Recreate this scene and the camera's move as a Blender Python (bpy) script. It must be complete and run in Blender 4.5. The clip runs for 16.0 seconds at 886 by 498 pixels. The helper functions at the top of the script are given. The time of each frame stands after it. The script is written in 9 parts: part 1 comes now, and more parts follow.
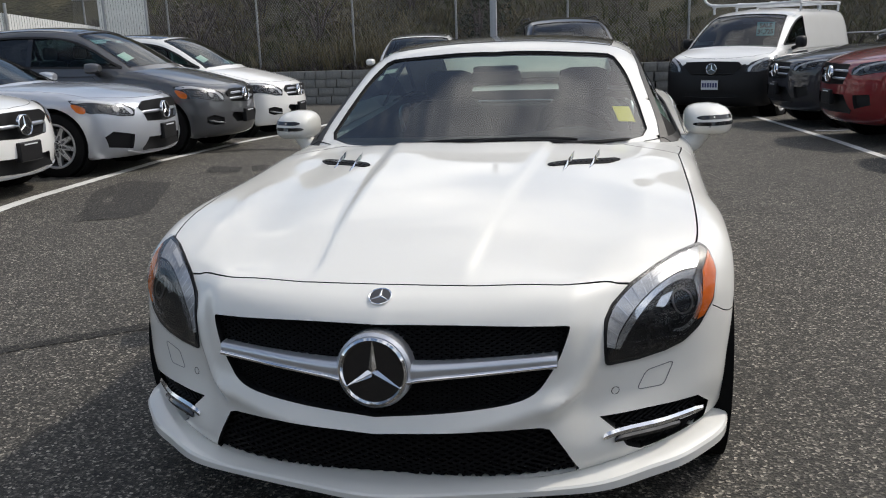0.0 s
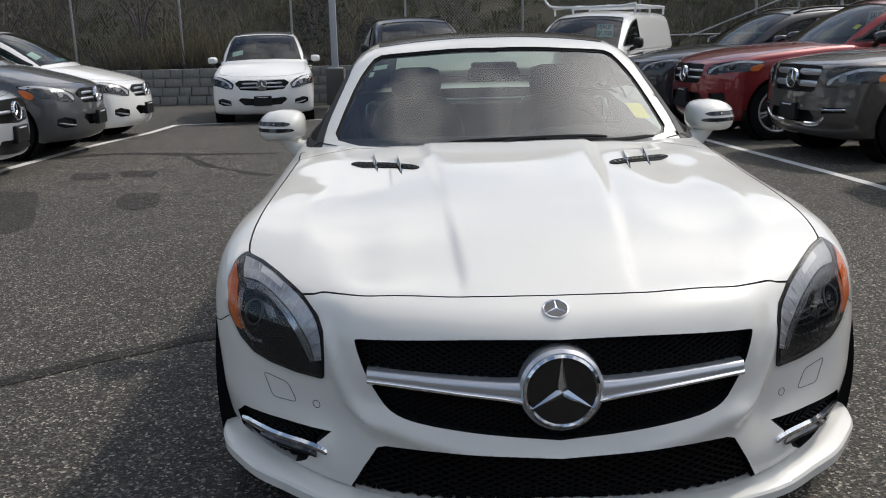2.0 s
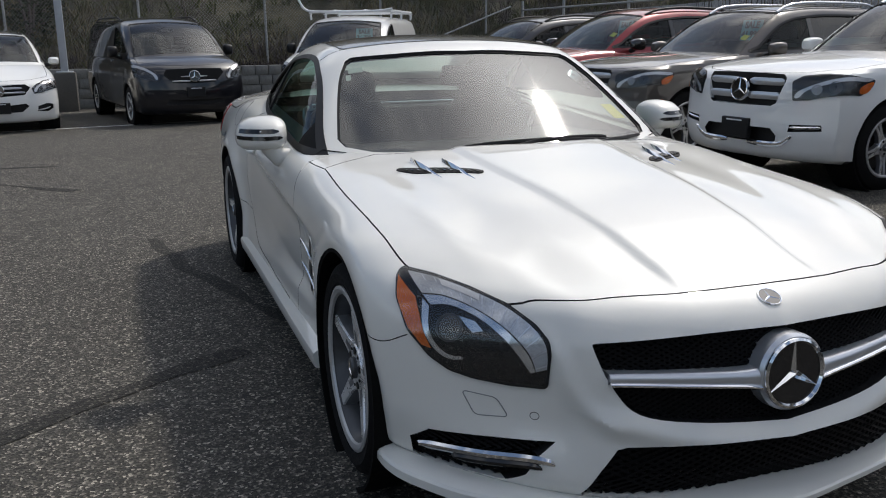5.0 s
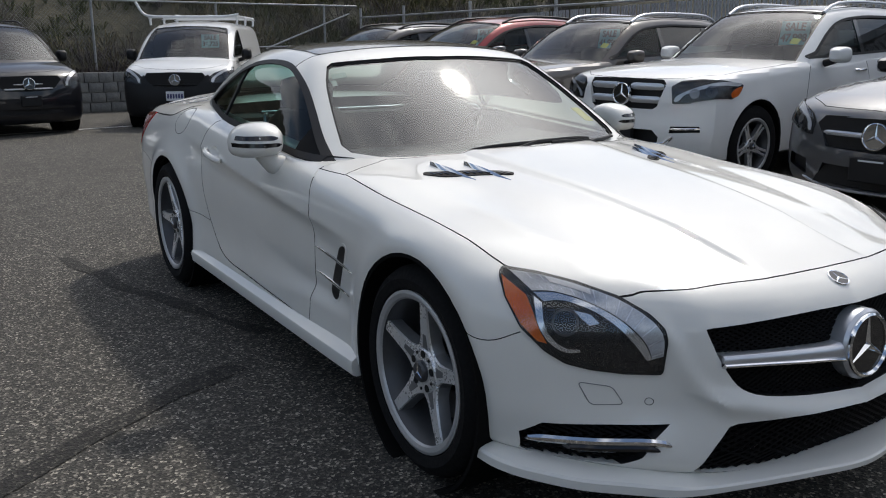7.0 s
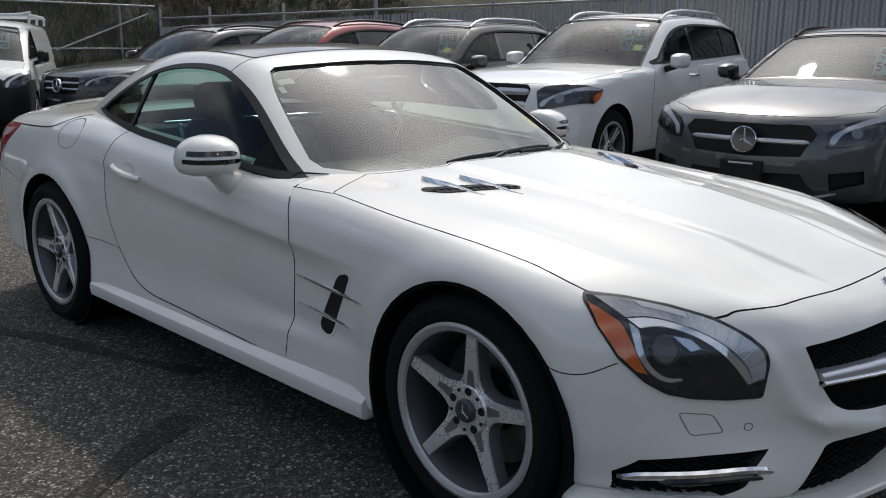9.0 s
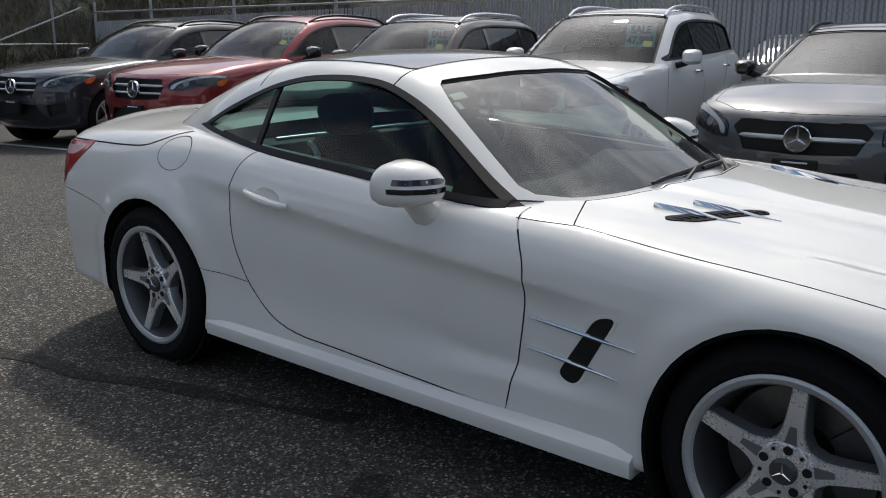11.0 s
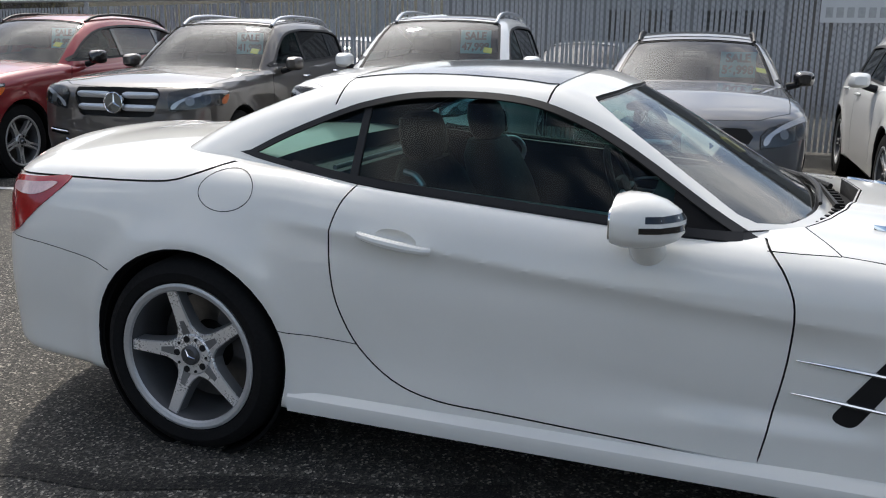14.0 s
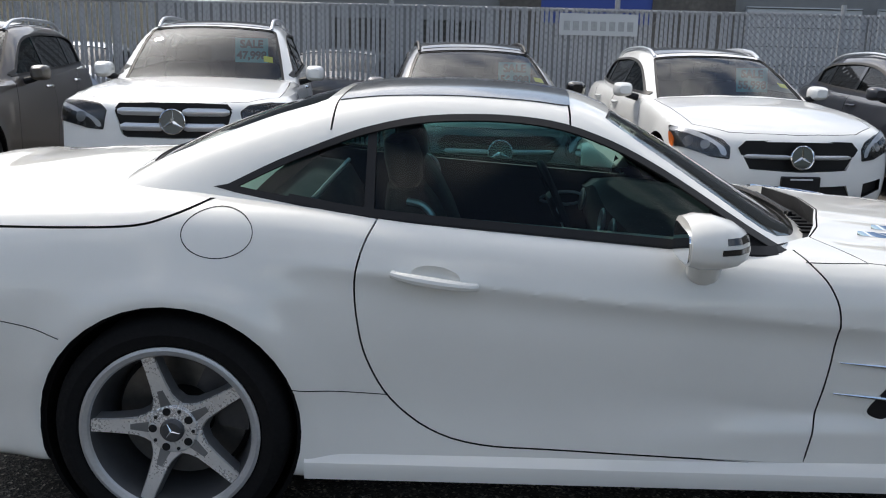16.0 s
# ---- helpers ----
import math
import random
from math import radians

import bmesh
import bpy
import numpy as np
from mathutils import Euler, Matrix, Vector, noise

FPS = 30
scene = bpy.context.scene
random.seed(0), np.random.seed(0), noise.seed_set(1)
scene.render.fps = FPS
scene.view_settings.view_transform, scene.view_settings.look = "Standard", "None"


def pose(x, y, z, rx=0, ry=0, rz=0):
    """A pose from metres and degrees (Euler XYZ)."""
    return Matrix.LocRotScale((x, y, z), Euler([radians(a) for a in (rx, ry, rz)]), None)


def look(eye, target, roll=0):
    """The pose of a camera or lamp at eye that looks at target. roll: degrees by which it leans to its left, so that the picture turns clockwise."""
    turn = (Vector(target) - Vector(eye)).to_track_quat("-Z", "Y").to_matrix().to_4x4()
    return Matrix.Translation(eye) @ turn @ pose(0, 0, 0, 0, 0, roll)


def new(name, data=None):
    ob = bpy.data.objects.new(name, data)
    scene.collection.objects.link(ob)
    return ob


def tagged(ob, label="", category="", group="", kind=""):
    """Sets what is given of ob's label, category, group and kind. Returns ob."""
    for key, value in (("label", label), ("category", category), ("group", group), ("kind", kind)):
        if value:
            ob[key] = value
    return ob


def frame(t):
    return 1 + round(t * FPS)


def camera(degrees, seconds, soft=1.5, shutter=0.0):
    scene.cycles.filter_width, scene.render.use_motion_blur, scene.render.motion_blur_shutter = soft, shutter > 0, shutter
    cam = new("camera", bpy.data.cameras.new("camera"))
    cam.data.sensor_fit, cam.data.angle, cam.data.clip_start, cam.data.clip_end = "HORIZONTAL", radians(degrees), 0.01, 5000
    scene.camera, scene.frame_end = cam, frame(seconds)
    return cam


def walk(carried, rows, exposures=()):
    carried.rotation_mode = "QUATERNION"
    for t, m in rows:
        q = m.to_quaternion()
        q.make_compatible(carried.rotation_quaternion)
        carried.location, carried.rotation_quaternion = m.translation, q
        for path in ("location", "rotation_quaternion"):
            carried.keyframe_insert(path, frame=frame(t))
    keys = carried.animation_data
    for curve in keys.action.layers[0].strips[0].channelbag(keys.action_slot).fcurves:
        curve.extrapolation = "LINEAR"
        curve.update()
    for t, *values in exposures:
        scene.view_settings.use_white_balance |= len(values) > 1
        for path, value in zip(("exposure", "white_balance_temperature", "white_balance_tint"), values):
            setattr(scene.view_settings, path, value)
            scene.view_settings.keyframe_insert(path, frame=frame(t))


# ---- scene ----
cam = camera(53.6, 16.0, soft=1.05)
PATH = [
    (0, (0.599, -2.768, 1.284), (0.188, -0.867, 0.818), -2.0),
    (0.5, (0.393, -2.697, 1.278), (0.087, -0.777, 0.811), -1.9),
    (1, (0.179, -2.696, 1.275), (-0.018, -0.761, 0.807), -1.7),
    (1.5, (-0.05, -2.717, 1.291), (-0.133, -0.775, 0.821), -1.5),
    (2, (-0.264, -2.667, 1.285), (-0.254, -0.725, 0.807), -1.4),
    (2.5, (-0.453, -2.621, 1.28), (-0.369, -0.682, 0.8), -1.3),
    (3, (-0.655, -2.661, 1.287), (-0.469, -0.729, 0.805), -1.1),
    (3.5, (-0.857, -2.68, 1.282), (-0.544, -0.764, 0.8), -1.0),
    (4, (-1.032, -2.571, 1.284), (-0.613, -0.676, 0.803), -0.8),
    (4.2, (-1.103, -2.535, 1.29), (-0.642, -0.649, 0.81), -0.7),
    (6.3, (-1.878, -2.231, 1.301), (-0.985, -0.505, 0.827), -0.5),
    (6.5, (-1.921, -2.208, 1.293), (-1.008, -0.492, 0.824), -0.4),
    (7, (-2.093, -2.136, 1.295), (-1.076, -0.479, 0.828), -0.2),
    (7.5, (-2.187, -2.016, 1.291), (-1.056, -0.436, 0.816), -0.4),
    (8, (-2.276, -1.813, 1.283), (-1.041, -0.31, 0.819), 0.3),
    (8.2, (-2.312, -1.752, 1.268), (-1.048, -0.271, 0.81), 0.4),
    (10.3, (-2.71, -0.926, 1.334), (-1.214, 0.312, 0.856), 0.2),
    (10.5, (-2.745, -0.818, 1.325), (-1.252, 0.425, 0.85), 0.1),
    (11, (-2.866, -0.576, 1.347), (-1.361, 0.653, 0.871), 0.1),
    (11.5, (-2.901, -0.316, 1.344), (-1.36, 0.867, 0.868), 0.1),
    (12, (-2.962, -0.124, 1.362), (-1.345, 0.954, 0.888), 0.3),
    (12.5, (-3.1, 0.102, 1.375), (-1.404, 1.05, 0.903), 0.4),
    (13, (-3.167, 0.34, 1.366), (-1.409, 1.171, 0.896), 0.6),
    (13.5, (-3.147, 0.613, 1.354), (-1.359, 1.376, 0.886), 0.6),
    (14, (-3.186, 0.869, 1.358), (-1.358, 1.534, 0.893), 0.8),
    (14.5, (-3.248, 1.11, 1.363), (-1.361, 1.588, 0.906), 1.1),
    (14.6, (-3.243, 1.159, 1.361), (-1.347, 1.598, 0.903), 1.1),
    (15, (-3.205, 1.348, 1.342), (-1.279, 1.64, 0.889), 1.1),
    (15.5, (-3.141, 1.58, 1.349), (-1.196, 1.708, 0.9), 1.2),
    (16, (-3.169, 1.843, 1.382), (-1.218, 1.842, 0.94), 1.4),
]
walk(cam, [(t, look(eye, target, roll)) for t, eye, target, roll in PATH],
     [(0, 0.20, 6850, 10), (4, 0.02, 6780, 10), (7, 0.06, 6720, 10), (8.2, -0.02, 6780, 10), (11, -0.02, 6740, 10), (11.6, 0.40, 6760, 10), (13.5, 0.50, 6800, 10), (16, 0.52, 6820, 10)])

# ---------------------------------------------------------------- world, sun
SUN = Vector((0.525, 0.40, 0.75)).normalized()
world = bpy.data.worlds.new("sky")
scene.world = world
world.use_nodes = True
wn, wl = world.node_tree.nodes, world.node_tree.links
wn.clear()
sky = wn.new("ShaderNodeTexSky")
sky.sky_type = "NISHITA"
sky.sun_disc = False
sky.sun_elevation = math.asin(SUN.z)
sky.sun_rotation = math.atan2(SUN.x, SUN.y)
sky.air_density, sky.dust_density, sky.ozone_density = 1.0, 1.5, 1.0
tc = wn.new("ShaderNodeTexCoord")
cmap = wn.new("ShaderNodeMapping")
cmap.inputs["Scale"].default_value = (1.9, 1.9, 2.3)
cn = wn.new("ShaderNodeTexNoise")
cn.inputs["Scale"].default_value = 2.1
cn.inputs["Detail"].default_value = 7
cn.inputs["Roughness"].default_value = 0.56
cr = wn.new("ShaderNodeValToRGB")
cr.color_ramp.elements[0].position, cr.color_ramp.elements[1].position = 0.46, 0.70
cloud = wn.new("ShaderNodeMixRGB")
cloud.inputs[2].default_value = (12.0, 12.1, 12.3, 1)
bg = wn.new("ShaderNodeBackground")
bg.inputs["Strength"].default_value = 0.118
wo = wn.new("ShaderNodeOutputWorld")
wl.new(tc.outputs["Generated"], cmap.inputs["Vector"])
wl.new(cmap.outputs["Vector"], cn.inputs["Vector"])
axes = wn.new("ShaderNodeSeparateXYZ")
lean = wn.new("ShaderNodeMath")
lean.operation, lean.inputs[1].default_value = "MULTIPLY_ADD", 0.04
wl.new(tc.outputs["Generated"], axes.inputs[0])
wl.new(axes.outputs["X"], lean.inputs[0])
wl.new(cn.outputs["Fac"], lean.inputs[2])
wl.new(lean.outputs[0], cr.inputs["Fac"])
glow = wn.new("ShaderNodeVectorMath")
glow.operation, glow.inputs[1].default_value = "DOT_PRODUCT", SUN
halo = wn.new("ShaderNodeMapRange")
halo.inputs["From Min"].default_value, halo.inputs["From Max"].default_value = 0.76, 1.0
near_sun = wn.new("ShaderNodeMath")
near_sun.operation, near_sun.inputs[1].default_value = "POWER", 3.6
bright = wn.new("ShaderNodeMath")
bright.operation, bright.inputs[1].default_value, bright.inputs[2].default_value = "MULTIPLY_ADD", 1.8, 1.0
veil = wn.new("ShaderNodeMath")
veil.operation = "MAXIMUM"
lit = wn.new("ShaderNodeVectorMath")
lit.operation, lit.inputs[0].default_value = "SCALE", (11.0, 11.2, 11.6)
wl.new(tc.outputs["Generated"], glow.inputs[0])
wl.new(glow.outputs["Value"], halo.inputs["Value"])
wl.new(halo.outputs[0], near_sun.inputs[0])
wl.new(near_sun.outputs[0], bright.inputs[0])
wl.new(bright.outputs[0], lit.inputs["Scale"])
wl.new(lit.outputs[0], cloud.inputs[2])
wl.new(cr.outputs["Color"], veil.inputs[0])
wl.new(near_sun.outputs[0], veil.inputs[1])
wl.new(veil.outputs[0], cloud.inputs[0])
wl.new(sky.outputs["Color"], cloud.inputs[1])
wl.new(cloud.outputs["Color"], bg.inputs["Color"])
wl.new(bg.outputs["Background"], wo.inputs["Surface"])

sun_data = bpy.data.lights.new("sun", "SUN")
sun_data.energy, sun_data.angle, sun_data.color = 1.85, radians(3.0), (1.0, 0.955, 0.89)
sun = new("sun", sun_data)
sun.matrix_world = look(SUN * 50, (0, 0, 0))

from mathutils.bvhtree import BVHTree

# ---------------------------------------------------------------- materials
def nodes_of(name):
    m = bpy.data.materials.new(name)
    m.use_nodes = True
    return m, m.node_tree.nodes, m.node_tree.links, m.node_tree.nodes["Principled BSDF"]


def plain(name, color, rough=0.5, metal=0.0, coat=0.0, grain=0.0, scale=60.0, bump=0.0, spec=0.5):
    """A surface with one colour, broken by two sizes of noise in tone, gloss and relief."""
    m, n, l, b = nodes_of(name)
    b.inputs["Base Color"].default_value = (*color, 1)
    b.inputs["Roughness"].default_value = rough
    b.inputs["Metallic"].default_value = metal
    b.inputs["Coat Weight"].default_value = coat
    b.inputs["Coat Roughness"].default_value = 0.03
    b.inputs["Specular IOR Level"].default_value = spec
    if grain or bump:
        tc = n.new("ShaderNodeTexCoord")
        a, c = n.new("ShaderNodeTexNoise"), n.new("ShaderNodeTexNoise")
        a.inputs["Scale"].default_value, c.inputs["Scale"].default_value = scale, scale * 0.07
        a.inputs["Detail"].default_value = c.inputs["Detail"].default_value = 4
        l.new(tc.outputs["Object"], a.inputs["Vector"]), l.new(tc.outputs["Object"], c.inputs["Vector"])
        add = n.new("ShaderNodeMath")
        l.new(a.outputs["Fac"], add.inputs[0]), l.new(c.outputs["Fac"], add.inputs[1])
        ramp = n.new("ShaderNodeMapRange")
        ramp.inputs["From Min"].default_value, ramp.inputs["From Max"].default_value = 0.6, 1.4
        ramp.inputs["To Min"].default_value, ramp.inputs["To Max"].default_value = 1 - grain, 1 + grain
        l.new(add.outputs[0], ramp.inputs["Value"])
        mul = n.new("ShaderNodeMixRGB")
        mul.blend_type, mul.inputs[0].default_value = "MULTIPLY", 1
        mul.inputs[1].default_value = (*color, 1)
        l.new(ramp.outputs[0], mul.inputs[2]), l.new(mul.outputs[0], b.inputs["Base Color"])
        r2 = n.new("ShaderNodeMath")
        r2.operation, r2.inputs[1].default_value = "MULTIPLY", rough
        l.new(ramp.outputs[0], r2.inputs[0]), l.new(r2.outputs[0], b.inputs["Roughness"])
        if bump:
            bp = n.new("ShaderNodeBump")
            bp.inputs["Strength"].default_value, bp.inputs["Distance"].default_value = bump, 0.004
            l.new(a.outputs["Fac"], bp.inputs["Height"]), l.new(bp.outputs[0], b.inputs["Normal"])
    return m


def car_paint(name, color, flake=0.0, rough=0.32, metal=0.0, coat=1.0, film=0.025):
    """Clear-coated paint: a faint flake, a slight waviness and a thin film of dust."""
    m, n, l, b = nodes_of(name)
    tc = n.new("ShaderNodeTexCoord")
    fl, du = n.new("ShaderNodeTexVoronoi"), n.new("ShaderNodeTexNoise")
    fl.inputs["Scale"].default_value, du.inputs["Scale"].default_value = 900, 3.2
    du.inputs["Detail"].default_value, du.inputs["Roughness"].default_value = 8, 0.62
    l.new(tc.outputs["Object"], fl.inputs["Vector"]), l.new(tc.outputs["Object"], du.inputs["Vector"])
    mx = n.new("ShaderNodeMixRGB")
    mx.inputs[0].default_value = flake
    mx.inputs[1].default_value = (*color, 1)
    l.new(fl.outputs["Color"], mx.inputs[2])
    mr = n.new("ShaderNodeMapRange")
    mr.inputs["From Min"].default_value, mr.inputs["From Max"].default_value = 0.45, 0.85
    mr.inputs["To Min"].default_value, mr.inputs["To Max"].default_value = 0.0, film
    l.new(du.outputs["Fac"], mr.inputs["Value"])
    dust = n.new("ShaderNodeMixRGB")
    dust.inputs[2].default_value = (0.40, 0.37, 0.32, 1)
    l.new(mr.outputs[0], dust.inputs[0]), l.new(mx.outputs[0], dust.inputs[1])
    l.new(dust.outputs[0], b.inputs["Base Color"])
    b.inputs["Metallic"].default_value, b.inputs["Roughness"].default_value = metal, rough
    b.inputs["Coat Weight"].default_value = coat
    b.inputs["Specular IOR Level"].default_value = 0.12
    cr = n.new("ShaderNodeMapRange")
    cr.inputs["To Min"].default_value, cr.inputs["To Max"].default_value = 0.0, 0.05
    b.inputs["Coat IOR"].default_value = 1.52
    l.new(du.outputs["Fac"], cr.inputs["Value"]), l.new(cr.outputs[0], b.inputs["Coat Roughness"])
    return m


def glass(name, tint, gloss=0.0, film=0.0, rough=0.015, ior=1.55):
    """A thin pane: tinted straight through, with the sky's gloss by the angle; film is a little dust on it."""
    m, n, l, b = nodes_of(name)
    n.remove(b)
    out = n["Material Output"]
    tr, gl, fr, mix = n.new("ShaderNodeBsdfTransparent"), n.new("ShaderNodeBsdfGlossy"), n.new("ShaderNodeFresnel"), n.new("ShaderNodeMixShader")
    tr.inputs["Color"].default_value = (*tint, 1)
    gl.inputs["Roughness"].default_value = rough
    fr.inputs["IOR"].default_value = ior
    add = n.new("ShaderNodeMath")
    add.inputs[1].default_value, add.use_clamp = gloss, True
    l.new(fr.outputs[0], add.inputs[0]), l.new(add.outputs[0], mix.inputs[0])
    last = tr.outputs[0]
    if film:
        df, nz, mr, tc, m2 = n.new("ShaderNodeBsdfDiffuse"), n.new("ShaderNodeTexNoise"), n.new("ShaderNodeMapRange"), n.new("ShaderNodeTexCoord"), n.new("ShaderNodeMixShader")
        df.inputs["Color"].default_value = (0.50, 0.51, 0.51, 1)
        nz.inputs["Scale"].default_value, nz.inputs["Detail"].default_value = 9, 6
        mr.inputs["To Min"].default_value, mr.inputs["To Max"].default_value = film * 0.4, film * 1.6
        l.new(tc.outputs["Object"], nz.inputs["Vector"]), l.new(nz.outputs["Fac"], mr.inputs["Value"])
        l.new(mr.outputs[0], m2.inputs[0]), l.new(tr.outputs[0], m2.inputs[1]), l.new(df.outputs[0], m2.inputs[2])
        last = m2.outputs[0]
    l.new(last, mix.inputs[1]), l.new(gl.outputs[0], mix.inputs[2])
    l.new(mix.outputs[0], out.inputs["Surface"])
    return m


M_WHITE = car_paint("pearl_white_paint", (0.79, 0.78, 0.735), flake=0.02, rough=0.38, film=0.10)
M_WHITE2 = car_paint("polar_white_paint", (0.80, 0.80, 0.78), rough=0.34, film=0.08)
M_SILVER = car_paint("iridium_silver_paint", (0.52, 0.55, 0.60), flake=0.06, metal=0.55, rough=0.34)
M_GREY = car_paint("mountain_grey_paint", (0.075, 0.078, 0.085), flake=0.03, metal=0.35, rough=0.33)
M_BROWN = car_paint("stone_brown_paint", (0.075, 0.066, 0.060), flake=0.03, metal=0.35, rough=0.33)
M_RED = car_paint("hyacinth_red_paint", (0.22, 0.012, 0.016), flake=0.02, metal=0.35, rough=0.30)
M_BLACK = car_paint("black_paint", (0.010, 0.010, 0.013), rough=0.28)
M_BLUEBLACK = car_paint("dark_blue_grey_paint", (0.020, 0.022, 0.030), flake=0.02, metal=0.2, rough=0.28)
M_TRIM = plain("black_plastic_trim", (0.011, 0.011, 0.012), 0.5, grain=0.15, scale=120, spec=0.3)
M_GRILLE = plain("matt_black_mesh", (0.004, 0.004, 0.0045), 0.65, spec=0.12)
M_GLOSSBLACK = plain("gloss_black", (0.008, 0.008, 0.009), 0.12, coat=0.6)
# base grey lifted to stand in for reflected cloud, plus a thin dust film
M_ROOFGLASS = plain("dusty_dark_roof_glass", (0.075, 0.076, 0.078), 0.14, coat=0.5, grain=0.25, scale=30)
M_RUBBER = plain("tyre_rubber", (0.0075, 0.0075, 0.008), 0.88, grain=0.25, scale=90, bump=0.15, spec=0.2)
M_ALLOY = plain("machined_alloy", (0.82, 0.82, 0.82), 0.28, metal=0.6, grain=0.08, scale=140)
M_RIMLIP = plain("silver_rim_lip", (0.50, 0.505, 0.51), 0.36, metal=0.45, grain=0.1, scale=120)
M_ALLOYGREY = plain("grey_alloy_pocket", (0.24, 0.245, 0.255), 0.42, metal=0.7, grain=0.1)
M_BARREL = plain("grey_rim_barrel", (0.085, 0.087, 0.092), 0.4, metal=0.5, grain=0.1)
M_DARKMETAL = plain("dark_brake_metal", (0.10, 0.10, 0.105), 0.5, metal=0.8, grain=0.3, scale=40)
M_DISC = plain("brake_disc_steel", (0.17, 0.165, 0.16), 0.38, metal=0.9, grain=0.2, scale=50)
M_CHROME = plain("chrome", (0.82, 0.83, 0.85), 0.07, metal=1.0)
M_SATIN = plain("satin_silver", (0.62, 0.64, 0.68), 0.28, metal=0.75)
M_LENS = glass("clear_lens", (0.95, 0.96, 0.97))
M_BOWL = plain("headlamp_dark_bowl", (0.014, 0.014, 0.015), 0.25, grain=0.2)
M_BOWLGREY = plain("headlamp_grey_bowl", (0.040, 0.042, 0.046), 0.22, metal=0.5, grain=0.5, scale=30)
M_REFLECT = plain("lamp_reflector", (0.75, 0.77, 0.80), 0.16, metal=0.9)
M_DRL = plain("light_guide_plastic", (0.62, 0.64, 0.68), 0.20, metal=0.3, coat=0.5, grain=0.3, scale=220)
M_AMBER = plain("amber_reflector", (0.75, 0.17, 0.02), 0.25, coat=0.6, grain=0.25, scale=200)
M_REDLENS = plain("red_lamp_lens", (0.38, 0.012, 0.014), 0.15, coat=0.8, grain=0.2, scale=120)
M_WHITELENS = plain("pale_lamp_lens", (0.72, 0.48, 0.48), 0.15, coat=0.8, grain=0.2, scale=120)
M_SHIELD = glass("windscreen_glass", (0.58, 0.68, 0.66), gloss=0.015, film=0.015, rough=0.045, ior=1.86)
M_SHIELD_SKY = glass("hazy_windscreen_glass", (0.44, 0.58, 0.56), gloss=0.0, film=0.004, rough=0.02, ior=1.62)
M_PANE = glass("green_side_glass", (0.34, 0.55, 0.54), gloss=0.0, film=0.001, ior=1.36)
M_DARKPANE = glass("privacy_glass", (0.10, 0.11, 0.12), gloss=0.02, film=0.02)
M_MIRROR = plain("mirror_glass", (0.85, 0.87, 0.88), 0.02, metal=1.0)
M_LEATHER = plain("black_leather", (0.014, 0.016, 0.018), 0.62, grain=0.25, scale=70, bump=0.2, spec=0.25)
M_DASH = plain("dashboard_plastic", (0.022, 0.024, 0.026), 0.66, grain=0.2, scale=90, bump=0.15, spec=0.25)
M_CARPET = plain("dark_carpet", (0.006, 0.006, 0.006), 0.95, grain=0.3, spec=0.1)
M_NOTE = plain("yellow_paper_tag", (0.78, 0.72, 0.06), 0.7, grain=0.05)
M_TAG = plain("pale_blue_card", (0.25, 0.70, 0.80), 0.6, grain=0.06)
M_INK = plain("dark_ink", (0.03, 0.07, 0.09), 0.7)
M_PAPER = plain("pale_paper", (0.66, 0.78, 0.74), 0.7, grain=0.05)
M_PLATE = plain("plate_white", (0.70, 0.71, 0.74), 0.4, grain=0.06)
M_PLATEINK = plain("plate_ink", (0.05, 0.06, 0.16), 0.5)


# ---------------------------------------------------------------- mesh kit
def part(name, data, material, parent=None, label="", category="", group="", kind=""):
    """Links a bmesh or a mesh as one object, under a thing or a part."""
    if isinstance(data, bmesh.types.BMesh):
        me = bpy.data.meshes.new(name)
        data.to_mesh(me)
        data.free()
    else:
        me = data
    if material is not None and not me.materials:
        for mt in (material if isinstance(material, (list, tuple)) else [material]):
            me.materials.append(mt)
    ob = new(name, me)
    if parent is not None:
        ob.parent = parent
    return tagged(ob, label, category, group, kind)


def thing(name, m, label, category, group="", kind=""):
    ob = new(name)
    ob.empty_display_size = 0.2
    ob.matrix_world = m
    return tagged(ob, label, category, group, kind)


def smooth(me, angle=35):
    me.polygons.foreach_set("use_smooth", [True] * len(me.polygons))
    me.set_sharp_from_angle(angle=radians(angle))
    return me


def curve1(pairs):
    """A smooth, overshoot-free curve through pairs of numbers."""
    xs, ys = np.array([p[0] for p in pairs], float), np.array([p[1] for p in pairs], float)
    h, d = np.diff(xs), np.diff(ys) / np.diff(xs)
    m = np.zeros(len(xs))
    m[0], m[-1] = d[0], d[-1]
    for i in range(1, len(xs) - 1):
        if d[i - 1] * d[i] > 0:
            w1, w2 = 2 * h[i] + h[i - 1], h[i] + 2 * h[i - 1]
            m[i] = (w1 + w2) / (w1 / d[i - 1] + w2 / d[i])

    def go(x):
        x = np.clip(np.asarray(x, float), xs[0], xs[-1])
        i = np.clip(np.searchsorted(xs, x) - 1, 0, len(h) - 1)
        t = (x - xs[i]) / h[i]
        return (ys[i] * (1 + 2 * t) * (1 - t) ** 2 + h[i] * m[i] * t * (1 - t) ** 2
                + ys[i + 1] * t * t * (3 - 2 * t) + h[i] * m[i + 1] * t * t * (t - 1))
    return go


def smax(a, b, r):
    h = np.maximum(r - np.abs(a - b), 0) / r
    return np.maximum(a, b) + h * h * r * 0.25


def sstep(a, b, x):
    t = np.clip((x - a) / (b - a), 0, 1)
    return t * t * (3 - 2 * t)


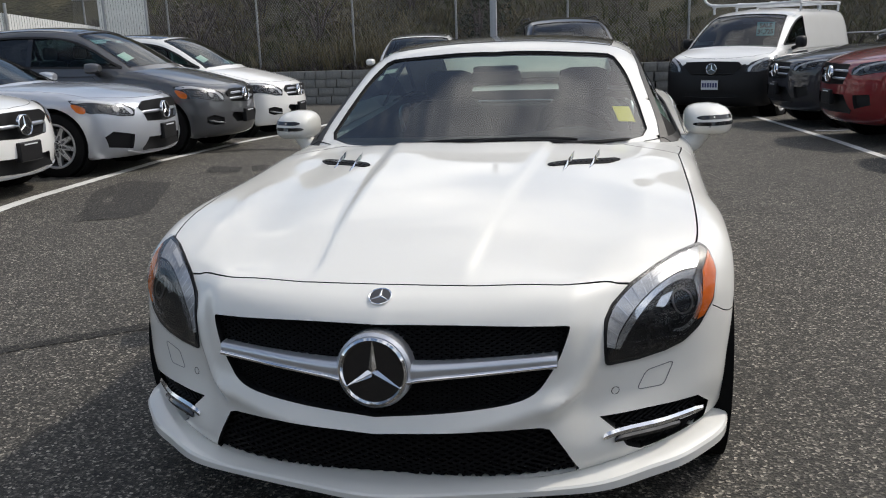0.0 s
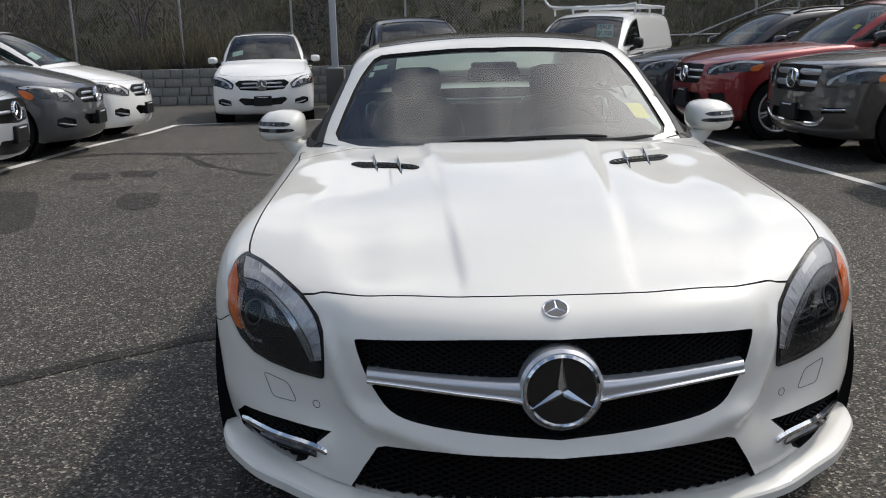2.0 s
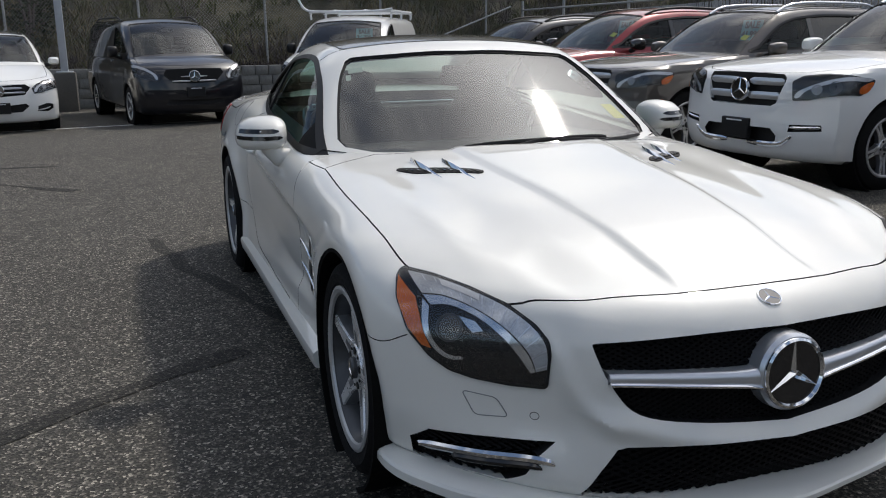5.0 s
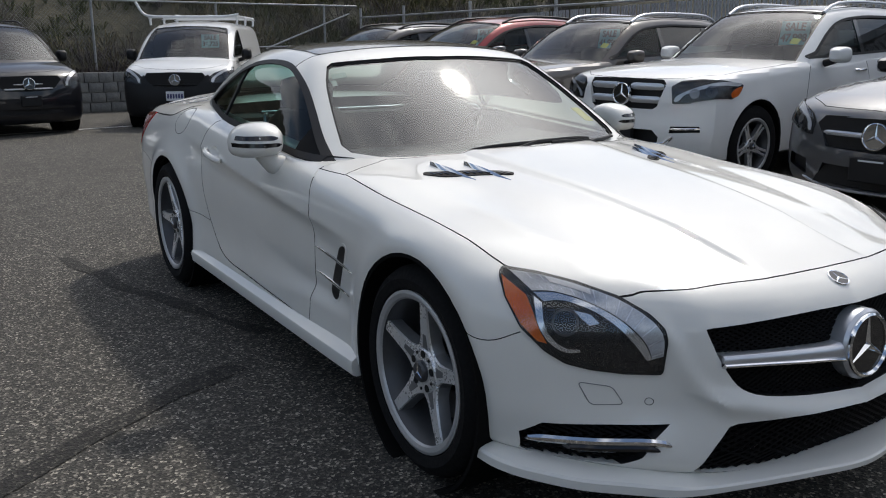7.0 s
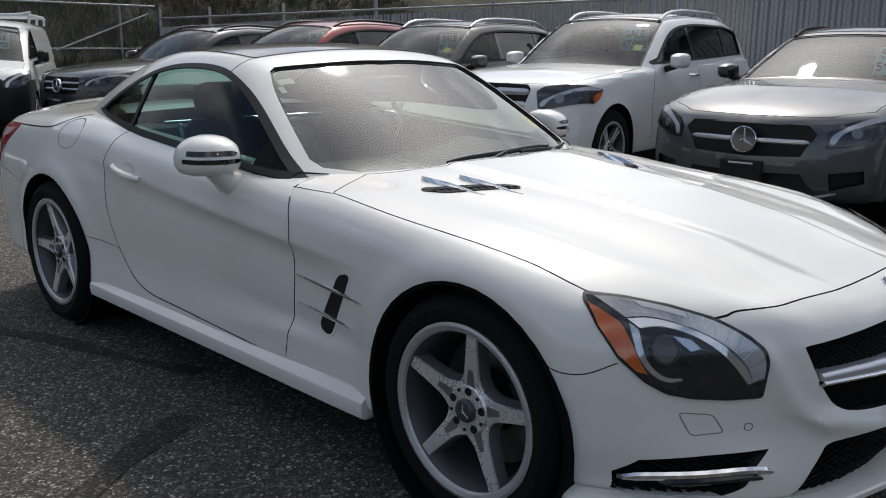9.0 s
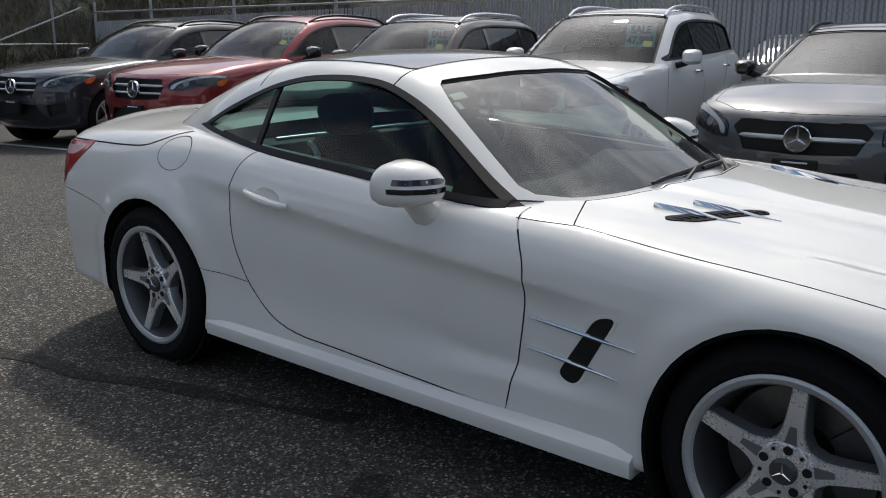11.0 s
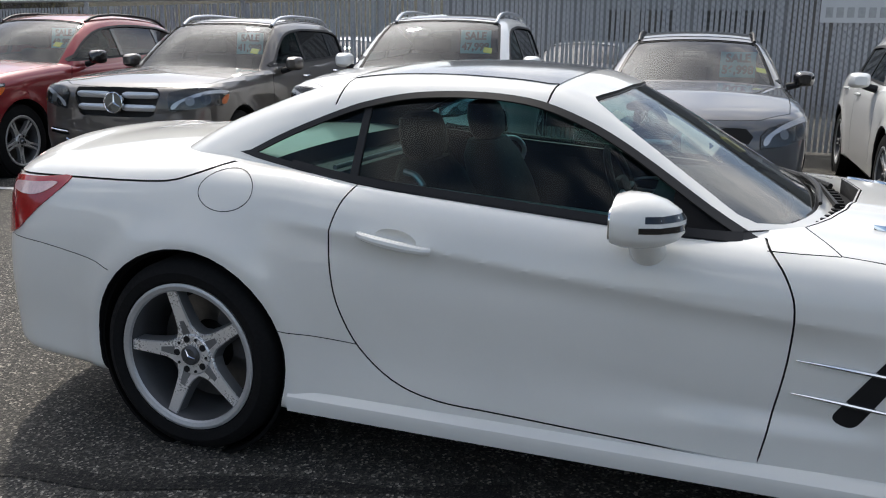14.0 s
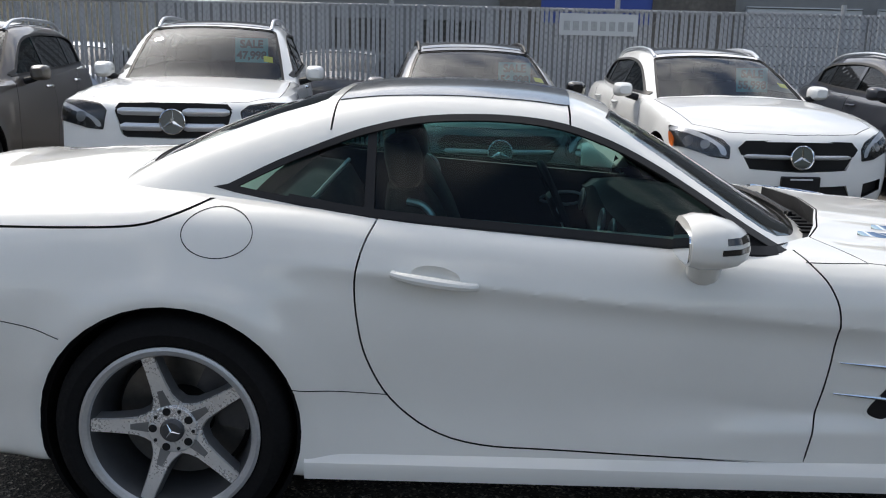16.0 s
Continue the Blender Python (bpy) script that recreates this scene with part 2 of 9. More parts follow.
def rounded(pts, r, n=4, closed=True):
    """A polygon with its corners rounded; r: one radius or one for each corner."""
    out, k = [], len(pts)
    for i in range(k):
        p, rr = Vector(pts[i]), (r[i] if isinstance(r, (list, tuple)) else r)
        if not closed and i in (0, k - 1) or rr <= 0:
            out.append(tuple(p))
            continue
        a, b = Vector(pts[i - 1]) - p, Vector(pts[(i + 1) % k]) - p
        u = min(rr, a.length * 0.48, b.length * 0.48)
        p0, p1 = p + a.normalized() * u, p + b.normalized() * u
        for j in range(n + 1):
            t = j / n
            out.append(tuple(p0 * (1 - t) ** 2 + p * 2 * t * (1 - t) + p1 * t * t))
    return out


def spline(pts, n=6, closed=False):
    """A Catmull-Rom line through points of any dimension."""
    P, k, out = [Vector(p) for p in pts], len(pts), []
    for i in range(k if closed else k - 1):
        p1, p2 = P[i], P[(i + 1) % k]
        p0 = P[i - 1] if closed or i > 0 else p1 * 2 - p2
        p3 = P[(i + 2) % k] if closed or i + 2 < k else p2 * 2 - p1
        for j in range(n):
            t = j / n
            out.append(tuple(0.5 * (2 * p1 + (p2 - p0) * t + (2 * p0 - 5 * p1 + 4 * p2 - p3) * t * t + (3 * p1 - p0 - 3 * p2 + p3) * t ** 3)))
    if not closed:
        out.append(tuple(P[-1]))
    return out


AXES = {"x": lambda a, b, c: (c, a, b), "y": lambda a, b, c: (a, c, b), "z": lambda a, b, c: (a, b, c)}


def prism(bm, poly, axis, lo, hi):
    """A closed prism over a polygon: axis x takes (y, z), y takes (x, z), z takes (x, y)."""
    put = AXES[axis]
    lower, upper = [bm.verts.new(put(*p, lo)) for p in poly], [bm.verts.new(put(*p, hi)) for p in poly]
    n = len(poly)
    fs = [bm.faces.new(lower[::-1]), bm.faces.new(upper)]
    for i in range(n):
        fs.append(bm.faces.new((lower[i], lower[(i + 1) % n], upper[(i + 1) % n], upper[i])))
    bmesh.ops.recalc_face_normals(bm, faces=fs)
    return fs


def ribbon(line, w, closed=False):
    """The outline of a thin band along a line."""
    P, n = [Vector(p) for p in line], len(line)
    left, right = [], []
    for i in range(n):
        a = P[i - 1] if i or closed else P[i]
        b = P[(i + 1) % n] if i < n - 1 or closed else P[i]
        d = (b - a).normalized()
        q = Vector((-d.y, d.x)) * (w / 2)
        left.append(tuple(P[i] + q)), right.append(tuple(P[i] - q))
    return left + right[::-1]


def box(bm, x0, x1, y0, y1, z0, z1, bevel=0.0, seg=2):
    r = bmesh.ops.create_cube(bm, size=1)
    vs = r["verts"]
    for v in vs:
        v.co = Vector(((x0 + x1) / 2 + v.co.x * (x1 - x0), (y0 + y1) / 2 + v.co.y * (y1 - y0), (z0 + z1) / 2 + v.co.z * (z1 - z0)))
    if bevel:
        es = list({e for v in vs for e in v.link_edges})
        bmesh.ops.bevel(bm, geom=es, offset=bevel, segments=seg, profile=0.5, affect="EDGES")
    return bm


def tube(bm, line, r, n=8, cap=True):
    """A round bar along a 3D line; r: one radius or one for each point."""
    P = [Vector(p) for p in line]
    rings, up = [], Vector((0, 0, 1))
    for i, p in enumerate(P):
        d = (P[min(i + 1, len(P) - 1)] - P[max(i - 1, 0)]).normalized()
        u = d.cross(up if abs(d.z) < 0.95 else Vector((1, 0, 0))).normalized()
        v = u.cross(d)
        rr = r[i] if isinstance(r, (list, tuple)) else r
        rings.append([bm.verts.new(p + (u * math.cos(2 * math.pi * k / n) + v * math.sin(2 * math.pi * k / n)) * rr) for k in range(n)])
    for a, b in zip(rings, rings[1:]):
        for k in range(n):
            bm.faces.new((a[k], a[(k + 1) % n], b[(k + 1) % n], b[k]))
    if cap:
        bm.faces.new(rings[0][::-1]), bm.faces.new(rings[-1])
    return bm


def lathe(bm, prof, n=48, axis="x", closed=True):
    """Turns a profile of (radius, offset along the axis)."""
    rings = []
    for k in range(n):
        a = 2 * math.pi * k / n
        c, s = math.cos(a), math.sin(a)
        rings.append([bm.verts.new((o, r * c, r * s) if axis == "x" else (r * c, o, r * s) if axis == "y" else (r * c, r * s, o)) for r, o in prof])
    m = len(prof)
    for k in range(n):
        a, b = rings[k], rings[(k + 1) % n]
        for i in range(m if closed else m - 1):
            j = (i + 1) % m
            bm.faces.new((a[i], a[j], b[j], b[i]))
    bmesh.ops.recalc_face_normals(bm, faces=bm.faces[:])
    return bm


def mesh_of(bm, name="mesh", angle=35):
    me = bpy.data.meshes.new(name)
    bm.to_mesh(me)
    bm.free()
    return smooth(me, angle)


def cut(me, cutters, op="DIFFERENCE"):
    """The mesh less (or with) the solids in the bmesh cutters."""
    cm = bpy.data.meshes.new("cutter")
    cutters.to_mesh(cm)
    cutters.free()
    a, b = new("a", me), new("b", cm)
    md = a.modifiers.new("cut", "BOOLEAN")
    md.operation, md.object, md.solver = op, b, "EXACT"
    md.use_self = True
    bpy.context.view_layer.update()
    out = bpy.data.meshes.new_from_object(a.evaluated_get(bpy.context.evaluated_depsgraph_get()))
    bpy.data.objects.remove(a), bpy.data.objects.remove(b)
    bpy.data.meshes.remove(cm), bpy.data.meshes.remove(me)
    return out


def solve(f, O, D, far=4.0):
    """Where the rays O + t D leave the solid f < 0."""
    lo, hi = np.zeros(len(O)), np.full(len(O), far)
    for _ in range(34):
        mid = (lo + hi) / 2
        P = O + D * mid[:, None]
        inside = f(P[:, 0], P[:, 1], P[:, 2]) < 0
        lo, hi = np.where(inside, mid, lo), np.where(inside, hi, mid)
    return O + D * ((lo + hi) / 2)[:, None]


def ring_solid(f, y0, y1, zc, hx, hz, ring=128, along=90, ends=28, rear_ends=24, name="solid"):
    """A closed skin of the solid f < 0, cast from an axis along y."""
    t = 2 * np.pi * (np.arange(ring) + 0.5) / ring
    dx, dz = hx * np.cos(t), hz * np.sin(t)
    d = np.hypot(dx, dz)
    dx, dz = dx / d, dz / d
    O, D = [], []

    def add(y, tilt):
        c, s = math.cos(tilt), math.sin(tilt)
        O.append(np.tile((0, y, zc), (ring, 1)))
        D.append(np.stack((dx * c, np.full(ring, s), dz * c), 1))
    for i in range(ends):
        add(y0, -math.pi / 2 * (1 - (i + 0.6) / (ends + 0.0)) )
    for i in range(along + 1):
        add(y0 + (y1 - y0) * i / along, 0.0)
    for i in range(rear_ends):
        add(y1, math.pi / 2 * ((i + 0.6) / rear_ends) if i else math.pi / 2 * 0.4 / rear_ends)
    rows = len(O)
    P = solve(f, np.concatenate(O), np.concatenate(D))
    tips = solve(f, np.array([(0, y0, zc), (0, y1, zc)], float), np.array([(0, -1, 0), (0, 1, 0)], float))
    verts = [tuple(p) for p in P] + [tuple(p) for p in tips]
    faces = []
    for i in range(rows - 1):
        a, b = i * ring, (i + 1) * ring
        for k in range(ring):
            k2 = (k + 1) % ring
            faces.append((a + k, a + k2, b + k2, b + k))
    n = rows * ring
    faces += [(n, (k + 1) % ring, k) for k in range(ring)]
    last = (rows - 1) * ring
    faces += [(n + 1, last + k, last + (k + 1) % ring) for k in range(ring)]
    me = bpy.data.meshes.new(name)
    me.from_pydata(verts, [], faces)
    me.update()
    bm = bmesh.new()
    bm.from_mesh(me)
    bmesh.ops.recalc_face_normals(bm, faces=bm.faces[:])
    bm.to_mesh(me)
    bm.free()
    return me


def inside(poly, x, y):
    """Which points lie in a polygon."""
    x, y = np.asarray(x), np.asarray(y)
    hit = np.zeros(x.shape, bool)
    n = len(poly)
    for i in range(n):
        (x1, y1), (x2, y2) = poly[i], poly[(i + 1) % n]
        if y1 != y2:
            hit ^= ((y1 > y) != (y2 > y)) & (x < (x2 - x1) * (y - y1) / (y2 - y1) + x1)
    return hit


def panel(poly, step, place, lift=0.0, thick=0.0, holes=()):
    """A plate over a 2D polygon, cut into a grid and laid by place() on a curved surface, lifted along its normal."""
    bm = bmesh.new()
    f = bm.faces.new([bm.verts.new((p[0], p[1], 0)) for p in poly])
    if f.normal.z < 0 or f.calc_area() and sum((poly[i][0] * poly[(i + 1) % len(poly)][1] - poly[(i + 1) % len(poly)][0] * poly[i][1]) for i in range(len(poly))) < 0:
        f.normal_flip()
    xs, ys = [p[0] for p in poly], [p[1] for p in poly]
    for ax, lo, hi in ((0, min(xs), max(xs)), (1, min(ys), max(ys))):
        k = max(1, int((hi - lo) / step))
        for i in range(1, k):
            c = lo + (hi - lo) * i / k
            co, no = ((c, 0, 0), (1, 0, 0)) if ax == 0 else ((0, c, 0), (0, 1, 0))
            bmesh.ops.bisect_plane(bm, geom=bm.verts[:] + bm.edges[:] + bm.faces[:], plane_co=co, plane_no=no, dist=1e-6)
    A = np.array([v.co[:2] for v in bm.verts])
    P = place(A[:, 0], A[:, 1])
    for v, p in zip(bm.verts, P):
        v.co = p
    bm.normal_update()
    if sum(f.normal.dot(place.out) * f.calc_area() for f in bm.faces) < 0:
        bmesh.ops.reverse_faces(bm, faces=bm.faces[:])
        bm.normal_update()
    if lift:
        ns = [v.normal.copy() for v in bm.verts]
        for v, nn in zip(bm.verts, ns):
            v.co += nn * lift
    if thick:
        bmesh.ops.solidify(bm, geom=bm.faces[:], thickness=thick)
    return bm


def onto(f, axis, start, way):
    """place() for panel(): casts points of a view onto the solid f < 0; way is +1 or -1, start lies inside."""
    put = AXES[axis]

    def go(a, b):
        a, b = np.asarray(a, float), np.asarray(b, float)
        O = np.stack([np.broadcast_to(c, a.shape) for c in put(a, b, np.full(a.shape, float(start)))], 1)
        d = np.array(put(0.0, 0.0, float(way)))
        return solve(f, O, np.tile(d, (len(a), 1)))
    go.out = Vector(put(0.0, 0.0, float(way)))
    return go


def islands(me, least=24):
    """The separate pieces of a mesh as meshes of their own; specks are dropped."""
    bm = bmesh.new()
    bm.from_mesh(me)
    seen, out = set(), []
    bm.faces.ensure_lookup_table()
    for f0 in bm.faces:
        if f0.index in seen:
            continue
        todo, mine = [f0], {f0.index}
        while todo:
            for e in todo.pop().edges:
                for g in e.link_faces:
                    if g.index not in mine:
                        mine.add(g.index)
                        todo.append(g)
        seen |= mine
        out.append(mine)
    bm.free()
    out = sorted((o for o in out if len(o) >= least), key=len, reverse=True)
    if len(out) < 2:
        return [me]
    made = []
    for mine in out:
        b2 = bmesh.new()
        b2.from_mesh(me)
        b2.faces.ensure_lookup_table()
        bmesh.ops.delete(b2, geom=[f for f in b2.faces if f.index not in mine], context="FACES")
        m2 = bpy.data.meshes.new(me.name)
        b2.to_mesh(m2)
        b2.free()
        for mt in me.materials:
            m2.materials.append(mt)
        made.append(smooth(m2, 30))
    return made


def split(me, tests, paint, dark, f, tol=0.006):
    """Splits a cut skin into named meshes; each test takes the faces' centres and normals. Faces off the skin turn dark."""
    n = len(me.polygons)
    C, N = np.zeros(n * 3), np.zeros(n * 3)
    me.polygons.foreach_get("center", C), me.polygons.foreach_get("normal", N)
    C, N = C.reshape(-1, 3), N.reshape(-1, 3)
    off = np.abs(f(C[:, 0], C[:, 1], C[:, 2])) > tol
    left, out = np.ones(n, bool), {}
    for name, test in tests:
        mine = left & test(C, N)
        left &= ~mine
        out[name] = mine
    out["rest"] = left
    made = {}
    for name, mine in out.items():
        if not mine.any():
            continue
        bm = bmesh.new()
        bm.from_mesh(me)
        bm.faces.ensure_lookup_table()
        bmesh.ops.delete(bm, geom=[bm.faces[i] for i in np.nonzero(~mine)[0]], context="FACES")
        m2 = bpy.data.meshes.new(name)
        bm.to_mesh(m2)
        bm.free()
        m2.materials.clear()
        m2.materials.append(paint), m2.materials.append(dark)
        m2.polygons.foreach_set("material_index", off[mine].astype(int))
        made[name] = smooth(m2, 30)
    bpy.data.meshes.remove(me)
    return made


# ---------------------------------------------------------------- emblems and wheels
def star_blades(bm, r, depth, y0):
    """Three tapered, ridged blades in the plane of x and z, facing -y."""
    for k in range(3):
        a = math.pi / 2 + k * 2 * math.pi / 3
        d, q = Vector((math.cos(a), 0, math.sin(a))), Vector((-math.sin(a), 0, math.cos(a)))
        base, tip = Vector((0, y0, 0)), d * r + Vector((0, y0, 0))
        w = r * 0.13
        b = [bm.verts.new(p) for p in (base - d * w * 0.6, base + d * w * 0.9 + q * w, tip + q * w * 0.12, tip - q * w * 0.12, base + d * w * 0.9 - q * w)]
        top = [bm.verts.new(base + Vector((0, -depth, 0))), bm.verts.new(tip + Vector((0, -depth * 0.4, 0)))]
        bm.faces.new((b[0], b[1], top[0])), bm.faces.new((b[1], b[2], top[1], top[0])), bm.faces.new((b[2], b[3], top[1]))
        bm.faces.new((b[3], b[4], top[0], top[1])), bm.faces.new((b[4], b[0], top[0]))
    return bm


def emblem(parent, m, r, disc=M_GLOSSBLACK, name="grille_emblem"):
    """A dark round badge with a chrome ring and a three-armed figure, facing -y."""
    bm = bmesh.new()
    lathe(bm, [(0.0001, -0.1 * r), (r * 0.93, -0.1 * r), (r * 0.93, 0.12 * r), (0.0001, 0.12 * r)], 36, "y", False)
    base = part(name, mesh_of(bm), disc, parent)
    base.matrix_local = m
    bm = bmesh.new()
    lathe(bm, [(r * 0.88, -0.12 * r), (r * 0.93, -0.2 * r), (r * 1.0, -0.16 * r), (r * 1.02, 0.1 * r), (r * 0.9, 0.1 * r)], 40, "y")
    part("ring", mesh_of(bm), M_CHROME, base)
    bm = star_blades(bmesh.new(), r * 0.88, r * 0.09, -0.1 * r)
    part("figure", mesh_of(bm, angle=10), M_CHROME, base)
    return base


WHEELS = {}


def wheel_meshes(kind, R, rim, width, spokes):
    if (kind, R) in WHEELS:
        return WHEELS[kind, R]
    h = width / 2
    bm = lathe(bmesh.new(), [(rim - 0.004, -h * 0.80), (rim + 0.012, -h * 0.98), (rim + (R - rim) * 0.5, -h * 1.03), (R - 0.014, -h * 0.90), (R - 0.003, -h * 0.72), (R, 0),
                             (R - 0.003, h * 0.72), (R - 0.014, h * 0.9), (rim + (R - rim) * 0.5, h * 1.03), (rim + 0.012, h * 0.98), (rim - 0.004, h * 0.8)], 72)
    tyre = mesh_of(bm, "tyre")
    bm = lathe(bmesh.new(), [(rim - 0.010, -h * 0.97), (rim + 0.004, -h * 0.95), (rim + 0.002, -h * 0.86), (rim - 0.022, -h * 0.74), (rim - 0.036, -h * 0.2), (rim - 0.04, h * 0.9),
                             (rim - 0.046, h * 0.9), (rim - 0.043, -h * 0.2), (rim - 0.028, -h * 0.78)], 72)
    barrel = mesh_of(bm, "rim")
    bm = lathe(bmesh.new(), [(rim - 0.022, -h * 0.90), (rim - 0.017, -h * 0.955), (rim - 0.004, -h * 0.99), (rim + 0.005, -h * 0.965), (rim + 0.004, -h * 0.90)], 72)
    lip = mesh_of(bm, "rim_lip")
    bm = bmesh.new()
    nsp, twin = spokes
    for k in range(nsp):
        a = 2 * math.pi * k / nsp + math.pi / 2 + 0.12
        d, q = Vector((0, math.cos(a), math.sin(a))), Vector((0, -math.sin(a), math.cos(a)))
        prof = [(0.03, 0.050), (0.064, 0.047), (0.080, 0.036), (0.100, 0.0275), (0.135, 0.0235), (0.18, 0.0205), (rim - 0.004, 0.0185)] if not twin else \
               [(0.03, 0.030), (0.07, 0.026), (0.12, 0.0135), (0.18, 0.011), (rim - 0.012, 0.013)]
        for off in ((0,) if not twin else (-1, 1)):
            rows = []
            for r, w in prof:
                dish = -h * 0.86 + 0.030 * max(0, 1 - r / rim) ** 1.2
                c = d * r + q * (off * (0.004 + 0.022 * min(1, r / rim)))
                rows.append([bm.verts.new(c + q * s + Vector((dish + e, 0, 0))) for s, e in ((-w * 1.35, 0.040), (-w * 1.02, 0.006), (-w * 0.90, 0.0), (w * 0.90, 0.0), (w * 1.02, 0.006), (w * 1.35, 0.040))])
            for r0, r1 in zip(rows, rows[1:]):
                for i in range(5):
                    bm.faces.new((r0[i], r0[i + 1], r1[i + 1], r1[i])).material_index = 1 if i in (0, 4) else 0
            bm.faces.new(rows[-1])
    bmesh.ops.recalc_face_normals(bm, faces=bm.faces[:])
    spoke = mesh_of(bm, "spokes", 25)
    bm = lathe(bmesh.new(), [(0.0001, -h * 0.86 + 0.012), (0.066, -h * 0.86 + 0.014), (0.074, -h * 0.86 + 0.024), (0.078, -h * 0.3), (0.0001, -h * 0.3)], 40, closed=False)
    hub = mesh_of(bm, "hub")
    bm = lathe(bmesh.new(), [(0.0001, -h * 0.86 - 0.004), (0.027, -h * 0.86 - 0.003), (0.033, -h * 0.86 + 0.004), (0.034, -h * 0.86 + 0.02), (0.0001, -h * 0.86 + 0.02)], 28, closed=False)
    cap = mesh_of(bm, "cap")
    bolts = []
    for k in range(5):
        bm = bmesh.new()
        a = 2 * math.pi * k / 5 + math.pi / 2 + 0.12
        c = bmesh.ops.create_cone(bm, cap_ends=True, segments=14, radius1=0.0115, radius2=0.0115, depth=0.012)
        for v in c["verts"]:
            v.co = Vector((-h * 0.86 + 0.0115 + v.co.z * 0.2, 0.055 * math.cos(a) + v.co.x, 0.055 * math.sin(a) + v.co.y))
        bolts.append(("bolt", mesh_of(bm, "bolt"), M_TRIM))
    for k in range(5 if not twin else 0):
        bm = bmesh.new()
        a = 2 * math.pi * (k + 0.5) / 5 + math.pi / 2 + 0.12
        c = bmesh.ops.create_cone(bm, cap_ends=True, segments=10, radius1=0.005, radius2=0.005, depth=0.012)
        for v in c["verts"]:
            v.co = Vector((-h * 0.86 + 0.0115 + v.co.z * 0.25, 0.058 * math.cos(a) + v.co.x, 0.058 * math.sin(a) + v.co.y))
        bolts.append(("bolt_hole", mesh_of(bm, "bolt_hole"), M_TRIM))
    bm = lathe(bmesh.new(), [(0.09, 0.016), (rim - 0.062, 0.016), (rim - 0.062, 0.044), (0.09, 0.044)], 48)
    disc = mesh_of(bm, "disc")
    bm = bmesh.new()
    prof = [(rim - 0.05, a) for a in np.linspace(2.4, 3.7, 9)] + [(rim - 0.14, a) for a in np.linspace(3.7, 2.4, 9)]
    prism(bm, [(r * math.cos(a), r * math.sin(a)) for r, a in prof], "x", -0.012, 0.07)
    caliper = mesh_of(bm, "caliper")
    bm = lathe(bmesh.new(), [(0.0001, 0.06), (rim - 0.045, 0.06), (rim - 0.045, 0.075), (0.0001, 0.075)], 40, closed=False)
    back = mesh_of(bm, "backplate")
    bm = bmesh.new()
    star_blades(bm, 0.026, 0.003, 0)
    for v in bm.verts:
        v.co = Vector((v.co.y - h * 0.86 - 0.004, -v.co.x, v.co.z))
    bmesh.ops.recalc_face_normals(bm, faces=bm.faces[:])
    figure = mesh_of(bm, "figure", 10)
    pockets = []
    for k in range(nsp if not twin else 0):
        a = 2 * math.pi * k / nsp + math.pi / 2 + 0.12
        d, q = Vector((0, math.cos(a), math.sin(a))), Vector((0, -math.sin(a), math.cos(a)))
        bm = bmesh.new()
        up_, dn_ = [], []
        for r, w in ((0.064, -0.016), (0.118, -0.008), (0.118, 0.008), (0.064, 0.016)):
            dish = -h * 0.86 + 0.030 * max(0, 1 - r / rim) ** 1.2
            up_.append(bm.verts.new(d * r + q * w + Vector((dish - 0.0012, 0, 0)))), dn_.append(bm.verts.new(d * r + q * w + Vector((dish + 0.004, 0, 0))))
        bm.faces.new(up_), bm.faces.new(dn_[::-1])
        for i in range(4):
            bm.faces.new((up_[i], dn_[i], dn_[(i + 1) % 4], up_[(i + 1) % 4]))
        bmesh.ops.recalc_face_normals(bm, faces=bm.faces[:])
        pockets.append(("spoke_pocket", mesh_of(bm, "spoke_pocket"), M_ALLOYGREY))
    WHEELS[kind, R] = [("tyre", tyre, M_RUBBER), ("rim", barrel, M_BARREL), ("rim_lip", lip, M_RIMLIP), ("spokes", spoke, [M_ALLOY, M_ALLOYGREY]), ("hub", hub, M_ALLOY), ("cap", cap, M_BARREL),                        ("brake_disc", disc, M_DISC), ("brake_caliper", caliper, M_DARKMETAL), ("backplate", back, M_TRIM), ("cap_figure", figure, M_CHROME)] + bolts + pockets
    return WHEELS[kind, R]


def wheel(parent, side, y, x, R, rim, width, kind="five", spokes=(5, False), turn=0.0, paint=None):
    """One wheel with its outer face to -x (side -1) or +x (side +1); x is its middle plane."""
    w = new("wheel")
    w.parent = parent
    w.matrix_local = pose(side * x, y, R, math.degrees(turn), 0, 0 if side < 0 else 180)
    for name, me, mt in wheel_meshes(kind, R, rim, width, spokes):
        part(name, me, mt, w)
    return w

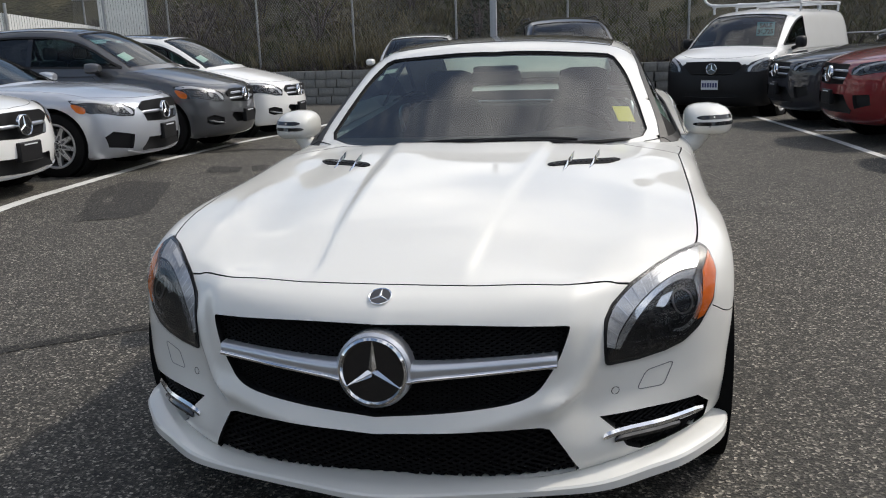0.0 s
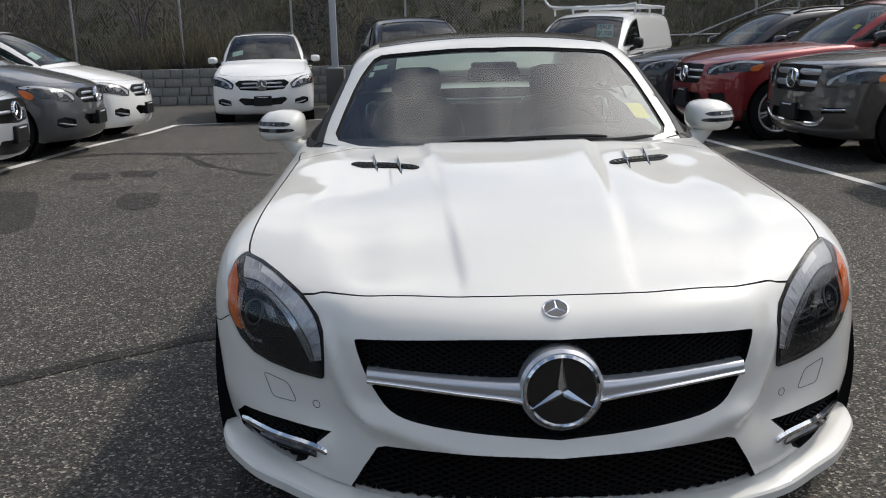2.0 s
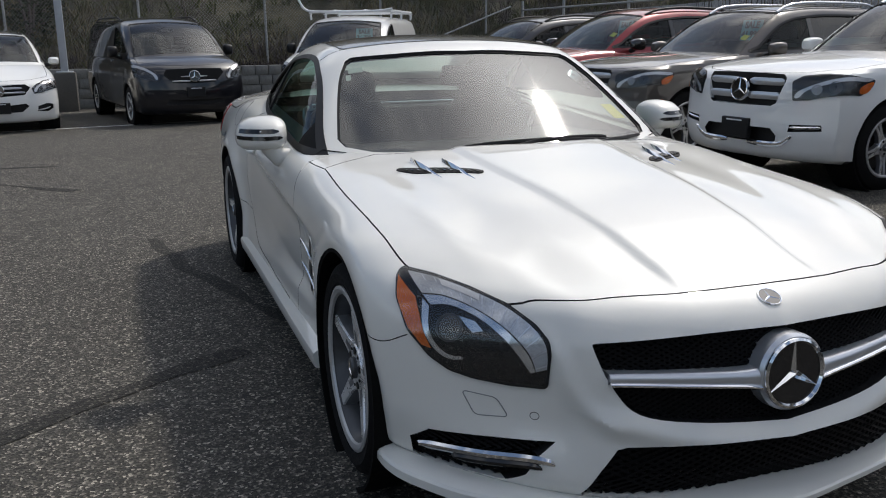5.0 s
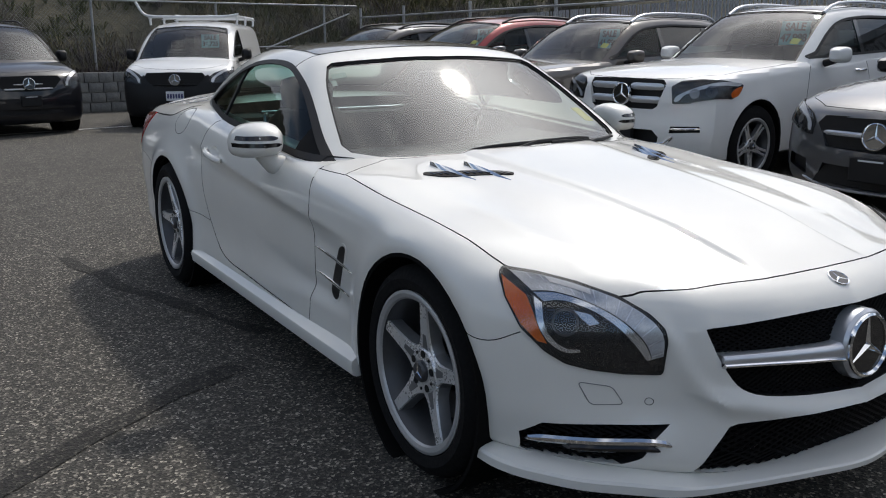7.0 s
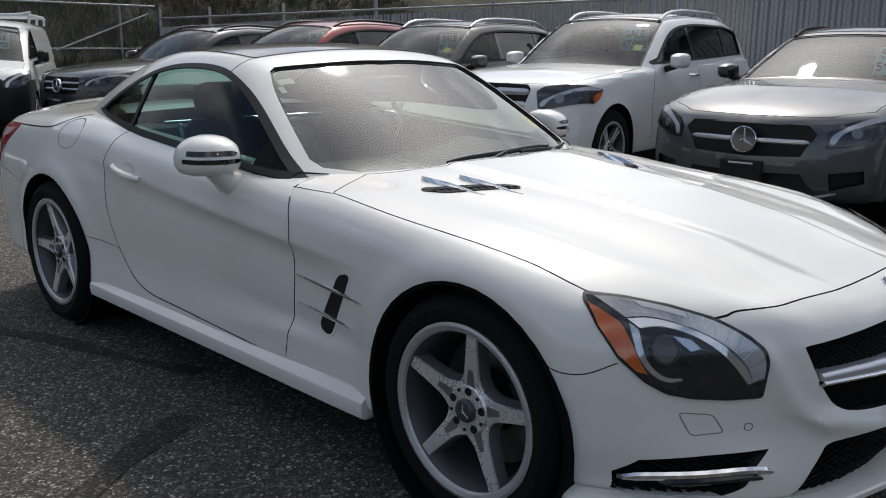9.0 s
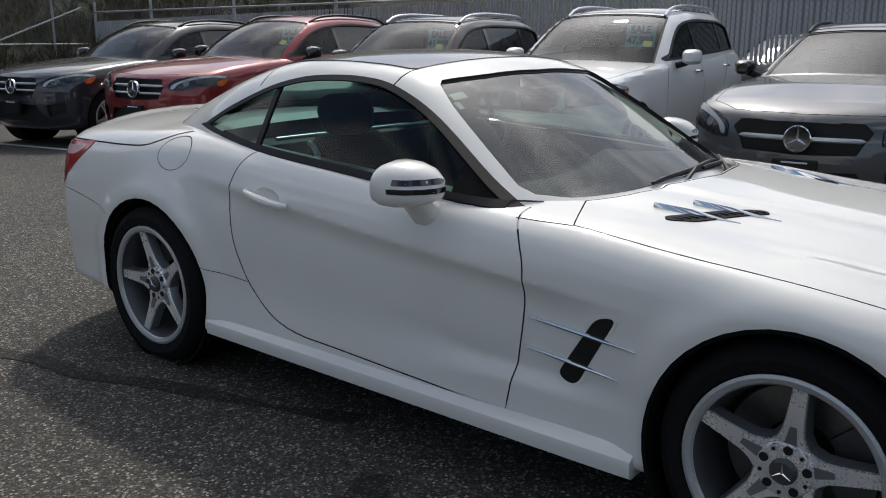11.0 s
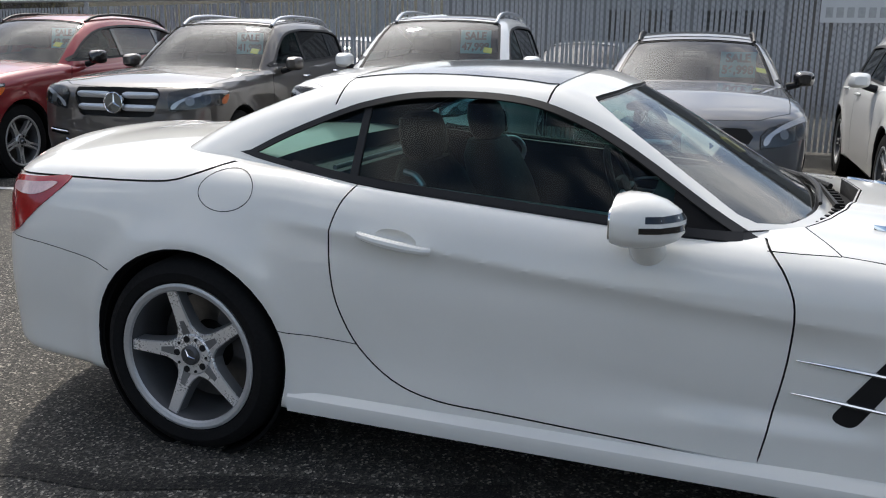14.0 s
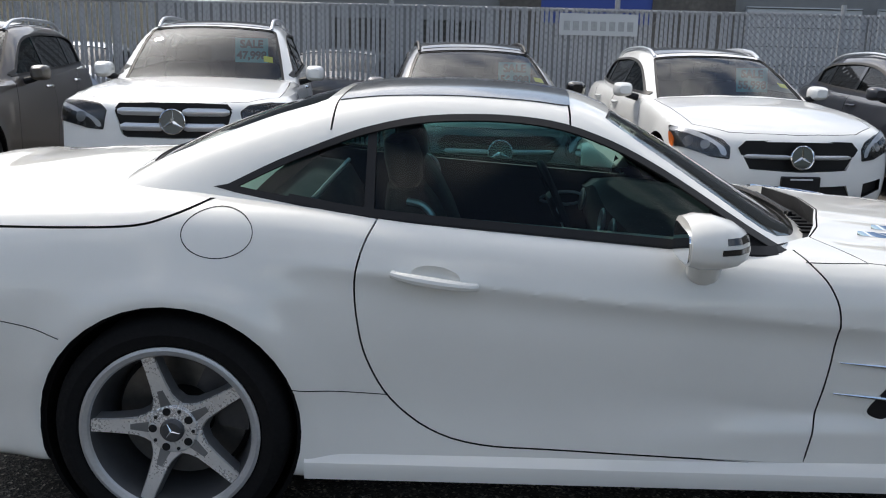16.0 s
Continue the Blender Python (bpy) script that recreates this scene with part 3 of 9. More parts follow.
# ---------------------------------------------------------------- the shape of a car
# A car's own frame: it faces -y, x = 0 is its middle, y = 0 its front axle, z = 0 the ground.
def car_shape(T):
    """The two solids of a car, f < 0 inside: the lower body and the greenhouse."""
    W, prof, edge, crown = curve1(T["width"]), curve1(T["side"]), curve1(T["edge"]), curve1(T["crown"])
    nose, rear, roof, taper = curve1(T["nose"]), curve1(T["rear"]), curve1(T["roof"]), curve1(T["taper"])
    xe, wb, R = T["xe"], T["wheelbase"], T["R"]
    sill = curve1(T["sill"])
    front_plan = curve1(T["front_plan"]) if "front_plan" in T else None
    extra_top, extra_side, extra_nose = T.get("top_form"), T.get("side_form"), T.get("nose_form")

    def half(y, z):
        w = W(y) + prof(z)
        for wy in (0.0, wb):
            d = np.hypot(y - wy, z - R)
            w = w + T["flare"] * np.exp(-((d - R - 0.055) / 0.055) ** 2) * (z > R * 0.4)
        return w + (extra_side(y, z) if extra_side else 0)

    def top(ax, y):
        u = np.minimum(ax / xe, 1.25)
        return edge(y) + crown(y) * (1 - u ** 2.4) + (extra_top(ax, y) if extra_top else 0)

    def lower(x, y, z):
        ax = np.abs(x)
        s, t = ax - half(y, z), z - top(ax, y)
        k = sstep(0.25, 0.40, z) if "lip_plan" in T else 1.0
        n = nose(z) + (front_plan(ax) if front_plan else T["nplan"] * ax ** T.get("npow", 2.2)) * k - y
        if "lip_plan" in T:
            n = n + (1 - k) * T["lip_plan"][0] * ax ** T["lip_plan"][1]
        n = n + (extra_nose(ax, z) if extra_nose else 0)
        r = y - (rear(z) - T["rplan"] * ax ** 2.4)
        v = smax(t, n, T.get("r_nose", 0.05))
        v = smax(v, s, T.get("r_top", 0.08))
        v = smax(v, r, 0.12)
        rise = T["lip_rise"](ax, y) if "lip_rise" in T else 0.0
        return smax(v, sill(y) + rise - z, T.get("r_sill", 0.06))

    def cabin(x, y, z):
        ax = np.abs(x)
        yy = y - T["bow"] * ax ** 2 * (1 - sstep(T["mid"] - 0.4, T["mid"] + 0.4, y) * (1 + T.get("rbow", 0.6)))
        t = z - (roof(yy) - T["roofcrown"] * (ax / 0.6) ** 2.2)
        s = ax - (T["gx"] - T["tumble"] * (z - T["gz"]) - 0.10 * np.maximum(z - T["gz"], 0) ** 2 + taper(y))
        v = smax(t, s, T.get("r_roof", 0.09))
        return np.maximum(np.maximum(v, T["roof"][0][0] + 0.08 - y), y - T["roof"][-1][0] + 0.05)
    return lower, cabin


# ---------------------------------------------------------------- the white roadster
def dome(ax, y):
    """The two long ridges of the bonnet and its shallow outer hollow, the boot lid's small lip."""
    c = 0.205 + 0.10 * np.clip((y + 0.6) / 1.2, 0, 1)
    on = sstep(-0.74, -0.56, y) * (1 - sstep(0.62, 0.80, y))
    raise_ = 0.012 * (1 - sstep(c - 0.014, c + 0.018, ax)) * on
    hollow = -0.010 * np.exp(-((ax - (0.47 + 0.09 * np.clip((y + 0.6) / 1.2, 0, 1))) / 0.10) ** 2) * on
    edge_line = 0.622 + 0.03 * np.clip((y + 0.5) / 0.9, 0, 1)
    outer = 0.005 * np.exp(-((ax - edge_line) / 0.028) ** 2) * sstep(-0.60, -0.45, y) * (1 - sstep(-0.05, 0.22, y))
    lip = 0.020 * sstep(3.30, 3.50, y) * (ax < 2)
    return raise_ + hollow + outer + lip


def flank(y, z):
    """The falling crease of the flank with the hollow under it, and the sill's shelf."""
    line = 0.668 + (y - 0.76) * 0.0755 + 0.012 * np.maximum(y - 0.76, 0) ** 2
    on = sstep(0.30, 0.75, y) * (1 - sstep(1.95, 2.45, y))
    fr = 1 - sstep(0.8, 1.6, y)
    under = np.clip((line + 0.004 - z) / 0.085, 0, 1)
    below = (1 - (1 - under) ** 2.2) * sstep(0.24 + 0.11 * fr, 0.52 - 0.10 * fr, z)
    return -0.026 * below * on


def lip_rise(ax, y):
    """How far the front lip climbs towards its corners."""
    return 0.030 * sstep(0.42, 0.86, ax) * (1 - sstep(-0.34, -0.26, y))


def snout(ax, z):
    """The front lip, the beam between the two grilles and the hollows beside them."""
    beam = -0.022 * np.exp(-((z - (0.345 + 0.06 * (ax / 0.4) ** 2)) / 0.032) ** 2) * (1 - sstep(0.40, 0.52, ax))
    hollow = 0.018 * np.exp(-((ax - 0.50) / 0.06) ** 2) * np.exp(-((z - 0.36) / 0.09) ** 2)
    c = np.interp(z, (0.34, 0.40, 0.43, 0.50, 0.60), (0.40, 0.435, 0.478, 0.515, 0.548))
    ridge = -0.015 * np.exp(-((ax - c) / 0.022) ** 2) * sstep(0.35, 0.42, z) * (1 - sstep(0.56, 0.64, z))
    return beam + hollow + ridge


ROADSTER = dict(
    wheelbase=2.585, R=0.33, flare=0.016, xe=0.80, front_plan=[(0, 0), (0.2, 0.022), (0.40, 0.074), (0.465, 0.102), (0.53, 0.158), (0.57, 0.192), (0.67, 0.262), (0.79, 0.358), (0.90, 0.475), (1.3, 1.05)], lip_plan=(0.72, 2.8), rplan=0.37, r_nose=0.045, r_top=0.08, r_sill=0.05,
    width=[(-0.9, 0.848), (-0.5, 0.865), (0.0, 0.885), (0.5, 0.883), (1.0, 0.892), (1.6, 0.897), (2.2, 0.905), (2.6, 0.918), (3.1, 0.90), (3.75, 0.85)],
    side=[(0.15, -0.05), (0.20, -0.012), (0.27, -0.012), (0.36, -0.012), (0.50, 0.0), (0.60, 0.003), (0.70, -0.004), (0.78, -0.022), (0.86, -0.052), (0.95, -0.095), (1.1, -0.2)],
    edge=[(-0.9, 0.62), (-0.6, 0.665), (-0.35, 0.722), (0.0, 0.772), (0.35, 0.800), (0.65, 0.828), (0.84, 0.838), (1.16, 0.866), (1.6, 0.895), (2.03, 0.925), (2.3, 0.946), (2.55, 0.952),
          (2.85, 0.935), (3.2, 0.91), (3.6, 0.87), (3.8, 0.85)],
    crown=[(-0.9, 0.02), (-0.70, 0.035), (-0.4, 0.045), (0.0, 0.050), (0.5, 0.058), (0.85, 0.050), (1.2, 0.02), (2.2, 0.02), (2.6, 0.045), (3.2, 0.075), (3.6, 0.08)],
    nose=[(0.16, -0.830), (0.235, -0.845), (0.34, -0.858), (0.42, -0.850), (0.50, -0.845), (0.58, -0.833), (0.64, -0.800), (0.68, -0.755), (0.72, -0.66), (0.80, -0.4)],
    rear=[(0.16, 3.58), (0.30, 3.63), (0.50, 3.64), (0.70, 3.62), (0.86, 3.60), (0.95, 3.56)],
    sill=[(-0.9, 0.205), (0.2, 0.205), (0.6, 0.19), (2.2, 0.19), (2.9, 0.22), (3.7, 0.26)],
    roof=[(0.55, 0.80), (0.70, 0.885), (0.816, 0.950), (0.996, 1.055), (1.174, 1.155), (1.33, 1.232), (1.42, 1.258), (1.60, 1.278), (1.80, 1.285), (2.0, 1.280), (2.16, 1.262), (2.335, 1.218),
          (2.507, 1.158), (2.68, 1.088), (2.80, 1.025), (2.92, 0.95), (3.05, 0.86)],
    bow=0.20, mid=1.85, rbow=0.35, roofcrown=0.045, gx=0.815, gz=0.85, tumble=0.52, r_roof=0.10,
    taper=[(0.6, -0.02), (0.85, -0.005), (1.3, 0.0), (1.9, 0.0), (2.3, -0.03), (2.6, -0.09), (2.9, -0.17)],
    top_form=dome, side_form=flank, nose_form=snout, lip_rise=lip_rise)
low, cab = car_shape(ROADSTER)

# outlines: the flank and the windows in (y, z), the front in (x, z), the top in (x, y)
DOOR = spline([(2.018, 0.935), (2.058, 0.862), (2.080, 0.768), (2.072, 0.657), (2.044, 0.545), (1.979, 0.432), (1.868, 0.345), (1.724, 0.302), (1.486, 0.290), (0.81, 0.262)], 4)
DOOR_FRONT = spline([(0.81, 0.262), (0.786, 0.393), (0.760, 0.560), (0.757, 0.700), (0.785, 0.78), (0.825, 0.83), (0.85, 0.86)], 4)
BELT = [(2.50, 0.985), (2.28, 0.955), (2.034, 0.924), (1.602, 0.893), (1.159, 0.862), (0.835, 0.836)]
ARC = [(0.872, 0.850), (0.984, 0.915), (1.125, 1.004), (1.246, 1.076), (1.365, 1.134), (1.498, 1.178), (1.63, 1.196), (1.776, 1.199), (1.922, 1.189), (2.052, 1.162), (2.15, 1.130), (2.315, 1.062), (2.46, 0.990)]
SIDE_WINDOW = [tuple(p) for p in spline(BELT, 3)] + [tuple(p) for p in spline(ARC, 3)]


def mirrored(poly):
    return [(-x, y) for x, y in poly][::-1]


def both(half_line):
    """A closed outline from its right half, given from the top middle to the bottom middle."""
    return half_line + [(-x, y) for x, y in half_line[::-1] if abs(x) > 1e-6]


def arch(wy, r, z=0.33, n=40):
    return [(wy + r * math.cos(a), z + r * math.sin(a)) for a in np.linspace(0, 2 * math.pi, n, endpoint=False)]


def shrink(poly, d):
    """A polygon moved inward by d."""
    n = len(poly)
    area = sum(poly[i][0] * poly[(i + 1) % n][1] - poly[(i + 1) % n][0] * poly[i][1] for i in range(n))
    s, out = (1 if area > 0 else -1), []
    for i in range(n):
        a, b, c = Vector(poly[i - 1]), Vector(poly[i]), Vector(poly[(i + 1) % n])
        t = ((b - a).normalized() + (c - b).normalized()).normalized()
        out.append((b.x - t.y * s * d, b.y + t.x * s * d))
    return out


GRILLE = both(spline([(0.0, 0.614), (0.20, 0.612), (0.365, 0.603), (0.450, 0.598)], 3) + spline([(0.463, 0.596), (0.466, 0.590), (0.456, 0.556), (0.442, 0.520), (0.418, 0.478), (0.386, 0.440), (0.325, 0.418), (0.20, 0.402), (0.10, 0.394)], 3) + [(0.0, 0.389)])
LOWER_MOUTH = both([(0.0, 0.354), (0.11, 0.357), (0.26, 0.361), (0.40, 0.353), (0.42, 0.346), (0.455, 0.290), (0.490, 0.226), (0.482, 0.218), (0.25, 0.210), (0.0, 0.206)])
SIDE_MOUTH = [(0.537, 0.348), (0.578, 0.312), (0.605, 0.265), (0.640, 0.240), (0.78, 0.236), (0.812, 0.250), (0.822, 0.300), (0.79, 0.337), (0.66, 0.346)]
HOOD = both(spline([(0.0, -0.705), (0.20, -0.697), (0.374, -0.663), (0.46, -0.640), (0.545, -0.588), (0.575, -0.577)], 4) + spline([(0.610, -0.560), (0.674, -0.474), (0.737, -0.386), (0.786, -0.312), (0.796, -0.1), (0.795, 0.2), (0.790, 0.45), (0.782, 0.655)], 4) + [(0.575, 0.738), (0.45, 0.665), (0.25, 0.588), (0.0, 0.552)])
TRUNK_LINE = spline([(2.42, 0.984), (2.50, 0.958), (2.585, 0.925), (2.68, 0.899), (2.86, 0.889), (3.05, 0.885), (3.30, 0.880), (3.50, 0.872)], 4)


def lamp_frame():
    """The plane in which the headlamp's outline is drawn: its axis points out of the car's right corner."""
    d = Vector((-0.62, -0.72, 0.31)).normalized()
    u = Vector((0, 0, 1)).cross(d).normalized()
    return d, u, d.cross(u)


LAMP_D, LAMP_U, LAMP_V = lamp_frame()
LAMP_O = Vector((-0.45, -0.25, 0.48))


def lamp_place(side, lift=0.0):
    """place() for panels of the headlamp; side -1 is the car's right."""
    def go(a, b):
        a, b = np.asarray(a, float), np.asarray(b, float)
        O = np.array(LAMP_O)[None, :] + a[:, None] * np.array(LAMP_U)[None, :] + b[:, None] * np.array(LAMP_V)[None, :]
        P = solve(low, O, np.tile(np.array(LAMP_D), (len(a), 1)), 1.5) + np.array(LAMP_D)[None, :] * lift
        if side > 0:
            P = P * np.array((-1, 1, 1))
        return P
    go.out = Vector((LAMP_D.x * -side, LAMP_D.y, LAMP_D.z))
    return go


def lamp_uv(p):
    q = Vector(p) - LAMP_O
    return (q.dot(LAMP_U), q.dot(LAMP_V))


def seen_front(x, z):
    return tuple(onto(low, "y", 0.2, -1)(np.array([x]), np.array([z]))[0])


def seen_side(y, z):
    return tuple(onto(low, "x", -0.2, -1)(np.array([y]), np.array([z]))[0])


# the headlamp's outline, its amber corner and the lower edge of its light guide, on the car's right
LAMP_EDGE = [(-0.795, -0.316, 0.711), (-0.735, -0.388, 0.703), (-0.672, -0.476, 0.686), (-0.608, -0.563, 0.659), (-0.563, -0.627, 0.622), (-0.544, -0.662, 0.590), (-0.541, -0.669, 0.560), (-0.551, -0.668, 0.478), (-0.625, -0.615, 0.478),
             (-0.695, -0.564, 0.487), (-0.744, -0.526, 0.501), (-0.782, -0.490, 0.530), (-0.823, -0.441, 0.587), (-0.832, -0.385, 0.655), (-0.815, -0.335, 0.699)]
LAMP_OUT = [lamp_uv(p) for p in LAMP_EDGE]
LAMP_TOP = spline([lamp_uv(p) for p in LAMP_EDGE[:7]] + [lamp_uv((-0.546, -0.669, 0.515))], 4)
BOWL_TOP = spline([lamp_uv(p) for p in ((-0.772, -0.456, 0.646), (-0.726, -0.488, 0.649), (-0.676, -0.542, 0.629), (-0.635, -0.591, 0.593), (-0.605, -0.622, 0.552), (-0.578, -0.646, 0.506))], 5)
BOWL_SIDE = spline([lamp_uv(p) for p in ((-0.772, -0.456, 0.646), (-0.780, -0.479, 0.594), (-0.766, -0.502, 0.556), (-0.742, -0.524, 0.536), (-0.715, -0.545, 0.534))], 4)
AMBER_EDGE = [lamp_uv(p) for p in ((-0.810, -0.338, 0.695), (-0.805, -0.380, 0.680), (-0.793, -0.421, 0.660), (-0.793, -0.452, 0.623), (-0.789, -0.476, 0.580), (-0.777, -0.492, 0.548), (-0.796, -0.475, 0.554), (-0.821, -0.440, 0.592), (-0.831, -0.387, 0.653))]
LAMP_EYE = lamp_uv((-0.738, -0.512, 0.602))


def oriented(poly):
    n = len(poly)
    area = sum(poly[i][0] * poly[(i + 1) % n][1] - poly[(i + 1) % n][0] * poly[i][1] for i in range(n))
    return poly if area > 0 else poly[::-1]


LAMP_OUT = oriented([tuple(p) for p in rounded(LAMP_OUT, 0.010, 3)])


def build_roadster():
    car = thing("roadster", Matrix.Identity(4), "pearl white two-seat hardtop roadster with dark glass roof, parked on asphalt", "car")
    # lower body: skin, then the openings, then the panel gaps
    body = ring_solid(low, -0.30, 3.15, 0.50, 0.95, 0.40, ring=288, along=190, ends=84)
    c = bmesh.new()
    for wy in (0.0, 2.585):
        for lo_, hi_ in ((-1.2, -0.60), (0.60, 1.2)):
            prism(c, arch(wy, 0.362, 0.335 if wy else 0.328), "x", lo_, hi_)
    prism(c, [(-0.52, 0.76), (0.52, 0.76), (0.69, 0.93), (0.70, 2.40), (-0.70, 2.40), (-0.69, 0.93)], "z", 0.30, 1.4)
    body = cut(body, c)
    c = bmesh.new()
    prism(c, oriented(GRILLE), "y", -1.2, -0.70)
    prism(c, oriented(LOWER_MOUTH), "y", -1.2, -0.70)
    for s in (SIDE_MOUTH, mirrored(SIDE_MOUTH)):
        prism(c, oriented(s), "y", -1.2, -0.36)
    body = cut(body, c)
    c = bmesh.new()
    rim_out, rim_in = shrink(oriented(HOOD), -0.0025), shrink(oriented(HOOD), 0.0025)
    ring_prism(c, rim_out, rim_in, "z", 0.40, 1.2)
    for lo_, hi_ in ((-1.2, -0.72), (0.72, 1.2)):
        prism(c, ribbon(DOOR + DOOR_FRONT[1:], 0.005), "x", lo_, hi_)
        sx = 1 if lo_ > 0 else -1
        scoop = bmesh.ops.create_icosphere(c, subdivisions=3, radius=1.0)["verts"]
        for v in scoop:
            v.co = Vector((sx * 0.930 + v.co.x * 0.075, 1.862 + v.co.y * 0.100, 0.790 + v.co.z * 0.042 + v.co.y * 0.012))
        prism(c, ribbon(TRUNK_LINE, 0.006), "x", lo_ * (1.0 if lo_ < 0 else 0.9), hi_)
        prism(c, ribbon(spline([(2.26, 0.462), (2.12, 0.452), (1.990, 0.443)], 3), 0.003), "x", lo_, hi_)
        prism(c, ribbon(spline([(-0.24, 0.550), (-0.32, 0.536), (-0.38, 0.540), (-0.44, 0.572)], 4), 0.003), "x", lo_, hi_)
        prism(c, ribbon(spline([(2.87, 0.600), (2.97, 0.628), (3.157, 0.657), (3.30, 0.668), (3.45, 0.672)], 4), 0.0028), "x", lo_, hi_)
        prism(c, ribbon([(sx * 0.785, 0.655), (sx * 0.797, 0.75), (sx * 0.803, 0.835)], 0.005), "z", 0.79, 1.2)
    prism(c, oriented(both(WELL)), "z", 0.832, 1.2)
    body = cut(body, c)
    def skin(x, y, z):
        return np.where((np.abs(y - 1.862) < 0.115) & (np.abs(z - 0.79) < 0.06) & (np.abs(x) > 0.80), 0.0, low(x, y, z))
    door_poly = DOOR + DOOR_FRONT[1:]
    hood_in = oriented(HOOD)
    lid = curve1([tuple(p) for p in TRUNK_LINE])
    pieces = split(body, [
        ("bonnet", lambda C, N: inside(hood_in, C[:, 0], C[:, 1]) & (C[:, 2] > 0.60)),
        ("boot_lid", lambda C, N: (C[:, 1] > 2.42) & (C[:, 2] > lid(C[:, 1]))),
        ("door", lambda C, N: inside(door_poly, C[:, 1], C[:, 2]) & (C[:, 0] < -0.74)),
        ("door_far", lambda C, N: inside(door_poly, C[:, 1], C[:, 2]) & (C[:, 0] > 0.74)),
        ("front_bumper", lambda C, N: (C[:, 1] < -0.24) & ((C[:, 2] < 0.54) | (C[:, 1] < -0.45))),
        ("rear_bumper", lambda C, N: (C[:, 1] > 2.85) & (C[:, 2] < 0.60 + 0.07 * np.clip((C[:, 1] - 2.87) / 0.40, 0, 1))),
    ], M_WHITE, M_TRIM, skin)
    made = {}
    for key, me in pieces.items():
        made[key] = part({"rest": "body", "door_far": "door"}.get(key, key), me, None, car)
    # greenhouse: a shell with window openings
    outer = ring_solid(cab, 1.0, 2.55, 0.80, 0.75, 0.45, ring=120, along=80, ends=24)
    inner = lambda x, y, z: cab(x, y, z) + 0.022
    c = bmesh.new()
    c.from_mesh(ring_solid(inner, 1.0, 2.55, 0.80, 0.75, 0.45, ring=100, along=60, ends=20))
    outer = cut(outer, c)
    c = bmesh.new()
    prism(c, [(-2, -1), (2, -1), (2, 5), (-2, 5)], "z", -1.0, 0.825)
    for lo_, hi_ in ((-1.2, -0.42), (0.42, 1.2)):
        prism(c, oriented(SIDE_WINDOW), "x", lo_, hi_)
    prism(c, oriented(WS), "z", 0.6, 1.6)
    prism(c, oriented(BACKLIGHT), "z", 0.85, 1.6)
    outer = cut(outer, c)
    c = bmesh.new()
    for yy, w in ((1.475, 0.006), (2.165, 0.006)):
        prism(c, ribbon([(-1, yy + 0.03), (-0.5, yy), (0, yy - 0.03), (0.5, yy), (1, yy + 0.03)], w), "z", 1.15, 1.5)
    outer = cut(outer, c)
    shells = split(outer, [("header", lambda C, N: C[:, 1] < 1.445 + 0.06 * np.abs(C[:, 0])), ("rear_header", lambda C, N: C[:, 1] > 2.135 + 0.06 * np.abs(C[:, 0])), ("far_rail", lambda C, N: C[:, 0] > 0)], M_WHITE, M_TRIM, cab)
    for key, me in shells.items():
        for piece in islands(me):
            part({"rest": "roof_frame", "far_rail": "roof_frame", "header": "windscreen_frame", "rear_header": "rear_roof_frame"}[key], piece, None, car)
    up = onto(cab, "z", 0.86, 1)
    part("windscreen", mesh_of(panel(shrink(oriented(WS), -0.012), 0.05, up, -0.010)), M_SHIELD, car, "curved windscreen reflecting clouds").visible_shadow = False
    band = [p for p in oriented(WS)]
    bm = panel_ring(shrink(band, -0.004), shrink(band, 0.009), up, -0.008)
    part("windscreen_seal", mesh_of(bm), M_TRIM, car)
    part("roof_panel", mesh_of(panel(oriented(ROOF), 0.06, up, 0.003, 0.012)), M_ROOFGLASS, car, "dark tinted glass roof panel")
    part("rear_window", mesh_of(panel(shrink(oriented(BACKLIGHT), -0.01), 0.06, up, -0.008)), M_PANE, car).visible_shadow = False
    part("rear_window_seal", mesh_of(panel_ring(shrink(oriented(BACKLIGHT), -0.003), shrink(oriented(BACKLIGHT), 0.008), up, -0.005)), M_TRIM, car)
    for s in (-1, 1):
        at = onto(cab, "x", 0.1 * s, s)
        out = oriented(SIDE_WINDOW)
        glass_poly = shrink(out, 0.004)
        def flip(poly):
            return poly if s > 0 else poly[::-1]
        front = [p for p in clip_y(glass_poly, 2.042, -1)]
        back = [p for p in clip_y(glass_poly, 2.062, 1)]
        part("side_window", mesh_of(panel(flip(front), 0.05, at, -0.012)), M_PANE, made["door" if s < 0 else "door_far"], "greenish door glass").visible_shadow = False
        part("quarter_window", mesh_of(panel(flip(back), 0.05, at, -0.012)), M_PANE, car).visible_shadow = False
        part("window_seal", mesh_of(panel_ring(shrink(out, -0.004), shrink(out, 0.014), at, 0.002)), M_TRIM, car)
        low_edge = [tuple(p) for p in spline([q for q in BELT if q[0] < 2.4], 3)] + [(0.90, 0.843)]
        belt = low_edge + [(y, z + 0.021) for y, z in low_edge[::-1]]
        part("belt_moulding", mesh_of(panel(flip(oriented(belt)), 0.06, at, 0.004, 0.006)), M_TRIM, made["door" if s < 0 else "door_far"])
        bm = panel(oriented([(2.038, 0.92), (2.066, 0.925), (2.064, 1.165), (2.040, 1.17)]), 0.05, at, -0.006, 0.01)
        part("pillar_trim", mesh_of(bm), M_TRIM, car)
        bm = panel(oriented([(0.87, 0.845), (1.085, 0.860), (1.085, 0.965), (1.0, 0.915)]), 0.05, at, -0.004, 0.008)
        part("quarter_trim", mesh_of(bm), M_GRILLE, car)
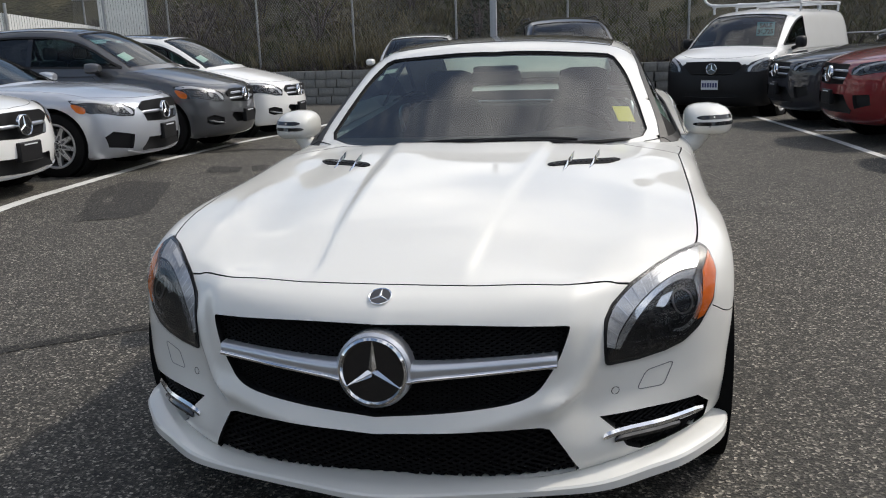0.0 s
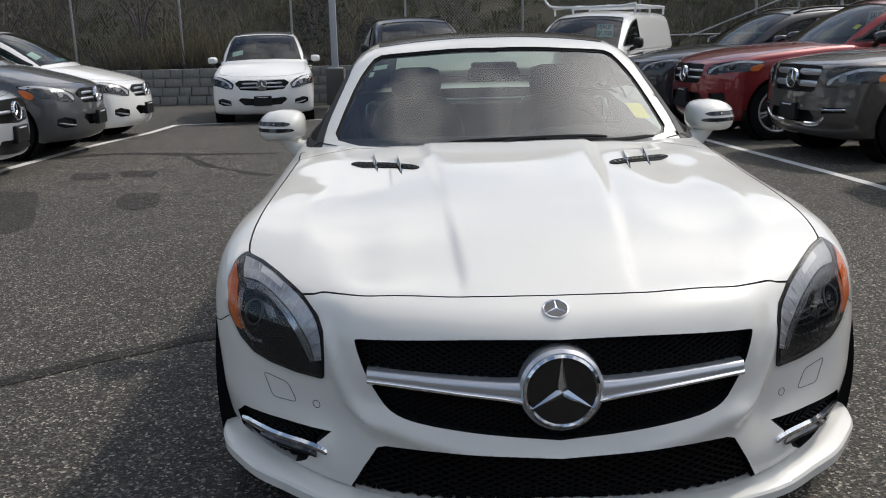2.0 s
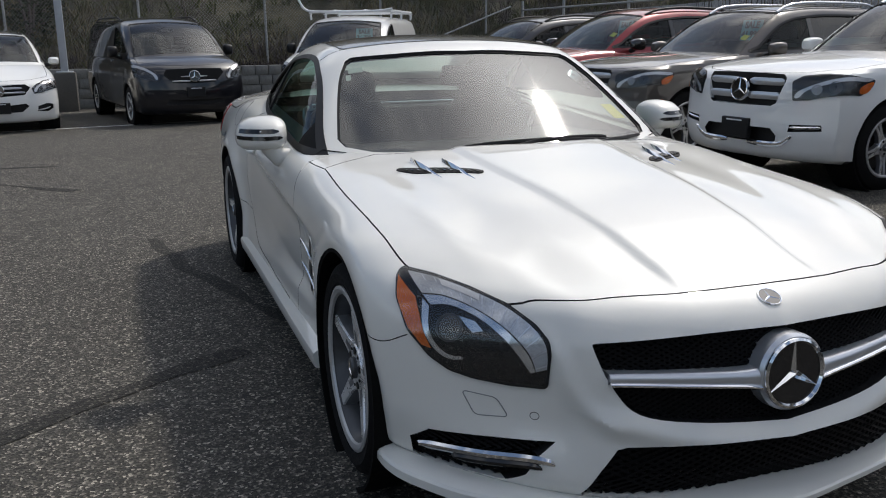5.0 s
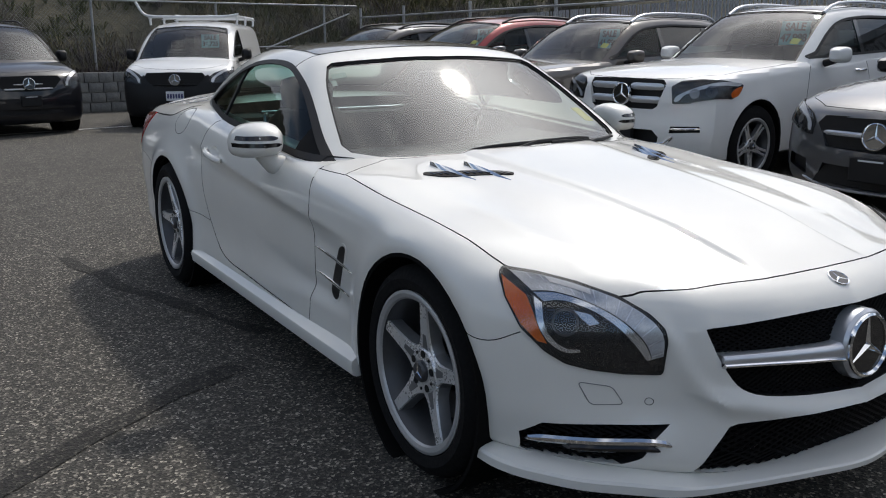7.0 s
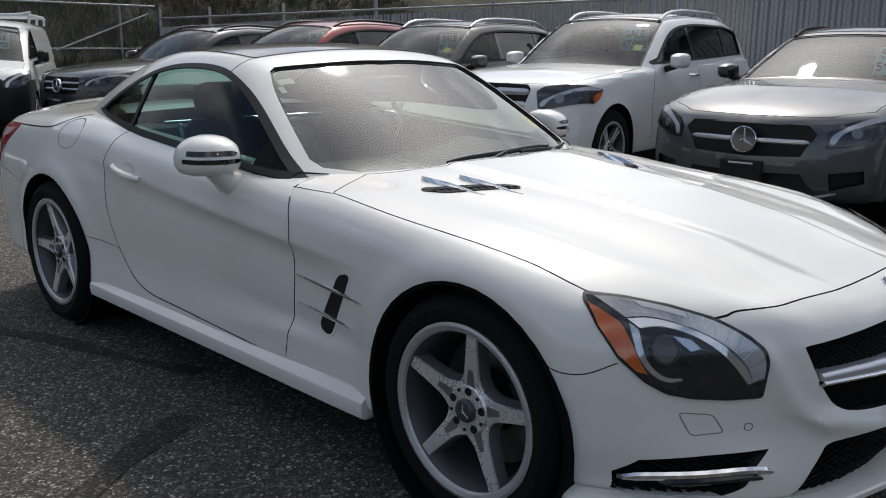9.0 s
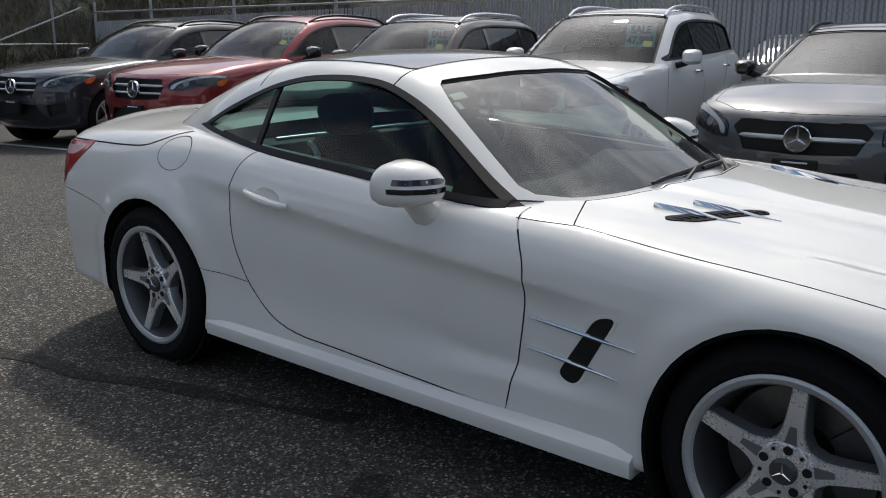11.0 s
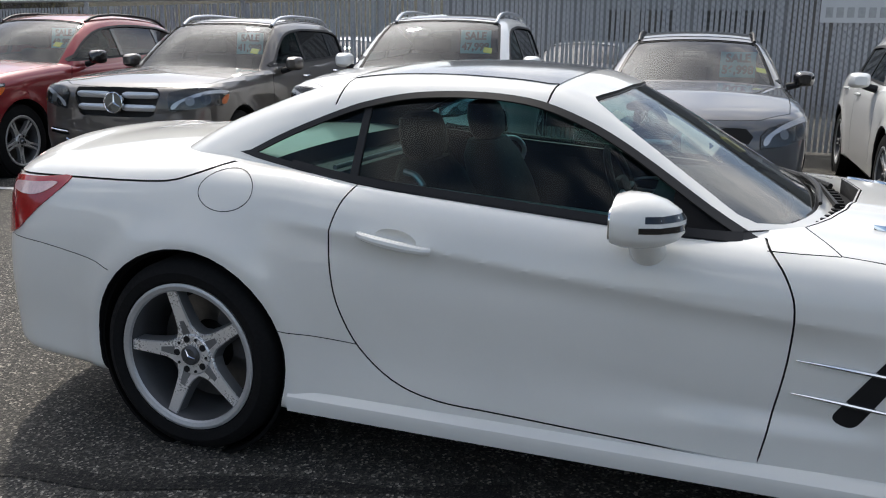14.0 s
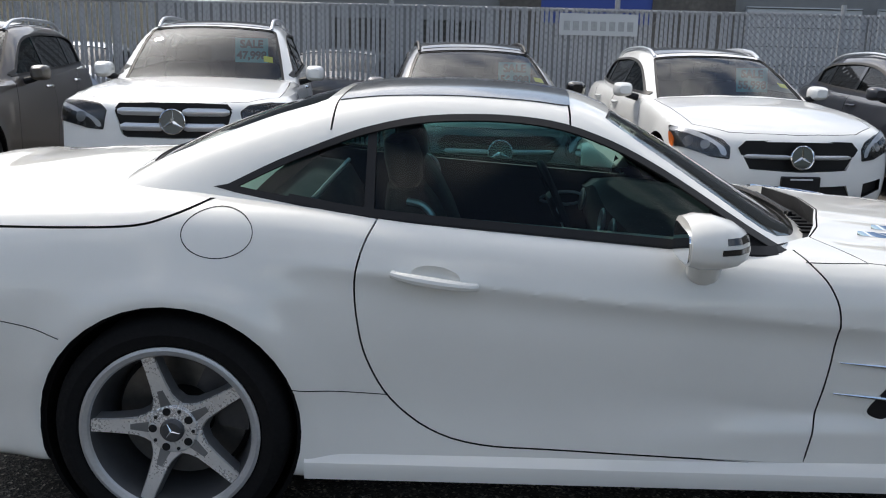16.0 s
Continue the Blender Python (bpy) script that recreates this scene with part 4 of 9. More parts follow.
    # wheels
    for s in (-1, 1):
        wheel(car, s, 0.006, 0.758, 0.325, 0.244, 0.25, turn=-0.016)
        wheel(car, s, 2.585, 0.795, 0.330, 0.246, 0.26, turn=-0.382)
        for wy in (0.0, 2.585):
            bm = lathe(bmesh.new(), [(0.3615, -0.16), (0.3615, 0.13), (0.10, 0.13), (0.10, 0.12), (0.350, 0.12), (0.350, -0.16)], 48)
            ob = part("wheel_liner", mesh_of(bm), M_CARPET, car)
            ob.matrix_local = pose(s * 0.735, wy, 0.335 if wy else 0.328, 0, 0, 0 if s < 0 else 180)
    # front lip and side skirts
    half_lip = [(0.0, -0.900, 0.180), (0.20, -0.864, 0.180), (0.40, -0.814, 0.180), (0.555, -0.758, 0.176), (0.675, -0.668, 0.178), (0.75, -0.607, 0.182), (0.812, -0.530, 0.186), (0.855, -0.465, 0.190), (0.877, -0.400, 0.192), (0.884, -0.335, 0.194)]
    line = [(-x, y, z) for x, y, z in half_lip[::-1]] + half_lip[1:]
    part("front_lip", swept(line[::-1], [(-0.12, 0.0), (-0.012, 0.0), (0.0, 0.005), (0.001, 0.028), (-0.004, 0.036), (-0.020, 0.043), (-0.048, 0.048), (-0.12, 0.050)], grow=lambda p: 0.62 + 0.38 * float(sstep(0.40, 0.66, abs(p.x)))), M_WHITE, car)
    for s in (-1, 1):
        line = [(s * 0.902, 0.385, 0.186), (s * 0.905, 0.60, 0.187), (s * 0.908, 1.3, 0.190), (s * 0.912, 2.0, 0.194), (s * 0.915, 2.215, 0.196)]
        part("side_skirt", swept(line if s < 0 else line[::-1], [(-0.10, 0.0), (-0.012, 0.0), (0.0, 0.006), (0.006, 0.040), (0.003, 0.056), (-0.010, 0.066), (-0.035, 0.082), (-0.10, 0.082)]), M_WHITE, car)
    build_front(car)
    build_flanks(car, made)
    build_mirrors(car)
    build_cabin(car)
    return car


WELL = [(0.0, 0.76), (0.30, 0.78), (0.50, 0.84), (0.60, 0.895), (0.655, 0.895), (0.664, 0.850), (0.580, 0.745), (0.445, 0.675), (0.25, 0.596), (0.0, 0.560)]


def swept(line, section, n=6, grow=None):
    """A moulding along a plan line of (x, y, z), drawn out of points (outward, up); outward lies to the left of the way."""
    pts = [Vector(p) for p in spline(line, n)]
    rows = []
    for i, p in enumerate(pts):
        d = pts[min(i + 1, len(pts) - 1)] - pts[max(i - 1, 0)]
        o = Vector((-d.y, d.x, 0)).normalized()
        k = grow(p) if grow else 1.0
        rows.append([tuple(p + o * a + Vector((0, 0, b * k))) for a, b in section])
    bm = bmesh.new()
    V = shell_grid(bm, rows)
    bm.faces.new(V[0]), bm.faces.new(V[-1][::-1])
    bmesh.ops.recalc_face_normals(bm, faces=bm.faces[:])
    return mesh_of(bm, angle=28)


def ring_prism(bm, outer, inner_, axis, lo_, hi_):
    """A closed tube between two outlines with equal numbers of points."""
    put, n = AXES[axis], len(outer)
    V = [[bm.verts.new(put(*p, h)) for p in poly] for poly in (outer, inner_) for h in (lo_, hi_)]
    ol, oh, il, ih = V
    fs = []
    for i in range(n):
        j = (i + 1) % n
        for a, b in ((ol, oh), (ih, il), (oh, ih), (il, ol)):
            fs.append(bm.faces.new((a[i], a[j], b[j], b[i])))
    bmesh.ops.recalc_face_normals(bm, faces=fs)


def panel_ring(outer, inner_, place, lift, thick=0.006):
    """A band between two outlines with equal numbers of points, laid on a surface."""
    bm = bmesh.new()
    n = len(outer)
    po, pi = place(*np.array(outer).T), place(*np.array(inner_).T)
    a, b = [bm.verts.new(p) for p in po], [bm.verts.new(p) for p in pi]
    for i in range(n):
        j = (i + 1) % n
        bm.faces.new((a[i], a[j], b[j], b[i]))
    bm.normal_update()
    if sum(f.normal.dot(place.out) for f in bm.faces) < 0:
        bmesh.ops.reverse_faces(bm, faces=bm.faces[:])
        bm.normal_update()
    for v, nn in [(v, v.normal.copy()) for v in bm.verts]:
        v.co += nn * lift
    bmesh.ops.solidify(bm, geom=bm.faces[:], thickness=thick)
    return bm


def clip_y(poly, y, keep):
    """The part of a (y, z) polygon on one side of y."""
    out = []
    for i in range(len(poly)):
        a, b = poly[i], poly[(i + 1) % len(poly)]
        ina, inb = (a[0] - y) * keep >= 0, (b[0] - y) * keep >= 0
        if ina:
            out.append(a)
        if ina != inb:
            t = (y - a[0]) / (b[0] - a[0])
            out.append((y, a[1] + (b[1] - a[1]) * t))
    return out


WS = both(spline([(0.0, 0.674), (0.30, 0.698), (0.53, 0.772), (0.655, 0.866)], 4) + spline([(0.672, 0.92), (0.635, 1.07), (0.585, 1.235), (0.53, 1.345)], 4) + spline([(0.50, 1.362), (0.30, 1.318), (0.0, 1.295)], 4))
ROOF = both(spline([(0.0, 1.435), (0.25, 1.445), (0.50, 1.472)], 3) + spline([(0.515, 1.50), (0.52, 1.7), (0.515, 2.0), (0.50, 2.16)], 3) + spline([(0.30, 2.145), (0.0, 2.135)], 3))
BACKLIGHT = both(spline([(0.0, 2.175), (0.25, 2.185), (0.44, 2.205)], 3) + spline([(0.47, 2.24), (0.485, 2.45), (0.50, 2.62), (0.47, 2.735)], 3) + spline([(0.42, 2.755), (0.2, 2.785), (0.0, 2.79)], 3))


def mesh_fence(bm, poly, place, back, pitch, bar, slope=0.5, depth=0.010):
    """A diamond mesh of thin bars over an outline in (x, z) at y."""
    xs, zs = [p[0] for p in poly], [p[1] for p in poly]
    w, h = max(xs) - min(xs), max(zs) - min(zs)
    for sgn in (1, -1):
        c = -w - h
        while c < w + h:
            a = Vector((min(xs) + c, min(zs)))
            d = Vector((1, sgn * slope))
            if sgn < 0:
                a = Vector((min(xs) + c, max(zs)))
            n = max(2, int((w + h) * 2 / 0.02))
            run = None
            pts = [a + d * (i * (2 * h / slope) / n) for i in range(n + 1)]
            ok = inside(poly, [p.x for p in pts], [p.y for p in pts])
            for i, k in enumerate(list(ok) + [False]):
                if k and run is None:
                    run = i
                if not k and run is not None:
                    if i - 1 > run:
                        p, q = pts[run], pts[i - 1]
                        e = Vector((-d.y, d.x)).normalized() * bar / 2
                        k = max(1, int((q - p).length / 0.09))
                        stops = [p + (q - p) * (i / k) for i in range(k + 1)]
                        ys = place(np.array([v.x for v in stops]), np.array([v.y for v in stops]))[:, 1] + back
                        rows = [[bm.verts.new((v.x - e.x, y, v.y - e.y)), bm.verts.new((v.x + e.x, y, v.y + e.y)), bm.verts.new((v.x + e.x, y + depth, v.y + e.y)), bm.verts.new((v.x - e.x, y + depth, v.y - e.y))] for v, y in zip(stops, ys)]
                        for r0, r1 in zip(rows, rows[1:]):
                            for j in range(4):
                                bm.faces.new((r0[j], r0[(j + 1) % 4], r1[(j + 1) % 4], r1[j]))
                    run = None
            c += pitch
    bmesh.ops.recalc_face_normals(bm, faces=bm.faces[:])
    return bm


def build_front(car):
    fwd = onto(low, "y", 0.2, -1)
    # backs of the openings and their meshes
    for name, poly, y, pitch in (("upper_grille", GRILLE, -0.775, 0.030), ("lower_grille", LOWER_MOUTH, -0.80, 0.042)):
        back = part(name, mesh_of(panel(shrink(oriented(poly), -0.008), 0.06, fwd, -0.055)), M_TRIM, car)
        part("mesh", mesh_of(mesh_fence(bmesh.new(), oriented(poly), fwd, 0.022, pitch * 0.8, 0.006), angle=20), M_GRILLE, back)
    for s in (-1, 1):
        poly = oriented(SIDE_MOUTH if s > 0 else mirrored(SIDE_MOUTH))
        back = part("side_intake", mesh_of(panel(shrink(poly, -0.006), 0.06, fwd, -0.045)), M_TRIM, car)
        part("mesh", mesh_of(mesh_fence(bmesh.new(), poly, fwd, 0.025, 0.024, 0.005), angle=20), M_GRILLE, back)
        # the bright blade with its dark lamp strip
        line = [(s * 0.548, 0.298), (s * 0.60, 0.304), (s * 0.70, 0.297), (s * 0.808, 0.286)]
        P = fwd(np.array([p[0] for p in line]), np.array([p[1] for p in line]))
        bm = bmesh.new()
        blade(bm, [Vector(p) + Vector((0, -0.002, 0)) for p in spline([tuple(p) for p in P], 5)], 0.011, 0.03)
        bl = part("intake_blade", mesh_of(bm, angle=25), M_CHROME, back)
        bm = bmesh.new()
        q = spline([tuple(p) for p in P], 5)[3:-3]
        blade(bm, [Vector(p) + Vector((0, -0.008, -0.016)) for p in q], 0.009, 0.025)
        part("light_strip", mesh_of(bm, angle=25), M_GLOSSBLACK, back)
    # the wide bar, its bright lower edge and the large badge
    for s in (-1, 1):
        line = [(0.085 * s, 0.500), (0.13 * s, 0.503), (0.25 * s, 0.509), (0.438 * s, 0.516)]
        ys = (-0.843, -0.836, -0.810, -0.754)
        bm = bmesh.new()
        P = [Vector((x, y, z)) for (x, z), y in zip(line, ys)]
        W_ = [0.026, 0.021, 0.018, 0.015]
        loft_bar(bm, P, W_, 0.03)
        part("grille_bar", mesh_of(bm, angle=40), M_SATIN, car)
        bm = bmesh.new()
        loft_bar(bm, [p + Vector((0, -0.006, -w * 0.72)) for p, w in zip(P, W_)], [0.007] * 4, 0.014)
        part("grille_bar_edge", mesh_of(bm, angle=40), M_CHROME, car)
    emblem(car, pose(0.002, -0.850, 0.507, -4, 0, 0), 0.086)
    bm = lathe(bmesh.new(), [(0.083, -0.008), (0.088, -0.013), (0.095, -0.004), (0.097, 0.05), (0.083, 0.05)], 44, "y")
    ob = part("badge_collar", mesh_of(bm), M_SATIN, car)
    ob.matrix_local = pose(0.002, -0.845, 0.507, -4, 0, 0)
    # small round bonnet badge
    p = seen_front(0.0, 0.666)
    emblem(car, Matrix.Translation(Vector(p) + Vector((0, 0.0005, 0.001))) @ pose(0, 0, 0, -64, 0, 0) @ Matrix.Diagonal((1, 0.45, 1, 1)), 0.030, M_DARKMETAL, "bonnet_emblem")
    # headlamps
    for s in (-1, 1):
        at = lamp_place(s)
        flip = (lambda q: q) if s < 0 else (lambda q: q[::-1])
        lamp = part("headlight", mesh_of(panel(flip(LAMP_OUT), 0.03, at, 0.0025)), M_BOWL, car, "clear headlight with pale light guide and amber corner")
        part("seal", mesh_of(panel_ring(shrink(LAMP_OUT, -0.003), shrink(LAMP_OUT, 0.005), at, 0.003)), M_TRIM, lamp)
        mixed = lambda t, k: tuple(along_line(LAMP_TOP, t).lerp(along_line(BOWL_TOP, t), k))
        ts = np.linspace(0.02, 0.98, 26)
        bands = [("light_guide", [mixed(t, 0.10) for t in ts] + [mixed(t, 0.70) for t in ts[::-1]], M_DRL, 0.0045),
                 ("inner_trim", [mixed(t, 0.74) for t in ts] + [mixed(t, 1.0) for t in ts[::-1]], M_REFLECT, 0.0055),
                 ("position_light", [mixed(t, 0.14) for t in np.linspace(0.20, 0.44, 9)] + [mixed(t, 0.36) for t in np.linspace(0.44, 0.20, 9)], M_PLATE, 0.0058),
                 ("amber_reflector", AMBER_EDGE, M_AMBER, 0.005)]
        eye = Vector(LAMP_EYE)
        side_in = [tuple(Vector(p).lerp(eye, 0.04)) for p in BOWL_SIDE]
        side_out = [tuple(Vector(p).lerp(eye, -0.26 * (1 - i / (len(BOWL_SIDE) - 1)) - 0.05)) for i, p in enumerate(BOWL_SIDE)]
        bands.append(("bowl_trim", side_in + side_out[::-1], M_REFLECT, 0.006))
        bands.append(("inner_reflector", [tuple(eye + Vector(q)) for q in ((0.020, 0.030), (0.062, 0.022), (0.085, 0.000), (0.060, -0.006), (0.040, 0.010))], M_REFLECT, 0.0062))
        for nm, pl, mt, lift in bands:
            part(nm, mesh_of(panel(flip(oriented(pl)), 0.03, at, lift)), mt, lamp)
        for t in np.linspace(0.10, 0.96, 13):
            q = [mixed(t - 0.004, 0.12), mixed(t + 0.004, 0.12), mixed(t + 0.004, 0.66), mixed(t - 0.004, 0.66)]
            part("guide_rib", mesh_of(panel(flip(oriented(q)), 0.05, at, 0.0056)), M_SATIN, lamp)
        ring_of = lambda r: [(eye.x + r * math.cos(a), eye.y + r * math.sin(a)) for a in np.linspace(0, 2 * math.pi, 24, endpoint=False)]
        part("projector", mesh_of(panel(flip(ring_of(0.036)), 0.05, at, 0.0055)), M_GLOSSBLACK, lamp)
        part("projector_ring", mesh_of(panel_ring(ring_of(0.034), ring_of(0.029), at, 0.008, 0.003)), M_DARKMETAL, lamp)
        part("cover_lens", mesh_of(panel(flip(LAMP_OUT), 0.03, at, 0.011)), M_LENS, lamp).visible_shadow = False
        # washer flap and parking sensor on the bumper
        fx = fwd
        flap = rounded([(s * 0.628, 0.396), (s * 0.697, 0.393), (s * 0.722, 0.452), (s * 0.652, 0.442)], 0.012)
        part("washer_flap", mesh_of(panel_ring(shrink(oriented(flap), -0.001), shrink(oriented(flap), 0.0012), fx, 0.0006, 0.001)), M_ALLOYGREY, car)
        circ = [(s * 0.575 + 0.010 * math.cos(a), 0.404 + 0.010 * math.sin(a)) for a in np.linspace(0, 2 * math.pi, 20, endpoint=False)]
        part("parking_sensor", mesh_of(panel_ring(circ, shrink(circ, 0.0014), fx, 0.0006, 0.001)), M_TRIM, car)
    # bonnet vents with two fins each
    topz = onto(low, "z", 0.5, 1)
    for s in (-1, 1):
        slot = oriented(rounded([(s * 0.318, 0.285), (s * 0.338, 0.262), (s * 0.53, 0.405), (s * 0.575, 0.475), (s * 0.552, 0.495), (s * 0.338, 0.322)], 0.02))
        vent = part("bonnet_vent", mesh_of(panel(slot, 0.03, topz, 0.003, 0.01)), M_GRILLE, car)
        for i in range(12):
            x = s * (0.345 + 0.0180 * i)
            y0 = 0.276 + 0.0148 * i
            bm = bmesh.new()
            z = float(topz(np.array([x]), np.array([y0 + 0.02]))[0][2])
            box(bm, x - 0.003, x + 0.003, y0, y0 + 0.042, z, z + 0.005)
            part("slat", mesh_of(bm), M_GLOSSBLACK, vent)
        for (xa, ya), (xb, yb) in (((0.380, 0.218), (0.404, 0.472)), ((0.466, 0.302), (0.494, 0.556))):
            bm = bmesh.new()
            rows = []
            for t in np.linspace(0, 1, 12):
                x, y = s * (xa + (xb - xa) * t), ya + (yb - ya) * t
                z = float(topz(np.array([x]), np.array([y]))[0][2])
                w, h = 0.0012 + 0.008 * math.sin(math.pi * min(1.0, t * 1.04)) ** 0.8, 0.002 + 0.011 * sstep(0.0, 0.6, t)
                rows.append([(x - w, y, z - 0.002), (x - w * 0.55, y, z + h * 0.55), (x, y, z + h), (x + w * 0.55, y, z + h * 0.55), (x + w, y, z - 0.002)])
            V = shell_grid(bm, rows)
            bm.faces.new(V[0]), bm.faces.new(V[-1][::-1])
            bmesh.ops.recalc_face_normals(bm, faces=bm.faces[:])
            part("fin", mesh_of(bm, angle=40), M_CHROME, vent)


def along_line(line, t):
    """A point at the share t of a 2D line's length."""
    P = [Vector(p) for p in line]
    runs = [(b - a).length for a, b in zip(P, P[1:])]
    d = t * sum(runs)
    for a, b, r in zip(P, P[1:], runs):
        if d <= r:
            return a + (b - a) * (d / r)
        d -= r
    return P[-1]


def blade(bm, pts, hh, depth):
    """A thin horizontal blade along a line, its face to the front."""
    rows = []
    for i, p in enumerate(pts):
        w = hh * (1.0 if 0 < i < len(pts) - 1 else 0.55)
        rows.append([bm.verts.new(p + Vector(q)) for q in ((0, depth, w), (0, 0.002, w), (0, -0.006, w * 0.4), (0, -0.006, -w * 0.4), (0, 0.002, -w), (0, depth, -w))])
    for a, b in zip(rows, rows[1:]):
        for k in range(6):
            bm.faces.new((a[k], a[(k + 1) % 6], b[(k + 1) % 6], b[k]))
    bm.faces.new(rows[0]), bm.faces.new(rows[-1][::-1])
    bmesh.ops.recalc_face_normals(bm, faces=bm.faces[:])


def loft_bar(bm, P, W_, depth):
    pts = spline([(*p, w) for p, w in zip(P, W_)], 5)
    rows = []
    for x, y, z, w in pts:
        p = Vector((x, y, z))
        rows.append([bm.verts.new(p + Vector((0, -0.012 * math.cos(a) if abs(a) < 1.6 else depth, w * math.sin(a)))) for a in (-1.57, -0.9, -0.3, 0.3, 0.9, 1.57)] + [bm.verts.new(p + Vector((0, depth, w))), bm.verts.new(p + Vector((0, depth, -w)))])
    for a, b in zip(rows, rows[1:]):
        for k in range(8):
            bm.faces.new((a[k], a[(k + 1) % 8], b[(k + 1) % 8], b[k]))
    bm.faces.new(rows[0]), bm.faces.new(rows[-1][::-1])
    bmesh.ops.recalc_face_normals(bm, faces=bm.faces[:])


def build_flanks(car, made):
    for s in (-1, 1):
        at = onto(low, "x", 0.2 * s, s)
        door = made["door" if s < 0 else "door_far"]
        flip = (lambda q: q) if s > 0 else (lambda q: q[::-1])
        # vent behind the front wheel with two chrome fins
        slot = oriented(rounded([(0.455, 0.622), (0.520, 0.610), (0.648, 0.412), (0.585, 0.392)], [0.03, 0.03, 0.03, 0.03], 5))
        gill = part("wing_vent", mesh_of(panel(flip(slot), 0.03, at, 0.002, 0.012)), M_TRIM, car)
        part("vent_rim", mesh_of(panel_ring(shrink(slot, -0.010), shrink(slot, -0.001), at, 0.002)), M_WHITE, car)
        for (y0, z0), (y1, z1) in (((0.738, 0.566), (0.392, 0.545)), ((0.744, 0.474), (0.440, 0.450))):
            n = 9
            ya, za = np.linspace(y0, y1, n), np.linspace(z0, z1, n)
            P = at(ya, za)
            bm = bmesh.new()
            rr = [0.0015 + 0.0045 * math.sin(math.pi * min(1, (i + 0.25) / (n - 0.5))) for i in range(n)]
            tube(bm, [(p[0] + s * 0.006, p[1], p[2]) for p in P], rr, 8)
            part("fin", mesh_of(bm), M_CHROME, gill)
        # door handle in its scooped pocket
        n = 12
        ya, za = np.linspace(1.978, 1.748, n), np.linspace(0.790, 0.760, n)
        P = at(ya, za)
        bm = bmesh.new()
        tube(bm, [(p[0] + s * (0.002 + 0.026 * math.sin(math.pi * i / (n - 1)) ** 0.5), p[1], p[2]) for i, p in enumerate(P)], [0.011 + 0.004 * math.sin(math.pi * i / (n - 1)) for i in range(n)], 10)
        part("handle", mesh_of(bm), M_WHITE, door)
        # filler flap
        circ = [(2.455 + 0.097 * math.cos(a), 0.884 + 0.064 * math.sin(a)) for a in np.linspace(0, 2 * math.pi, 48, endpoint=False)]
        if s < 0:
            part("fuel_flap_gap", mesh_of(panel_ring(circ, shrink(circ, 0.0025), at, 0.0006, 0.001)), M_TRIM, car)
        # tail lamp
        lampo = oriented(spline([(3.080, 0.880), (3.20, 0.876), (3.38, 0.864), (3.46, 0.82), (3.46, 0.72), (3.40, 0.672), (3.30, 0.690), (3.20, 0.772)], 5, True))
        tail = part("tail_lamp", mesh_of(panel(flip(lampo), 0.03, at, 0.004, 0.01)), M_REDLENS, car)
        inner_ = oriented(spline([(3.13, 0.862), (3.22, 0.858), (3.34, 0.850), (3.34, 0.826), (3.25, 0.815), (3.18, 0.828)], 5, True))
        part("reverse_lens", mesh_of(panel(flip(inner_), 0.03, at, 0.006, 0.003)), M_WHITELENS, tail)
        # sill jack cover
        flap = oriented([(2.10, 0.215), (2.03, 0.215), (2.03, 0.235), (2.10, 0.235)])
        part("jack_cover", mesh_of(panel_ring(flap, shrink(flap, 0.0015), at, 0.0006, 0.001)), M_TRIM, car)


def shell_grid(bm, rows, close=True):
    V = [[bm.verts.new(p) for p in r] for r in rows]
    for a, b in zip(V, V[1:]):
        n = len(a)
        for k in range(n if close else n - 1):
            bm.faces.new((a[k], a[(k + 1) % n], b[(k + 1) % n], b[k]))
    return V


